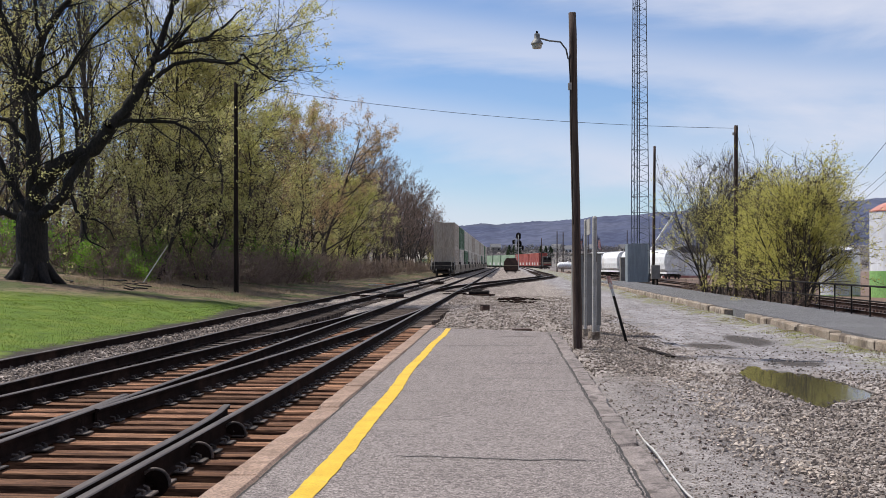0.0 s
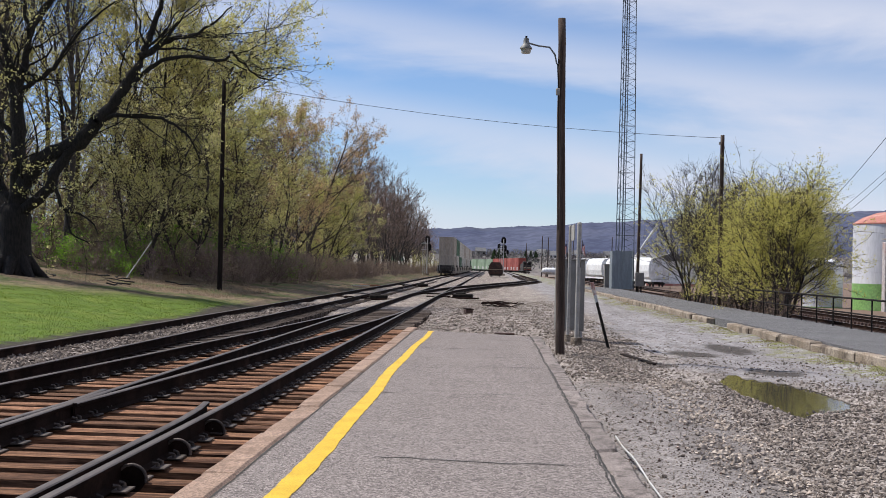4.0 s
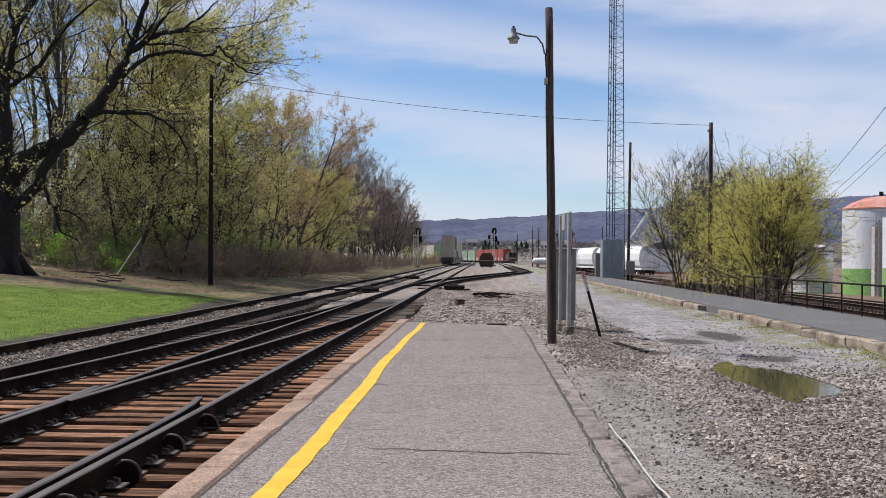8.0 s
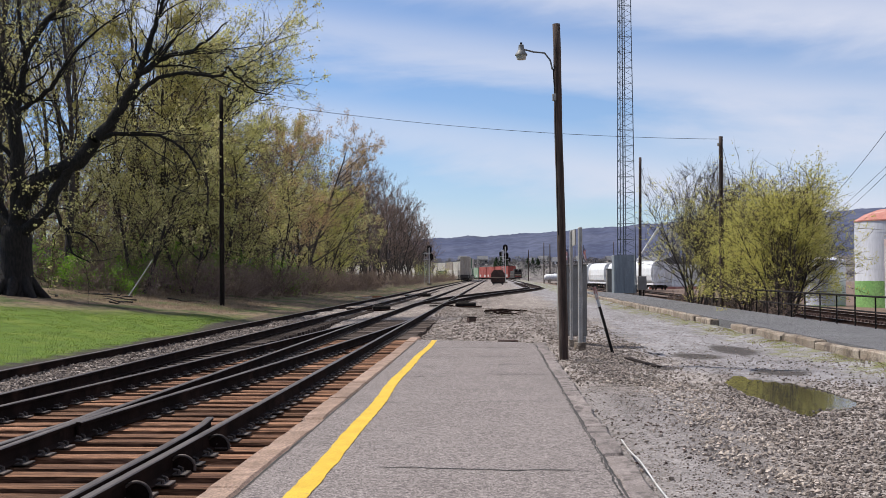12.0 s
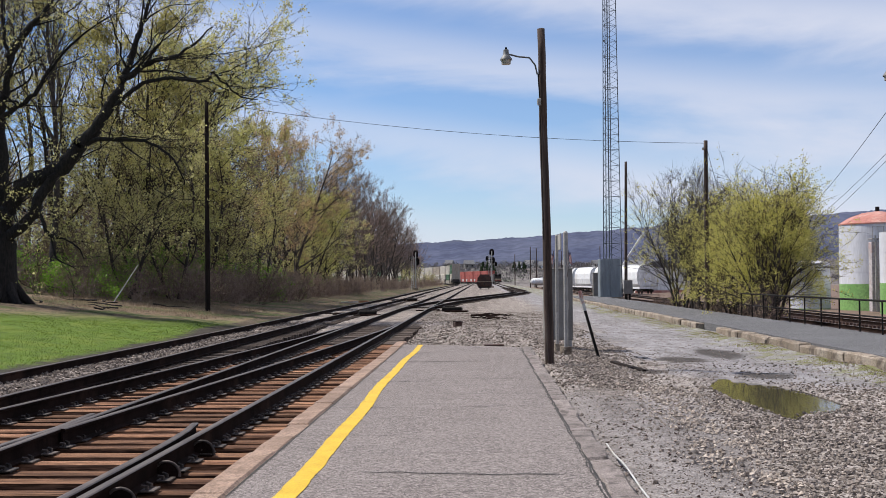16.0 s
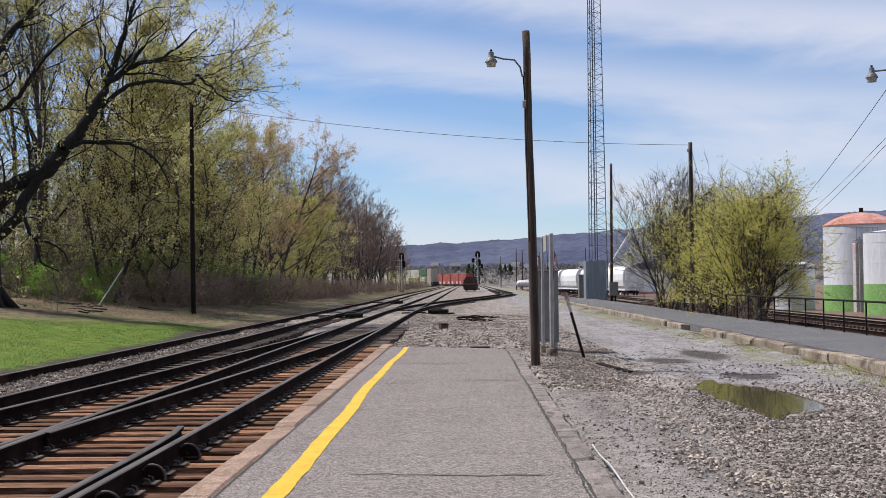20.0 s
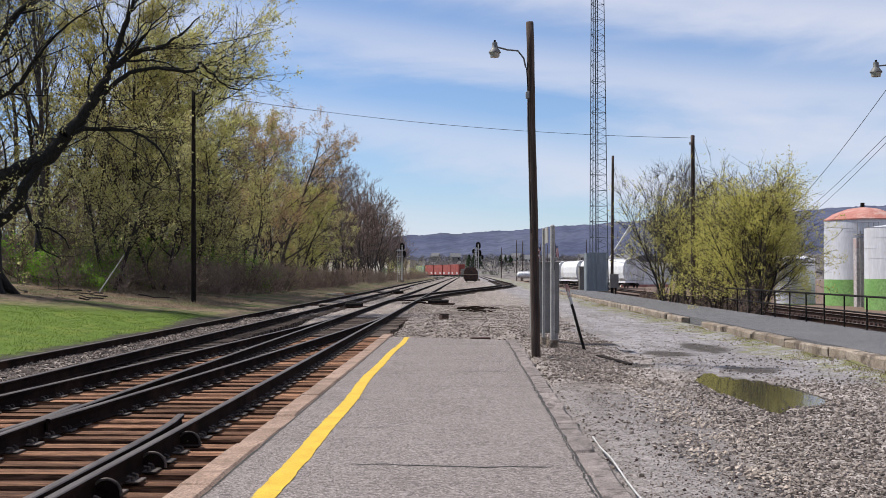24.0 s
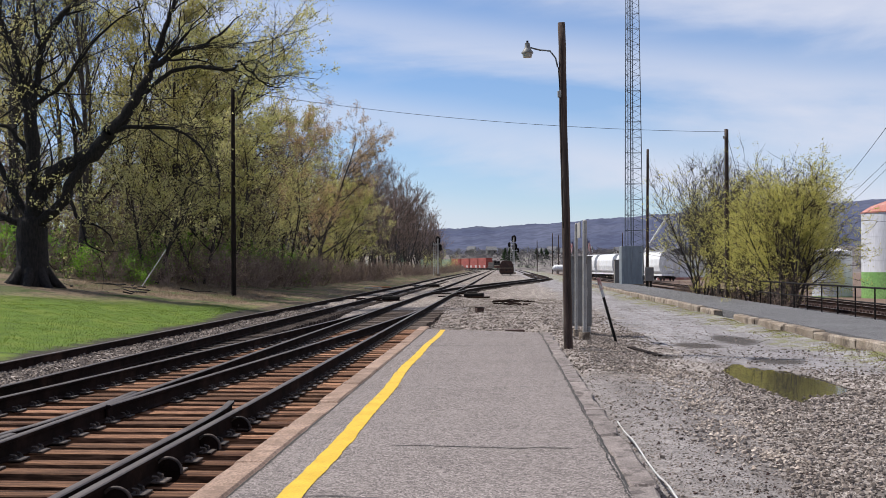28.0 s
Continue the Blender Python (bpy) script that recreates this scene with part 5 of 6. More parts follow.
# deeper woods behind the first trees
FV, FF = [], []
protos = []
for i in range(3):
    V, F, TV, TF, tips = grow(520 + i, height=12 + 2 * i, r0=0.17, levels=1, kids=(12, 0, 0), first=0.1, spread_deg=44, stems=1, sprays=220, spray=(0.7, 1.9), thick=0.035, sides=(5, 3, 3, 3))
    protos.append((V + TV, F + [tuple(k + len(V) for k in f) for f in TF]))
for i in range(150):
    x, y = -28 - 26 * rng.random(), 72 + 80 * rng.random()
    if i >= 80:
        x, y = -25 - 12 * rng.random(), 66 + 200 * rng.random()
    if x < -0.49 * y - 2:
        continue
    V, F = protos[i % 3]
    s, turn, at = rng.uniform(0.6, 0.85), Matrix.Rotation(rng.uniform(0, 6.28), 3, "Z"), Vector((x, y, ground_z(x, y)))
    q = len(FV)
    FV.extend(at + turn @ v * s for v in V)
    FF.extend(tuple(q + k for k in f) for f in F)
tagged(raw("deep_woods", FV, FF, TWIG_RED), "dense brown woods behind the first trees", "woods", kind="stuff")

# undergrowth along the wood's edge
shape = dict(levels=1, kids=(4, 4, 4), bent=False, first=0.1, spread_deg=50, twig=0.6, gnarl=0.25)


def shrub(label, seed, height, stems, leaf, count, size, sprays, wood):
    ob = thing("bush", label, "bush", None, "undergrowth")
    V, F, TV, TF, tips = grow(seed, height=height, r0=0.016, stems=stems, sides=(4, 3, 3, 3), sprays=sprays, spray=(0.3, 0.8), thick=0.008, **shape)
    raw("stem", V + TV, F + [tuple(k + len(V) for k in f) for f in TF], wood, ob)["kind"] = "stuff"
    LV, LF = leaves(tips, seed + 1, count, size, 0.16)
    raw("foliage", LV, LF, leaf, ob)["kind"] = "stuff"
    return ob


brush = shrub("low tangle of dry brown brush at the wood's edge", 301, 2.0, 7, BRUSH, 260, 0.045, 420, TWIG_RED)
green = shrub("fresh green shrub in young leaf at the wood's edge", 311, 1.8, 8, LEAF_GREEN, 1200, 0.05, 260, TWIG)
sapling = shrub("thin sapling clump in pale spring leaf", 321, 4.2, 6, LEAF, 800, 0.05, 420, TWIG)
brush.matrix_basis, green.matrix_basis, sapling.matrix_basis = [pose(x, y, ground_z(x, y)) for x, y in ((-14.5, 58), (-17.5, 64), (-18, 60))]
for y in spread([(56, 2.6), (130, 4.8), (240, 7), (330, 0)]):
    for k in range(3 if y < 140 else 2):
        x = -13.4 - k * 2.2 + rng.uniform(-0.9, 0.7) - (1.8 if y < 62 else 0) + 1.6 * smooth(205, 235, y)
        what = (sapling if y > 205 and k == 1 and rng.random() < 0.6 else brush) if k < 2 or y > 140 else rng.choice((sapling, sapling, green, brush))
        stand(what, x, y + rng.uniform(-1, 1), rng.uniform(0, 360), rng.uniform(0.6, 1.15) * (1.0 if k < 2 else 1.2))
for x in spread([(-30, 2.8), (-17, 0)]):
    for k in range(3):
        stand(rng.choice((green, brush, brush) if k < 2 else (sapling, green, brush)), x + rng.uniform(-1, 1), 53 + 3.5 * k + rng.uniform(-2, 2), rng.uniform(0, 360), rng.uniform(0.6, 1.1))
for x, y, s in ((-16.2, 73, 1.1), (-15.4, 82, 1.2), (-22, 55, 1.1), (-25, 54.5, 1.3), (-18.6, 57, 1.0), (-16.6, 68, 1.3), (-14.9, 104, 1.0), (-13.8, 75, 0.9), (-14.2, 88, 0.8), (-20.5, 54, 0.9), (-27, 53, 1.2)):
    stand(green, x, y, 40 * x, s)

# dense brush at the foot of the trees
for y in spread([(60, 1.9), (122, 0)]):
    stand(brush, -14.3 + rng.uniform(-0.8, 1.0), y + rng.uniform(-0.8, 0.8), rng.uniform(0, 360), rng.uniform(0.65, 0.95))
# thicket among the nearer trunks
for i in range(44):
    x, y = rng.uniform(-30, -16), rng.uniform(58, 82)
    if x > -0.47 * y:
        stand(rng.choice((green, brush, sapling, brush)), x, y, rng.uniform(0, 360), rng.uniform(1.1, 1.7))

# bushes beyond the far platform
rng = random.Random(5)
kinds = [tree("bush", "many-stemmed bush full of yellow-green spring leaves", 400, BARK_DIM, TWIG, LEAF_BUSH, 42000, 0.030, 0.12, "bushes by the platform", 0.7, 7.9, height=6.1, r0=0.065, levels=2, kids=(11, 7, 5), first=0.2, spread_deg=46, twig=0.55, stems=9, gnarl=0.16, reach=0.42, sprays=3000, spray=(0.2, 0.7), thick=0.005, rise=0.05),
         tree("bush", "tall half-bare bush with a few green leaves", 410, BARK_DIM, BARK_GREY, LEAF_BUSH, 7500, 0.030, 0.12, "bushes by the platform", 1.0, 7.0, height=6.6, r0=0.06, levels=2, kids=(10, 6, 5), first=0.22, spread_deg=36, twig=0.56, stems=6, gnarl=0.15, reach=0.4, sprays=2600, spray=(0.3, 0.9), thick=0.006, rise=0.08)]
for i, (x, y) in enumerate(((11.5, 45.2), (10.9, 57.0))):
    kinds[i].matrix_basis = pose(x, y, ground_z(x, y), 0, 0, 50 * i)
for k, x, y, s in ((0, 12.1, 48.5, 1.0), (0, 11.7, 51.5, 0.85), (1, 11.0, 61.5, 1.1), (1, 11.6, 66.0, 1.15), (1, 11.2, 55.0, 0.9), (1, 12.8, 60.0, 1.05)):
    stand(kinds[k], x, y, rng.uniform(0, 360), s)
for y in spread([(43, 4.5), (72, 0)]):
    stand(brush, 11.0 + rng.uniform(-0.4, 0.6), y, rng.uniform(0, 360), rng.uniform(0.5, 0.8))

# ---- hills, far trees and houses ----


def ridge(name, label, dist, profile, depth, seed, z0=-8.0, material=None, rough=1.0):
    """A wooded ridge: heights in metres at bearings in degrees east of the track."""
    V, F = [], []
    cols = spread([(profile[0][0], 0.12), (profile[-1][0], 0)])
    rows = 14
    bear, high = [p[0] for p in profile], [p[1] for p in profile]
    for a in cols:
        top = float(np.interp(a, bear, high))
        for j in range(rows):
            k = j / (rows - 1)
            d = dist + depth * k
            t = math.radians(a)
            z = z0 + (top - z0) * math.sin(k * math.pi / 2) ** 0.9
            z += rough * (2.0 + 2.2 * k) * noise.noise((a * 1.4 + seed, k * 1.6, 0)) + (rough * 3.2 * noise.noise((a * 11 + seed, 0, 3)) if j > rows - 3 else 0.0)
            V.append((d * math.sin(t), d * math.cos(t), z))
    n = rows
    F = [(i * n + j, i * n + j + 1, (i + 1) * n + j + 1, (i + 1) * n + j) for i in range(len(cols) - 1) for j in range(n - 1)]
    return tagged(raw(name, V, F, material or HILL, smooth=True), label, "hill", kind="structure")


ridge("backdrop", "distant wooded ridge with blue haze painted into its colour", 1900, [(-40, 84), (-8, 80), (-4, 84), (0, 92), (4, 104), (8, 118), (13, 128), (18, 140), (24, 150), (45, 140)], 700, 2)
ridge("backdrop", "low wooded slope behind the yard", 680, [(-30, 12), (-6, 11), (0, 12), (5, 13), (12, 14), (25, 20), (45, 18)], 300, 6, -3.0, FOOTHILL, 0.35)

# ---- the train ----
CONT_WHITE = surf("container_cream", (0.66, 0.61, 0.52), (0.76, 0.71, 0.63), 0.5, 0.6, 0, 8, 0.2, stain=(0.50, 0.44, 0.36), stain_scale=0.7, tone=0.9)
CONT_GREY = surf("container_grey", (0.50, 0.42, 0.34), (0.60, 0.52, 0.43), 0.5, 0.6, 0, 8, 0.2, stain=(0.32, 0.26, 0.20), stain_scale=0.9, stretch=(2, 2, 0.3), tone=0.85)
CONT_GREEN = surf("container_green", (0.09, 0.20, 0.10), (0.13, 0.26, 0.14), 0.5, 0.6, 0, 8, 0.2)
CAR_DARK = surf("car_dark_steel", (0.03, 0.026, 0.024), (0.07, 0.055, 0.048), 1.0, 0.8, 0.1, 20, 0.3)
CAR_RED = surf("boxcar_oxide_red", (0.40, 0.075, 0.055), (0.49, 0.11, 0.08), 0.4, 0.75, 0, 6, 0.2, stain=(0.22, 0.05, 0.04), stain_scale=0.5)
CAR_GREEN = surf("boxcar_pale_green", (0.28, 0.40, 0.26), (0.36, 0.47, 0.33), 0.4, 0.75, 0, 6, 0.2, stain=(0.22, 0.26, 0.19), stain_scale=0.5)
movers = []


def container(material, label, length):
    """A corrugated container, its base centre at the origin, lengthwise along y."""
    ob = thing("shipping_container", label, "container", None, "containers on the train")
    h = length / 2
    bm = boxes(((0, 0, 1.44), (2.34, length - 0.1, 2.72)))
    for y in spread([(-h + 0.4, 0.45), (h - 0.4, 0)]):
        for s in (-1, 1):
            box(bm, (s * 1.185, y, 1.44), (0.05, 0.2, 2.5))
    part("shell", bm, material, ob)
    bm = bmesh.new()
    for x in (-1.16, 1.16):
        for y in (-h, h):
            box(bm, (x, y, 1.45), (0.12, 0.12, 2.9))
        box(bm, (x, 0, 0.06), (0.12, length, 0.12))
        box(bm, (x, 0, 2.84), (0.12, length, 0.12))
    for y in (-h, h):
        box(bm, (0, y, 0.06), (2.4, 0.12, 0.12))
        box(bm, (0, y, 2.84), (2.4, 0.12, 0.12))
    part("frame", bm, material, ob)
    for s in (-1, 1):
        door = part("door", boxes(((s * 0.56, -h - 0.03, 1.45), (1.06, 0.05, 2.6)), bevel=0.01), material, ob)
        for dx in (0.35, 0.8):
            part("lock_bar", rods(((s * dx, -h - 0.08, 0.2), (s * dx, -h - 0.08, 2.7), 0.025), sides=6), GALV, door)
    return ob


def wheelset(parent, y, name="truck"):
    truck = part(name, boxes(((-1.0, y, 0.5), (0.14, 2.3, 0.32)), ((1.0, y, 0.5), (0.14, 2.3, 0.32)), ((0, y, 0.55), (2.1, 0.4, 0.3)), bevel=0.03), CAR_DARK, parent)
    for dy in (-0.88, 0.88):
        for s in (-1, 1):
            part("wheel", rod(bmesh.new(), (s * 0.68, y + dy, 0.42), (s * 0.82, y + dy, 0.42), 0.42, 0.42, 20), CAR_DARK, truck)
        part("axle", rod(bmesh.new(), (-0.9, y + dy, 0.42), (0.9, y + dy, 0.42), 0.07), CAR_DARK, truck)


def well_car():
    """A low well car that carries two containers one on the other."""
    ob = thing("well_car", "dark steel well car of a double-stack freight train", "rail car", None, "well cars")
    bm = boxes(((-1.28, 0, 0.82), (0.12, 12.6, 0.95)), ((1.28, 0, 0.82), (0.12, 12.6, 0.95)), ((0, 0, 0.30), (2.5, 12.4, 0.12)))
    for y in spread([(-6, 1.5), (6, 0)]):
        box(bm, (-1.36, y, 0.82), (0.06, 0.12, 0.9))
        box(bm, (1.36, y, 0.82), (0.06, 0.12, 0.9))
    part("well", bm, CONT_GREY, ob)
    for s in (-1, 1):
        part("end_platform", boxes(((0, s * 7.3, 1.05), (2.7, 1.8, 0.32)), ((0, s * 8.15, 0.95), (2.9, 0.12, 0.5)), bevel=0.02), CAR_DARK, ob)
        part("coupler", boxes(((0, s * 8.5, 0.85), (0.3, 0.7, 0.3))), CAR_DARK, ob)
        part("bulkhead", boxes(((0, s * 6.9, 1.25), (2.7, 0.12, 0.75)), bevel=0.02), CAR_DARK, ob)
        part("ladder", rods(((s * 1.3, -8.2, 0.7), (s * 1.3, -8.2, 2.2), 0.03), ((s * 1.0, -8.2, 0.7), (s * 1.0, -8.2, 2.2), 0.03), ((s * 1.0, -8.2, 1.5), (s * 1.3, -8.2, 1.5), 0.03)), GALV, ob)
        wheelset(ob, s * 7.4)
    return ob


def boxcar(material, label, height=4.2):
    ob = thing("boxcar", label, "rail car", None, "boxcars")
    part("body", boxes(((0, 0, 0.95 + height / 2 - 0.3), (2.95, 14.6, height - 0.6))), material, ob)
    for y in spread([(-7, 1.4), (7, 0)]):
        if abs(y) > 1.5:
            part("rib", boxes(((0, y, 0.95 + height / 2 - 0.3), (3.05, 0.1, height - 0.7))), material, ob)
    part("roof", boxes(((0, 0, 0.95 + height - 0.56), (3.0, 14.7, 0.12)), bevel=0.03), material, ob)
    for s in (-1, 1):
        part("door", boxes(((s * 1.52, 0, 0.95 + height / 2 - 0.35), (0.06, 2.9, height - 0.9))), material, ob)
        for yy in (-4.4, 4.4):
            part("panel", boxes(((s * 1.54, yy, 1.75), (0.03, 2.8, 1.0))), WHITE_PAINT, ob, "pale painted panel low on the side")
        wheelset(ob, s * 5.6)
    part("underframe", boxes(((0, 0, 0.85), (2.6, 15.6, 0.28))), CAR_DARK, ob)
    return ob


LOCO_TAN = surf("loco_tan_paint", (0.45, 0.34, 0.22), (0.55, 0.43, 0.30), 1, 0.6)


def locomotive():
    ob = thing("locomotive", "dark diesel switcher with a tan and red striped nose", "locomotive")
    part("frame", boxes(((0, 0, 1.1), (2.9, 14.5, 0.4)), bevel=0.03), CAR_DARK, ob)
    part("hood", boxes(((0, 1.5, 2.4), (1.9, 10.5, 2.3)), bevel=0.12), CAR_DARK, ob)
    part("cab", boxes(((0, -5.0, 2.8), (2.9, 2.6, 3.0)), bevel=0.15), CAR_DARK, ob)
    part("nose_band", boxes(((0, -6.42, 2.1), (2.3, 0.1, 0.5)), bevel=0.02), LOCO_TAN, ob, "tan painted nose band")
    part("nose_stripe", boxes(((0, -6.42, 1.5), (2.3, 0.1, 0.35)), bevel=0.02), CAR_RED, ob)
    for s in (-1, 1):
        part("window", boxes(((s * 0.7, -6.33, 3.5), (0.8, 0.06, 0.7)), bevel=0.02), BLACK_STEEL, ob)
        part("handrail", rods(((s * 1.35, -7.1, 1.2), (s * 1.35, -7.1, 2.3), 0.03), ((s * 1.35, -7.1, 2.3), (s * 1.35, 7.0, 2.3), 0.03)), LOCO_TAN, ob)
        wheelset(ob, s * 4.6)
    part("headlight", lathe(bmesh.new(), [(0.02, 0.0), (0.16, 0.02), (0.18, 0.12)], 12, pose(0, -6.45, 4.0, 90)), WHITE_PAINT, ob)
    part("coupler", boxes(((0, -7.5, 0.9), (0.3, 0.8, 0.3))), CAR_DARK, ob)
    return ob


def train_rows(offset, dz):
    """Poses of a car whose centre rides offset metres ahead of the train's tail."""
    rows = []
    for t in spread([(0, 2), (28, 0)]):
        x, y, a = main_x(128.0 + 12.8 * t + offset)
        rows.append((t, pose(x, y, dz, 0, 0, math.degrees(a))))
    return rows


def yard_rows(offset):
    """Poses of a car of the slow yard train on its long left-hand curve."""
    rows = []
    for t in spread([(0, 2), (28, 0)]):
        d = 0.97 * (4.1 * t + offset)
        rows.append((t, pose(13.0 - 0.065 * d - 0.0008 * d * d, 385 + d, -0.5, 0, 0, math.degrees(math.atan(0.065 + 0.0016 * d)))))
    return rows


rng = random.Random(4)
car0 = well_car()
stock = {}
for lvl, length in ((0, 12.1), (1, 15.5)):
    for key, mat, word in (("grey", CONT_GREY, "dirty grey"), ("white", CONT_WHITE, "cream"), ("green", CONT_GREEN, "green")):
        stock[lvl, key] = [container(mat, word + (" corrugated shipping container riding low in a well car" if lvl == 0 else " corrugated shipping container on the upper deck"), length), True]
fixed = {(0, 0): "grey", (0, 1): "grey", (1, 0): "white", (1, 1): "green", (2, 0): "green", (2, 1): "white"}
for i in range(22):
    off = 8.6 + 17.3 * i
    c = car0 if i == 0 else copy_thing(car0, Matrix())
    movers.append((c, train_rows(off, 0.0)))
    for lvl in (0, 1):
        key = fixed.get((i, lvl)) or rng.choice(("white", "white", "white", "grey", "green"))
        if i == 14 and lvl == 1:
            continue
        slot = stock[0 if i == 0 else lvl, key]
        k = slot[0] if slot[1] else copy_thing(slot[0], Matrix())
        slot[1] = False
        movers.append((k, train_rows(off, 0.38 + 2.91 * lvl)))
loco = locomotive()
movers.append((loco, yard_rows(0)))
red0, pale0 = boxcar(CAR_RED, "oxide-red boxcar with pale panels in the far yard train", 5.1), boxcar(CAR_GREEN, "pale green boxcar in the far yard train", 4.9)
for i in range(9):
    src = red0 if i < 4 else pale0
    c = src if i in (0, 4) else copy_thing(src, Matrix())
    movers.append((c, yard_rows(15.9 * (i + 1))))


def motions():
    for ob, rows in movers:
        walk(ob, rows)



# ---- signals, parked car and switch gear ----
SIGNAL_POST = surf("signal_grey_paint", (0.60, 0.59, 0.57), (0.70, 0.69, 0.67), 2, 0.6, 0.1, 20, 0.2)


def signal_mast(x, y, top, heads, label):
    ob = thing("railway_signal", label, "signal", None, "railway signals")
    z0 = ground_z(x, y)
    part("mast", rod(bmesh.new(), (x, y, z0 - 0.1), (x, y, top - 0.2), 0.11, 0.09, 12), SIGNAL_POST, ob, "", True)
    part("footing", box(bmesh.new(), (x, y, z0 + 0.1), (0.8, 0.8, 0.5), None, 0.03), OLD_CONCRETE, ob)
    for hx, hz, w, h in heads:
        bm = bmesh.new()
        rod(bm, (x + hx, y + 0.28, top + hz + h / 2 - w / 2), (x + hx, y + 0.34, top + hz + h / 2 - w / 2), w / 2, w / 2, 24)
        rod(bm, (x + hx, y + 0.28, top + hz - h / 2 + w / 2), (x + hx, y + 0.34, top + hz - h / 2 + w / 2), w / 2, w / 2, 24)
        box(bm, (x + hx, y + 0.31, top + hz), (w, 0.06, max(0.05, h - w)))
        head = part("signal_head", bm, BLACK_STEEL, ob, "black rounded signal background plate")
        part("lamp_case", box(bmesh.new(), (x + hx, y + 0.16, top + hz), (w * 0.38, 0.24, h * 0.62), None, 0.03), BLACK_STEEL, head)
        part("bracket", rods(((x, y, top + hz), (x + hx, y + 0.2, top + hz), 0.05)), SIGNAL_POST, ob)
    for z in spread([(z0 + 0.5, 0.4), (top - 1.0, 0)]):
        part("rung", rods(((x - 0.75, y - 0.1, z), (x - 0.35, y - 0.1, z), 0.025)), SIGNAL_POST, ob)
    for dx in (-0.75, -0.35):
        part("ladder_rail", rods(((x + dx, y - 0.1, z0), (x + dx, y - 0.1, top - 0.8), 0.028)), SIGNAL_POST, ob)
    for dz in (1.15, 2.2):
        part("walkway", boxes(((x - 0.4, y - 0.2, top - dz), (1.3, 0.7, 0.06))), SIGNAL_POST, ob)
    return ob


signal_mast(-11.2, 193, 6.4, ((0.0, -0.45, 0.85, 1.35), (0.25, -1.75, 0.8, 1.25), (-0.75, -1.2, 0.5, 0.8)), "tall grey railway signal mast with round black heads")
signal_mast(2.3, 235, 7.6, ((0.0, -0.5, 1.0, 1.55), (0.15, -2.1, 1.0, 1.5), (-0.95, -1.7, 0.65, 1.0), (0.85, -2.9, 0.5, 0.95)), "tall grey railway signal mast with several black heads")

ballast_car = thing("hopper_car", "rusty dark brown hopper car parked on a short siding", "rail car")
m = Matrix.Translation((0.6, 196.0, 0.0))
bm = bmesh.new()
for z0, z1, w0, w1 in ((0.30, 1.0, 1.2, 1.25), (1.0, 1.7, 1.25, 1.15), (1.7, 2.35, 1.15, 0.75)):
    quad = [Vector((s * w, yy, z)) for z, w in ((z0, w0), (z1, w1)) for yy in (-4.5, 4.5) for s in (-1, 1)]
    vs = [bm.verts.new(m @ q) for q in quad]
    for f in ((0, 1, 5, 4), (2, 6, 7, 3), (0, 4, 6, 2), (1, 3, 7, 5), (4, 5, 7, 6), (0, 2, 3, 1)):
        bm.faces.new([vs[i] for i in f])
RUST = surf("rusty_car_paint", (0.075, 0.04, 0.032), (0.13, 0.07, 0.052), 1.2, 0.85, 0, 12, 0.4, stain=(0.05, 0.03, 0.026), stain_scale=1.0)
part("body", bm, RUST, ballast_car)
for z in (0.6, 1.1, 1.72):
    part("rim", box(bmesh.new(), (0.6, 191.45, z), (2.5, 0.08, 0.09)), LOCO_TAN if z == 1.1 else RUST, ballast_car)
for yy in (-3.2, 3.2):
    part("truck", box(bmesh.new(), (0.6, 196 + yy, 0.45), (2.2, 2.0, 0.4), None, 0.05), CAR_DARK, ballast_car)
    for sx in (-0.75, 0.75):
        for dy in (-0.8, 0.8):
            part("wheel", rod(bmesh.new(), (0.6 + sx - 0.07, 196 + yy + dy, 0.4), (0.6 + sx + 0.07, 196 + yy + dy, 0.4), 0.42, 0.42, 16), CAR_DARK, ballast_car)
part("underframe", box(bmesh.new(), (0.6, 196.0, 0.32), (2.1, 8.8, 0.56)), CAR_DARK, ballast_car)
part("coupler", box(bmesh.new(), (0.6, 190.9, 0.75), (0.3, 0.9, 0.3)), CAR_DARK, ballast_car)
stub = tagged(new("railway_track"), "short stub track under a parked car", "track", kind="structure")
for s in (-HALF, HALF):
    rail("rail", [(0.6 + s, 188), (0.6 + s, 260)], stub)

for x, y, w, turn, lab in ((-5.35, 53.0, 1.05, 8, "black low switch machine between the tracks"), (-1.5, 58.5, 1.3, -6, "black low switch machine beside the siding"), (-5.4, 88.0, 1.0, 0, "black low switch machine between the tracks")):
    sw = thing("switch_machine", lab, "switch machine", pose(x, y, ground_z(x, y), 0, 0, turn), "switch machines")
    part("body", boxes(((0, 0, 0.16), (w * 0.8, 0.55, 0.20)), bevel=0.05), BLACK_STEEL, sw)
    part("motor", rod(bmesh.new(), (-w * 0.3, 0.05, 0.25), (w * 0.1, 0.05, 0.25), 0.09, 0.09, 14), BLACK_STEEL, sw, "", True)
    part("base_plate", boxes(((0, 0, 0.03), (w * 1.25, 0.7, 0.1)), bevel=0.02), RAIL_SIDE, sw)
    part("throw_rod", rods(((-w * 0.5, -0.1, 0.12), (-w - 0.6, -0.1, 0.08), 0.03)), RAIL_SIDE, sw)
for y in (53.0, 62.3, 88.2):
    base_x = T3 if y != 62.3 else T1
    part("throw_bar", boxes(((base_x + 0.6, y + 0.3, -0.09), (2.2, 0.10, 0.06))), RAIL_SIDE, main_track if y != 62.3 else platform_track)

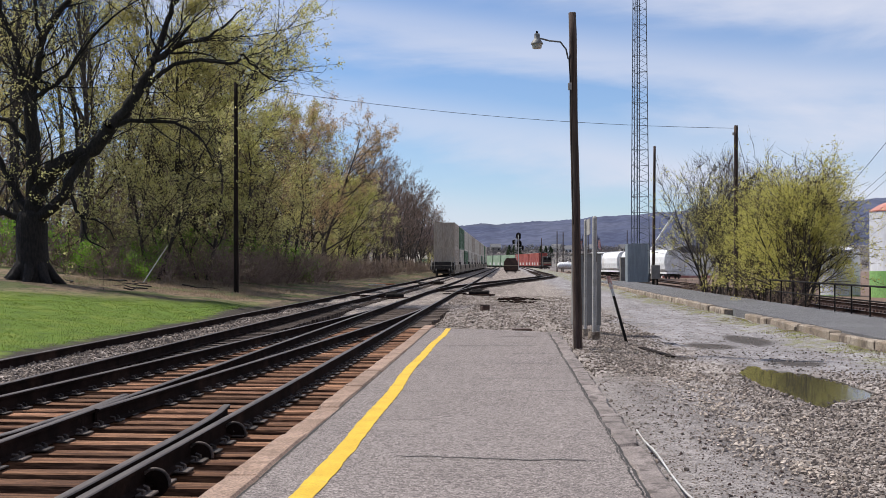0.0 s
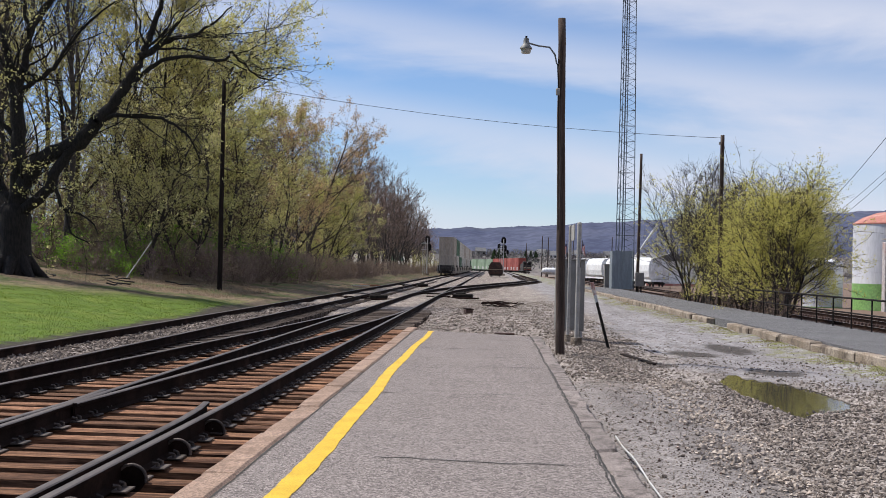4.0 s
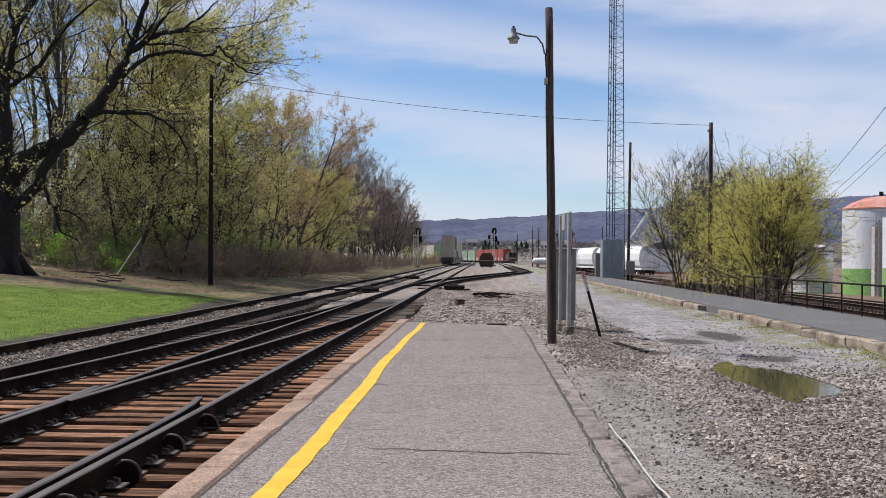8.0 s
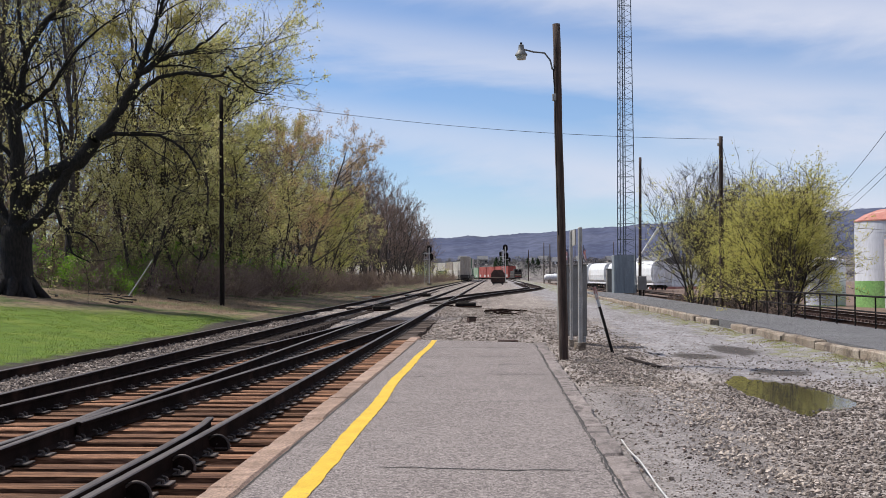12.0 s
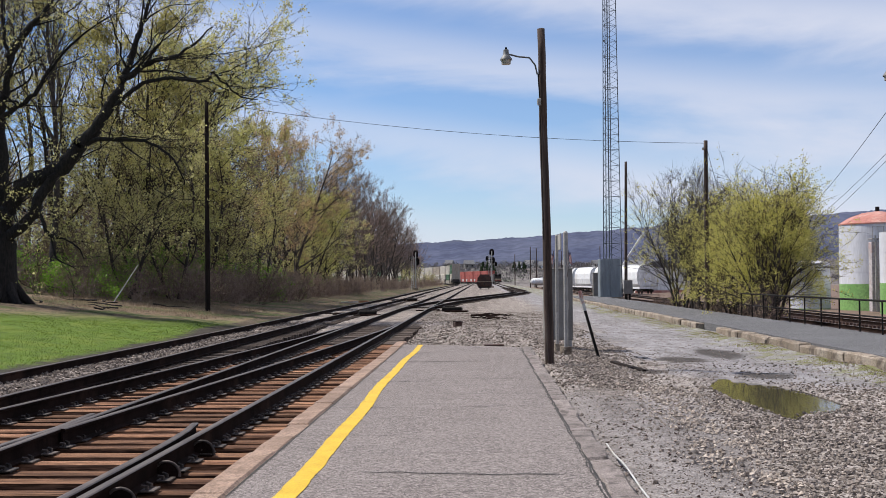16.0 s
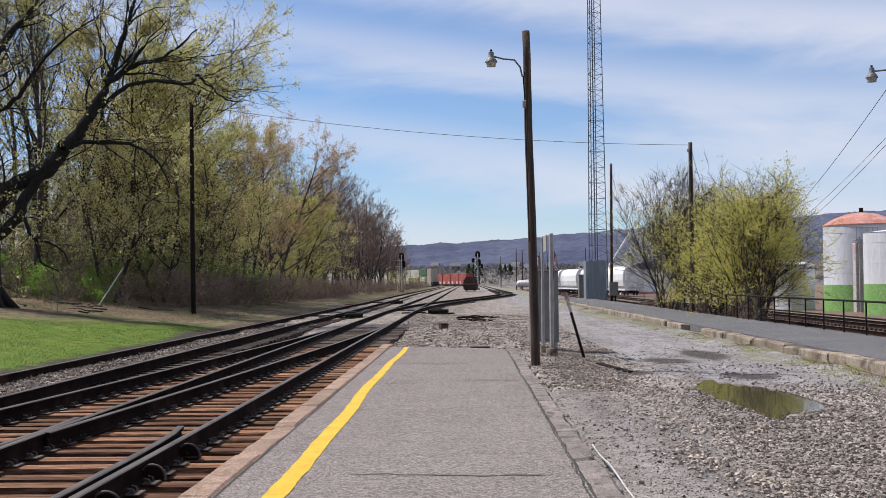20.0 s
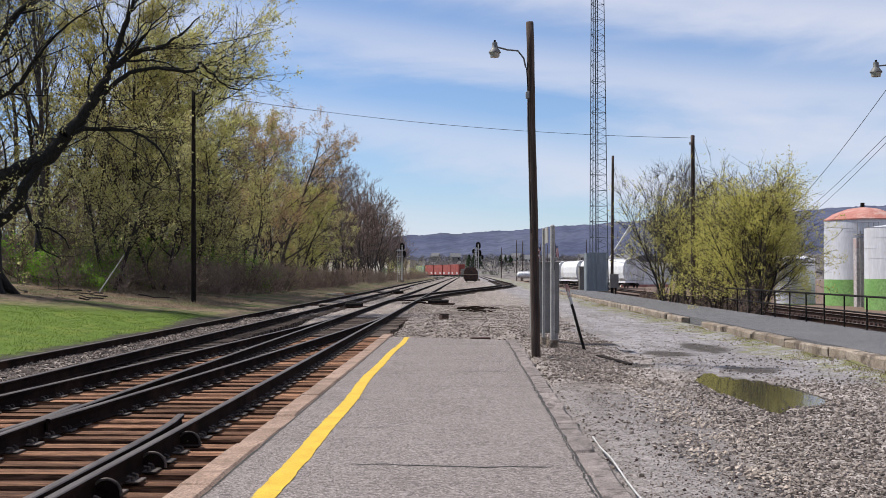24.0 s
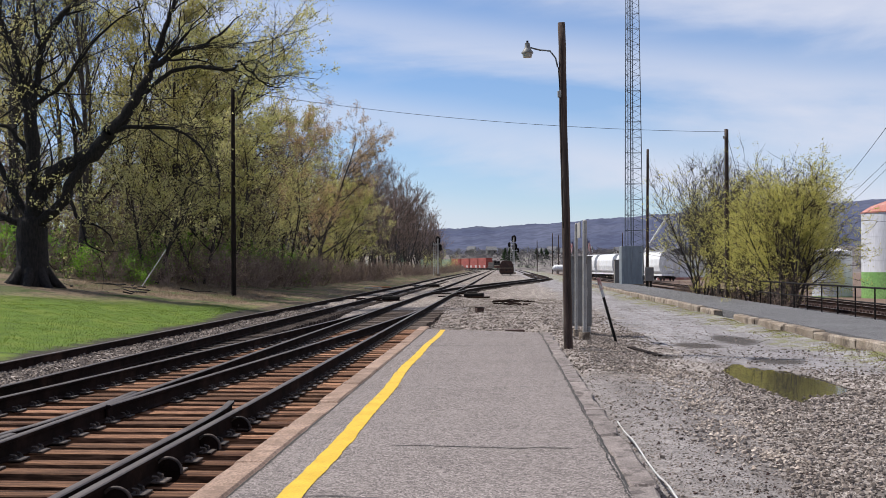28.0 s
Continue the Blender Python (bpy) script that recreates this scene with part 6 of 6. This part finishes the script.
bucket = thing("scrap_box", "dark rusty steel box lying on the ballast", "scrap", pose(-0.78, 37.2, ground_z(-0.78, 37.2) - 0.03, 4, 0, 25) @ Matrix.Scale(0.62, 4))
part("body", boxes(((0, 0, 0.16), (0.42, 0.36, 0.34)), bevel=0.03), RUST, bucket)
part("lid", boxes(((0.02, 0.0, 0.345), (0.46, 0.40, 0.03)), bevel=0.01), RAIL_SIDE, bucket)
rng = random.Random(12)
for i in range(9):
    y = rng.uniform(42, 54)
    x = 3.2 - 0.065 * y + rng.uniform(-0.5, 0.5)
    V, F = [], []
    p = Vector((x, y, ground_z(x, y) + 0.07))
    d = Vector((1, rng.uniform(-0.6, 0.2), 0)).normalized()
    pts = [p.copy()]
    for k in range(7):
        d = (d + Vector((rng.gauss(0, 0.3), rng.gauss(0, 0.3), 0))).normalized()
        p = p + d * 0.16
        pts.append(Vector((p.x, p.y, ground_z(p.x, p.y) + 0.05 + 0.05 * rng.random())))
    tube(V, F, pts, [rng.uniform(0.015, 0.03)] * 8, 6)
    tagged(raw("scrap_cable", V, F, RAIL_SIDE, smooth=True), "length of old black cable lying on gravel", "scrap", "scrap on the gravel")
for x, y, l, turn in ((-9.6, 88.0, 1.6, 20), (0.3, 26.3, 0.45, 12)):
    ob = thing("old_tie", "discarded weathered railway tie on the gravel", "scrap", pose(x, y, ground_z(x, y), 0, 0, turn), "old ties")
    part("timber", boxes(((0, 0, 0.05), (l, 0.2, 0.14)), bevel=0.015), RUST if l < 1.5 else TIE, ob)
chip = thing("white_board", "short pale board lying beside the main track", "scrap", pose(-9.7, 83, ground_z(-9.7, 83) + 0.02, 0, 0, 20))
part("board", boxes(((0, 0, 0.05), (1.3, 0.25, 0.08)), bevel=0.01), WHITE_PAINT, chip)
# thin dark bar added to draw the shade below a raised gravel ridge
strip = thing("board", "dark flat bar added for the shade under a gravel ridge", "board", pose(2.76, 21.4, ground_z(2.76, 21.4), 0, 0, 8))
part("shade_bar", boxes(((0, 0, 0.022), (0.13, 2.2, 0.03)), bevel=0.01), CREOSOTE, strip)
stick = thing("leaning_stick", "bare pale stick leaning in the grass edge", "stick")
part("stick", rod(bmesh.new(), (-17.2, 52.0, ground_z(-17.2, 52) - 0.1), (-16.1, 52.4, ground_z(-17.2, 52) + 1.75), 0.03, 0.02, 6), WHITE_PAINT, stick)

# fallen branches on the lawn
for i in range(9):
    x, y = rng.uniform(-19, -13.5), rng.uniform(44, 51)
    V, F = [], []
    p, d = Vector((x, y, 0)), Vector((rng.gauss(0, 1), rng.gauss(0, 0.6), 0)).normalized()
    pts = []
    for k in range(6):
        pts.append(Vector((p.x, p.y, ground_z(p.x, p.y) + 0.05 + 0.12 * rng.random())))
        d = (d + Vector((rng.gauss(0, 0.35), rng.gauss(0, 0.35), 0))).normalized()
        p = p + d * 0.35
    tube(V, F, pts, [0.035, 0.03, 0.026, 0.02, 0.015, 0.01], 5)
    tagged(raw("fallen_branch", V, F, BARK, smooth=True), "dark fallen branch lying on leaf litter", "branch", "fallen branches")

# ---- the yard in the east ----
for k, x in enumerate((11.9, 13.4, 16.2, 17.7, 20.4, 21.9)):
    if k % 2 == 0:
        yard = tagged(new("railway_track"), "brown rusty yard track below the platform", "track", kind="structure")
        yard.location = (0, 0, -0.86)
        bm = bmesh.new()
        for y in spread([(14, 0.6), (130, 0)]):
            box(bm, (x + 0.75, y, -0.27), (2.6, 0.23, 0.2))
        part("yard_ties", bm, RUST, yard)["kind"] = "stuff"
    rail("rail", [(x, 8), (x, 330)], yard)

TANK_WHITE = surf("tank_weathered_white", (0.56, 0.57, 0.61), (0.68, 0.69, 0.73), 0.35, 0.6, 0.05, 6, 0.2, stain=(0.52, 0.50, 0.50), stain_scale=0.6, stretch=(1.4, 1.4, 0.25), tone=0.92, grit=(0.85, 0.3, 0.7))
TANK_GREEN = surf("tank_green_paint", (0.24, 0.47, 0.13), (0.30, 0.54, 0.18), 0.5, 0.6, 0, 6, 0.2, stain=(0.19, 0.40, 0.11))
TANK_RED = surf("tank_faded_red", (0.56, 0.20, 0.15), (0.68, 0.31, 0.25), 0.6, 0.7, 0, 8, 0.2, stain=(0.62, 0.40, 0.34), stain_scale=1.2)
PINKISH = surf("faded_pink_panel", (0.52, 0.46, 0.46), (0.62, 0.57, 0.57), 0.5, 0.7, 0, 6, 0.2, stain=(0.48, 0.33, 0.30))


def storage_tank(x, y, r, z0, top, band, dome, label):
    ob = thing("storage_tank", label, "tank", None, "storage tanks")
    m = Matrix.Translation((x, y, 0))
    part("shell", lathe(bmesh.new(), [(r, band), (r, top)], 48, m), TANK_WHITE, ob, "", True)
    part("painted_band", lathe(bmesh.new(), [(r + 0.012, z0), (r + 0.012, band + 0.01)], 48, m), TANK_GREEN, ob, "green painted lower band", True)
    if dome:
        part("dome_roof", lathe(bmesh.new(), [(r + 0.05, top - 0.05), (r + 0.05, top + 0.04), (r * 0.75, top + dome * 0.5), (r * 0.4, top + dome * 0.86), (0.1, top + dome)], 48, m), TANK_RED, ob, "faded red domed roof", True)
        part("vent", rod(bmesh.new(), (x, y, top + dome - 0.05), (x, y, top + dome + 0.35), 0.16, 0.16, 12), BLACK_STEEL, ob)
    else:
        part("flat_roof", lathe(bmesh.new(), [(r + 0.03, top), (r * 0.5, top + 0.2), (0.05, top + 0.3)], 48, m), TANK_WHITE, ob, "", True)
    for k in range(1, 5):
        z = band + (top - band) * k / 5
        part("seam", lathe(bmesh.new(), [(r + 0.008, z - 0.02), (r + 0.008, z + 0.02)], 48, m), TANK_WHITE, ob)
    return ob


storage_tank(31.4, 90.0, 2.92, -1.2, 5.6, 0.9, 1.05, "weathered white storage tank with green base and red dome")
storage_tank(31.45, 80.5, 3.1, -1.2, 4.65, 1.0, 0, "pale storage tank with a green painted base")
storage_tank(27.2, 94.0, 1.6, -1.2, 2.6, -1.1, 0, "small pale tank half hidden by bushes")
chase = thing("pipe_chase", "faded pink panelled pipe housing between tanks", "pipe housing")
part("panel", box(bmesh.new(), (30.13, 86.6, 1.45), (1.05, 0.7, 5.3), None, 0.03), PINKISH, chase)
part("pipe", rods(((29.88, 86.15, -1.2), (29.88, 86.15, 4.6), 0.07)), GALV, chase)
part("platform", box(bmesh.new(), (30.48, 86.6, 4.35), (1.7, 0.9, 0.08)), GALV, chase)
for x in (29.7, 30.1, 30.5, 30.9, 31.3):
    part("rail_post", rods(((x, 86.2, 4.35), (x, 86.2, 5.3), 0.025)), GALV, chase)
part("hand_rail", rods(((29.7, 86.2, 5.3), (31.3, 86.2, 5.3), 0.025)), GALV, chase)

CAR_WHITE = surf("covered_hopper_white", (0.72, 0.73, 0.74), (0.82, 0.83, 0.84), 0.4, 0.6, 0, 5, 0.15, stain=(0.48, 0.46, 0.44), stain_scale=0.5, stretch=(1, 1, 0.4), tone=0.95)


def covered_hopper(x, y, turn):
    ob = thing("covered_hopper", "white curved-side covered hopper car parked in the yard", "rail car", pose(x, y, -0.95, 0, 0, turn), "covered hoppers")
    bm = bmesh.new()
    prof = [(0.9, 1.0), (1.45, 1.5), (1.6, 2.4), (1.55, 3.4), (1.3, 4.1), (0.9, 4.5)]
    prof = prof + [(-u, z) for u, z in prof[::-1]]
    ends = [[bm.verts.new((u, yy, z)) for u, z in prof] for yy in (-6.6, 6.6)]
    n = len(prof)
    for i in range(n):
        bm.faces.new((ends[0][i], ends[0][(i + 1) % n], ends[1][(i + 1) % n], ends[1][i]))
    bm.faces.new(ends[0][::-1])
    bm.faces.new(ends[1])
    part("body", bm, CAR_WHITE, ob)
    part("roof_walk", boxes(((0, 0, 4.6), (0.9, 13.4, 0.1))), CAR_WHITE, ob)
    part("sill", boxes(((-1.4, 0, 0.95), (0.12, 15.0, 0.3)), ((1.4, 0, 0.95), (0.12, 15.0, 0.3)), ((0, -7.2, 0.95), (2.8, 0.5, 0.3)), ((0, 7.2, 0.95), (2.8, 0.5, 0.3))), CAR_WHITE, ob)
    for yy in (-7.1, 7.1):
        part("end_panel", boxes(((0, yy, 2.4), (2.6, 0.08, 2.2))), CAR_WHITE, ob)
    for yy in (-4, 0, 4):
        part("hopper_gate", boxes(((0, yy, 0.8), (1.2, 1.6, 0.6)), bevel=0.1), CAR_DARK, ob)
    for s in (-1, 1):
        wheelset(ob, s * 5.4)
    return ob


for x, y in ((18.9, 232), (20.9, 216), (23.0, 199.5), (25.1, 183.5)):
    covered_hopper(x, y, 7.5)

ROOF = surf("house_roof_grey", (0.15, 0.15, 0.16), (0.22, 0.22, 0.23), 1, 0.9)
shed = thing("warehouse", "white metal-sided gabled warehouse behind the yard", "building", pose(31.2, 214, 0, 0, 0, 24) @ pose(-31.2, -214, 0))
for x in spread([(25.9, 0.9), (36.5, 0)]):
    part("rib", boxes(((x, 208.97, 1.1), (0.12, 0.08, 4.6))), CAR_WHITE, shed)
part("wall", boxes(((31.2, 214, 1.1), (11.0, 10.0, 4.7))), CAR_WHITE, shed)
bm = bmesh.new()
gable = [Vector(v) for v in ((25.4, 208.6, 3.4), (36.9, 208.6, 3.4), (31.2, 208.6, 5.0), (25.4, 219.4, 3.4), (36.9, 219.4, 3.4), (31.2, 219.4, 5.0))]
vs = [bm.verts.new(v) for v in gable]
for f in ((0, 1, 2), (3, 5, 4), (0, 2, 5, 3), (1, 4, 5, 2), (0, 3, 4, 1)):
    bm.faces.new([vs[i] for i in f])
part("roof", bm, ROOF, shed)
part("door", boxes(((29.0, 208.9, 0.4), (3.0, 0.12, 3.2))), WHITE_PAINT, shed)
part("plinth", boxes(((31.2, 208.85, -1.0), (11.1, 0.2, 0.5))), TANK_RED, shed)

gas = thing("propane_tank", "long white horizontal gas tank on saddles", "tank")
part("vessel", lathe(bmesh.new(), [(0.1, -2.9), (0.5, -2.8), (0.8, -2.4), (0.85, -2.0), (0.85, 2.0), (0.8, 2.4), (0.5, 2.8), (0.1, 2.9)], 24, pose(15.6, 290, 0.85, 0, 90, 0)), CAR_WHITE, gas, "", True)
for dx in (-1.7, 1.7):
    part("saddle", box(bmesh.new(), (15.6 + dx, 290, -0.2), (0.3, 1.5, 0.9)), OLD_CONCRETE, gas)
part("valve_dome", rod(bmesh.new(), (15.6, 290, 1.65), (15.6, 290, 1.95), 0.3, 0.25, 14), CAR_WHITE, gas)
rng = random.Random(31)
for bear, d, w, h, mat in ((b0, d0 + 100, w0 * 0.62, h0 * 0.6, m0) for b0, d0, w0, h0, m0 in ((1.9, 740, 9, 5.5, CAR_WHITE), (2.5, 790, 11, 6, CONT_WHITE), (3.1, 760, 8, 5, CAR_WHITE), (-0.6, 800, 12, 6, CABINET), (0.5, 820, 9, 5, CAR_WHITE), (4.3, 780, 10, 6, CAR_WHITE), (-1.6, 840, 10, 6, CONT_WHITE), (5.8, 800, 9, 5, CONT_WHITE))):
    a = math.radians(bear)
    x, y = d * math.sin(a), d * math.cos(a)
    z = -3.4 + 15.0 * math.sin(min(1, (d - 680) / 300) * math.pi / 2) ** 0.9
    house = thing("house", "small pale house on the wooded slope beyond the yard", "house", pose(x, y, z, 0, 0, rng.uniform(-25, 25)), "houses on the slope")
    part("wall", boxes(((0, 0, h / 2 - 2), (w, 8, h + 4))), mat, house)
    bm = bmesh.new()
    vs = [bm.verts.new(v) for v in ((-w / 2 - 0.4, -4.4, h), (w / 2 + 0.4, -4.4, h), (w / 2 + 0.4, 4.4, h), (-w / 2 - 0.4, 4.4, h), (-w / 2 - 0.4, 0, h + 3), (w / 2 + 0.4, 0, h + 3))]
    for f in ((0, 1, 5, 4), (2, 3, 4, 5), (0, 4, 3), (1, 2, 5), (0, 3, 2, 1)):
        bm.faces.new([vs[i] for i in f])
    part("roof", bm, ROOF, house)
    for wx in (-w * 0.28, w * 0.28):
        part("window", boxes(((wx, -4.02, h * 0.55), (1.2, 0.08, 1.5))), BLACK_STEEL, house)
for x, y, h in ((14.5, 330, 11), (17.0, 345, 11), (30, 420, 12), (11.5, 380, 10), (38, 360, 12)):
    wood_pole("utility_pole", "slim far wooden utility pole in the yard", (x, y, ground_z(x, y) - 0.3), (x, y, h), 0.18, 0.13, "far poles")

# far woods on the slope
FV, FF, LFV, LFF = [], [], [], []
rng = random.Random(9)
for i in range(1500):
    bear = rng.uniform(-10, 19)
    d = 690 + 290 * rng.random() ** 0.75
    a = math.radians(bear)
    lift = -3.6 + 15.0 * math.sin(min(1, (d - 680) / 300) * math.pi / 2) ** 0.9
    base, high = Vector((d * math.sin(a), d * math.cos(a), lift)), rng.uniform(3.0, 7.5)
    q = len(FV)
    FV.extend((base - Vector((0.1, 0, 0)), base + Vector((0.1, 0, 0)), base + Vector((0, 0, high))))
    FF.append((q, q + 1, q + 2))
    for _ in range(44):
        t, r = rng.random() * 6.28, high * 0.42 * rng.random() ** 0.5
        p = base + Vector((r * math.cos(t), r * math.sin(t), high * (0.12 + 0.8 * rng.random() * (1 - 0.5 * r / high))))
        d1 = Vector((rng.gauss(0, 0.5), rng.gauss(0, 0.5), rng.gauss(0.7, 0.5))).normalized() * rng.uniform(0.6, 1.5)
        side = Vector((rng.gauss(0, 1), rng.gauss(0, 1), rng.gauss(0, 0.6))).normalized() * rng.uniform(0.12, 0.34)
        q = len(FV)
        FV.extend((p - side, p + side, p + d1))
        FF.append((q, q + 1, q + 2))
tagged(raw("far_woods", FV, FF, FAR_WOOD), "distant bare trees on the slope", "woods", kind="stuff")
EVERGREEN = leaf_mat("evergreen", (0.03, 0.055, 0.025), (0.06, 0.09, 0.04), (0.045, 0.07, 0.035))
for bear, d, n in ((0.4, 760, 3), (2.0, 800, 3)):
    V, F = [], []
    ob = thing("tree", "dark evergreen clump on the far slope", "tree", None, "evergreens")
    for k in range(n):
        a = math.radians(bear + 0.25 * k - 0.1 * n)
        c = Vector((d * math.sin(a), d * math.cos(a), 4.5))
        for j in range(150):
            z = rng.random()
            r = (1 - z) * 3.6 * rng.random() ** 0.5
            t = rng.random() * 6.28
            p = c + Vector((r * math.cos(t), r * math.sin(t), z * 9))
            u = Vector((rng.gauss(0, 1), rng.gauss(0, 1), rng.gauss(0, 1))).normalized() * 0.8
            v = u.cross(Vector((0.3, 0.5, 0.8))).normalized() * 0.6
            q = len(V)
            V += [p - u, p + v, p + u, p - v]
            F.append((q, q + 1, q + 2, q + 3))
    raw("crown", V, F, EVERGREEN, ob)
    part("trunk", rods(*[((d * math.sin(math.radians(bear + 0.25 * k - 0.1 * n)), d * math.cos(math.radians(bear + 0.25 * k - 0.1 * n)), 0), (d * math.sin(math.radians(bear + 0.25 * k - 0.1 * n)), d * math.cos(math.radians(bear + 0.25 * k - 0.1 * n)), 9), 0.25) for k in range(n)]), BARK, ob)

# ---- loose stones and grass ----
BALL = [Vector(v) for v in ((1, 0, 0), (-1, 0, 0), (0, 1, 0), (0, -1, 0), (0, 0, 0.75), (0, 0, -0.7))]
TRI = ((0, 2, 4), (2, 1, 4), (1, 3, 4), (3, 0, 4), (2, 0, 5), (1, 2, 5), (3, 1, 5), (0, 3, 5))


def stones(name, label, material, seed, count, place, lo, hi, sink=0.25):
    """Loose stones strewn over the ground; place(rng) gives a spot or None."""
    rng = random.Random(seed)
    V, F = [], []
    made = 0
    while made < count:
        spot = place(rng)
        made += 1
        if spot is None:
            continue
        x, y = spot
        s = lo + (hi - lo) * rng.random() ** 2.2
        turn = Matrix.Rotation(rng.random() * 6.28, 3, "X") @ Matrix.Rotation(rng.random() * 6.28, 3, "Z")
        z = ground_z(x, y) + s * (0.5 - sink)
        q = len(V)
        for b in BALL:
            p = turn @ b * (s * rng.uniform(0.6, 1.25))
            V.append((x + p.x, y + p.y, z + p.z * 0.9))
        F += [(q + a, q + b2, q + c2) for a, b2, c2 in TRI]
    ob = tagged(raw(name, V, F, material), label, "stones", kind="stuff")
    return ob


def lane_spot(r):
    y = 5 + 17 * r.random() ** 1.35
    x = r.uniform(1.1, 1.4 + 0.42 * y)
    if x > 6.8 or (abs(x - 4.1) < 1.6 and abs(y - 16.6) < 4 and puddle_reach(x, y) < 0.98):
        return None
    # few stones on the packed strip beside the curb and on the lane proper
    bank = x - 0.115 * y + 0.35 * noise.noise((x * 0.9, y * 0.5, 11))
    if r.random() > 0.035 + 0.965 * smooth(1.1, 1.6, bank) * (1 - 0.85 * smooth(16.5, 18.5, y) * smooth(2.9, 3.6, x)):
        return None
    return x, y


def strip_spot(r):
    y = 5.5 + 20 * r.random() ** 1.5
    x = r.uniform(1.1, 1.5 + 0.13 * y)
    return x, y


def mound_spot(r):
    y = r.uniform(16.5, 27.5)
    x = r.gauss(2.0 + 0.03 * (y - 16), 0.5)
    return (x, y) if 1.15 < x < 3.6 else None


stones("loose_gravel", "coarse brown-grey loose gravel beside the platform", GRAVEL, 1, 50000, lane_spot, 0.008, 0.031, 0.15)
stones("loose_gravel", "fine grey grit packed beside the stone curb", GRAVEL, 8, 16000, strip_spot, 0.004, 0.013)
stones("loose_gravel", "brown pebbles heaped round the steel posts", GRAVEL, 9, 6000, mound_spot, 0.010, 0.036)


def drift_spot(r):
    """The ragged trail of pale broken stone that bounds the coarse gravel."""
    y = 8.5 + 9 * r.random()
    x = r.gauss(2.25 + 0.06 * (y - 8.5) + 0.12 * math.sin(y * 1.7), 0.16 + 0.03 * (y - 8))
    return (x, y) if x > 1.4 and noise.noise((x * 2.3, y * 1.3, 5)) > r.uniform(-0.5, 0.25) else None


stones("broken_stones", "trail of pale broken stones across the gravel", PALE_STONE, 12, 3000, drift_spot, 0.010, 0.036, 0.1)
stones("grit", "dark scattered clinker on the packed gravel", RUST, 13, 600, strip_spot, 0.006, 0.020, 0.1)
stones("ballast_stones", "pale crushed-stone ballast between the main rails", STONE, 2, 9000, lambda r: (r.uniform(-7.8, -5.75), 14 + 30 * r.random() ** 1.3), 0.022, 0.05)
stones("ballast_stones", "crushed stone ballast beyond the platform end", GRAVEL, 3, 12000, lambda r: (r.uniform(-2.5, 3.4), 25.6 + 32 * r.random() ** 1.4), 0.012, 0.042)
stones("ballast_stones", "brown crushed stone among the ties", GRAVEL, 4, 5000, lambda r: (r.uniform(-4.6, -2.1), 6.5 + 32 * r.random()), 0.018, 0.04)
stones("joint_grit", "dark grit in the joint beside the curb stones", GRAVEL, 7, 2600, lambda r: (edge_x(0) + r.uniform(-0.06, 0.05), r.uniform(5.5, 24)), 0.006, 0.02)
stones("road_stones", "scattered light pebbles on the gravel lane", GRAVEL, 5, 3000, lambda r: (r.uniform(2.0, 6.7), 20 + 26 * r.random() ** 1.3), 0.008, 0.026)


def blades(name, label, seed, count, place, lo, hi, material):
    rng = random.Random(seed)
    V, F = [], []
    for _ in range(count):
        x, y = place(rng)
        h, w, a = rng.uniform(lo, hi), rng.uniform(0.006, 0.014), rng.random() * 6.28
        lx, ly = rng.gauss(0, h * 0.4), rng.gauss(0, h * 0.4)
        z = ground_z(x, y) - 0.01
        q = len(V)
        V += [(x - w * math.cos(a), y - w * math.sin(a), z), (x + w * math.cos(a), y + w * math.sin(a), z), (x + lx, y + ly, z + h)]
        F.append((q, q + 1, q + 2))
    return tagged(raw(name, V, F, material), label, "grass", kind="stuff")


def lawn_spot(r):
    while True:
        y = 21 + 26 * r.random()
        x = -9.45 - min(0.5, max(0, y - 34) * 0.1) - 12 * r.random()
        if y - x + 5 * noise.noise((x * 0.35, y * 0.35, 4)) < 54:
            return x, y


blades("grass", "short bright spring lawn grass", 1, 40000, lawn_spot, 0.02, 0.055, GRASS)


def verge_spot(r):
    while True:
        y = 14 + 50 * r.random() ** 1.4
        if noise.noise((0, y * 0.35, 2)) > r.uniform(-0.15, 0.35):
            return 6.78 - 0.6 * r.random() ** 1.9, y


blades("grass", "weedy grass along the crumbling platform edge", 2, 7000, verge_spot, 0.01, 0.035, GRASS_YELLOW)
blades("dry_grass", "dry weeds along the crumbling platform edge", 4, 5000, verge_spot, 0.008, 0.045, BRUSH)
blades("dry_grass", "dry tan grass and stalks at the wood's edge", 3, 15000, lambda r: (-11.2 - 9 * r.random(), 46 + 14 * r.random()), 0.03, 0.15, BRUSH)


motions()
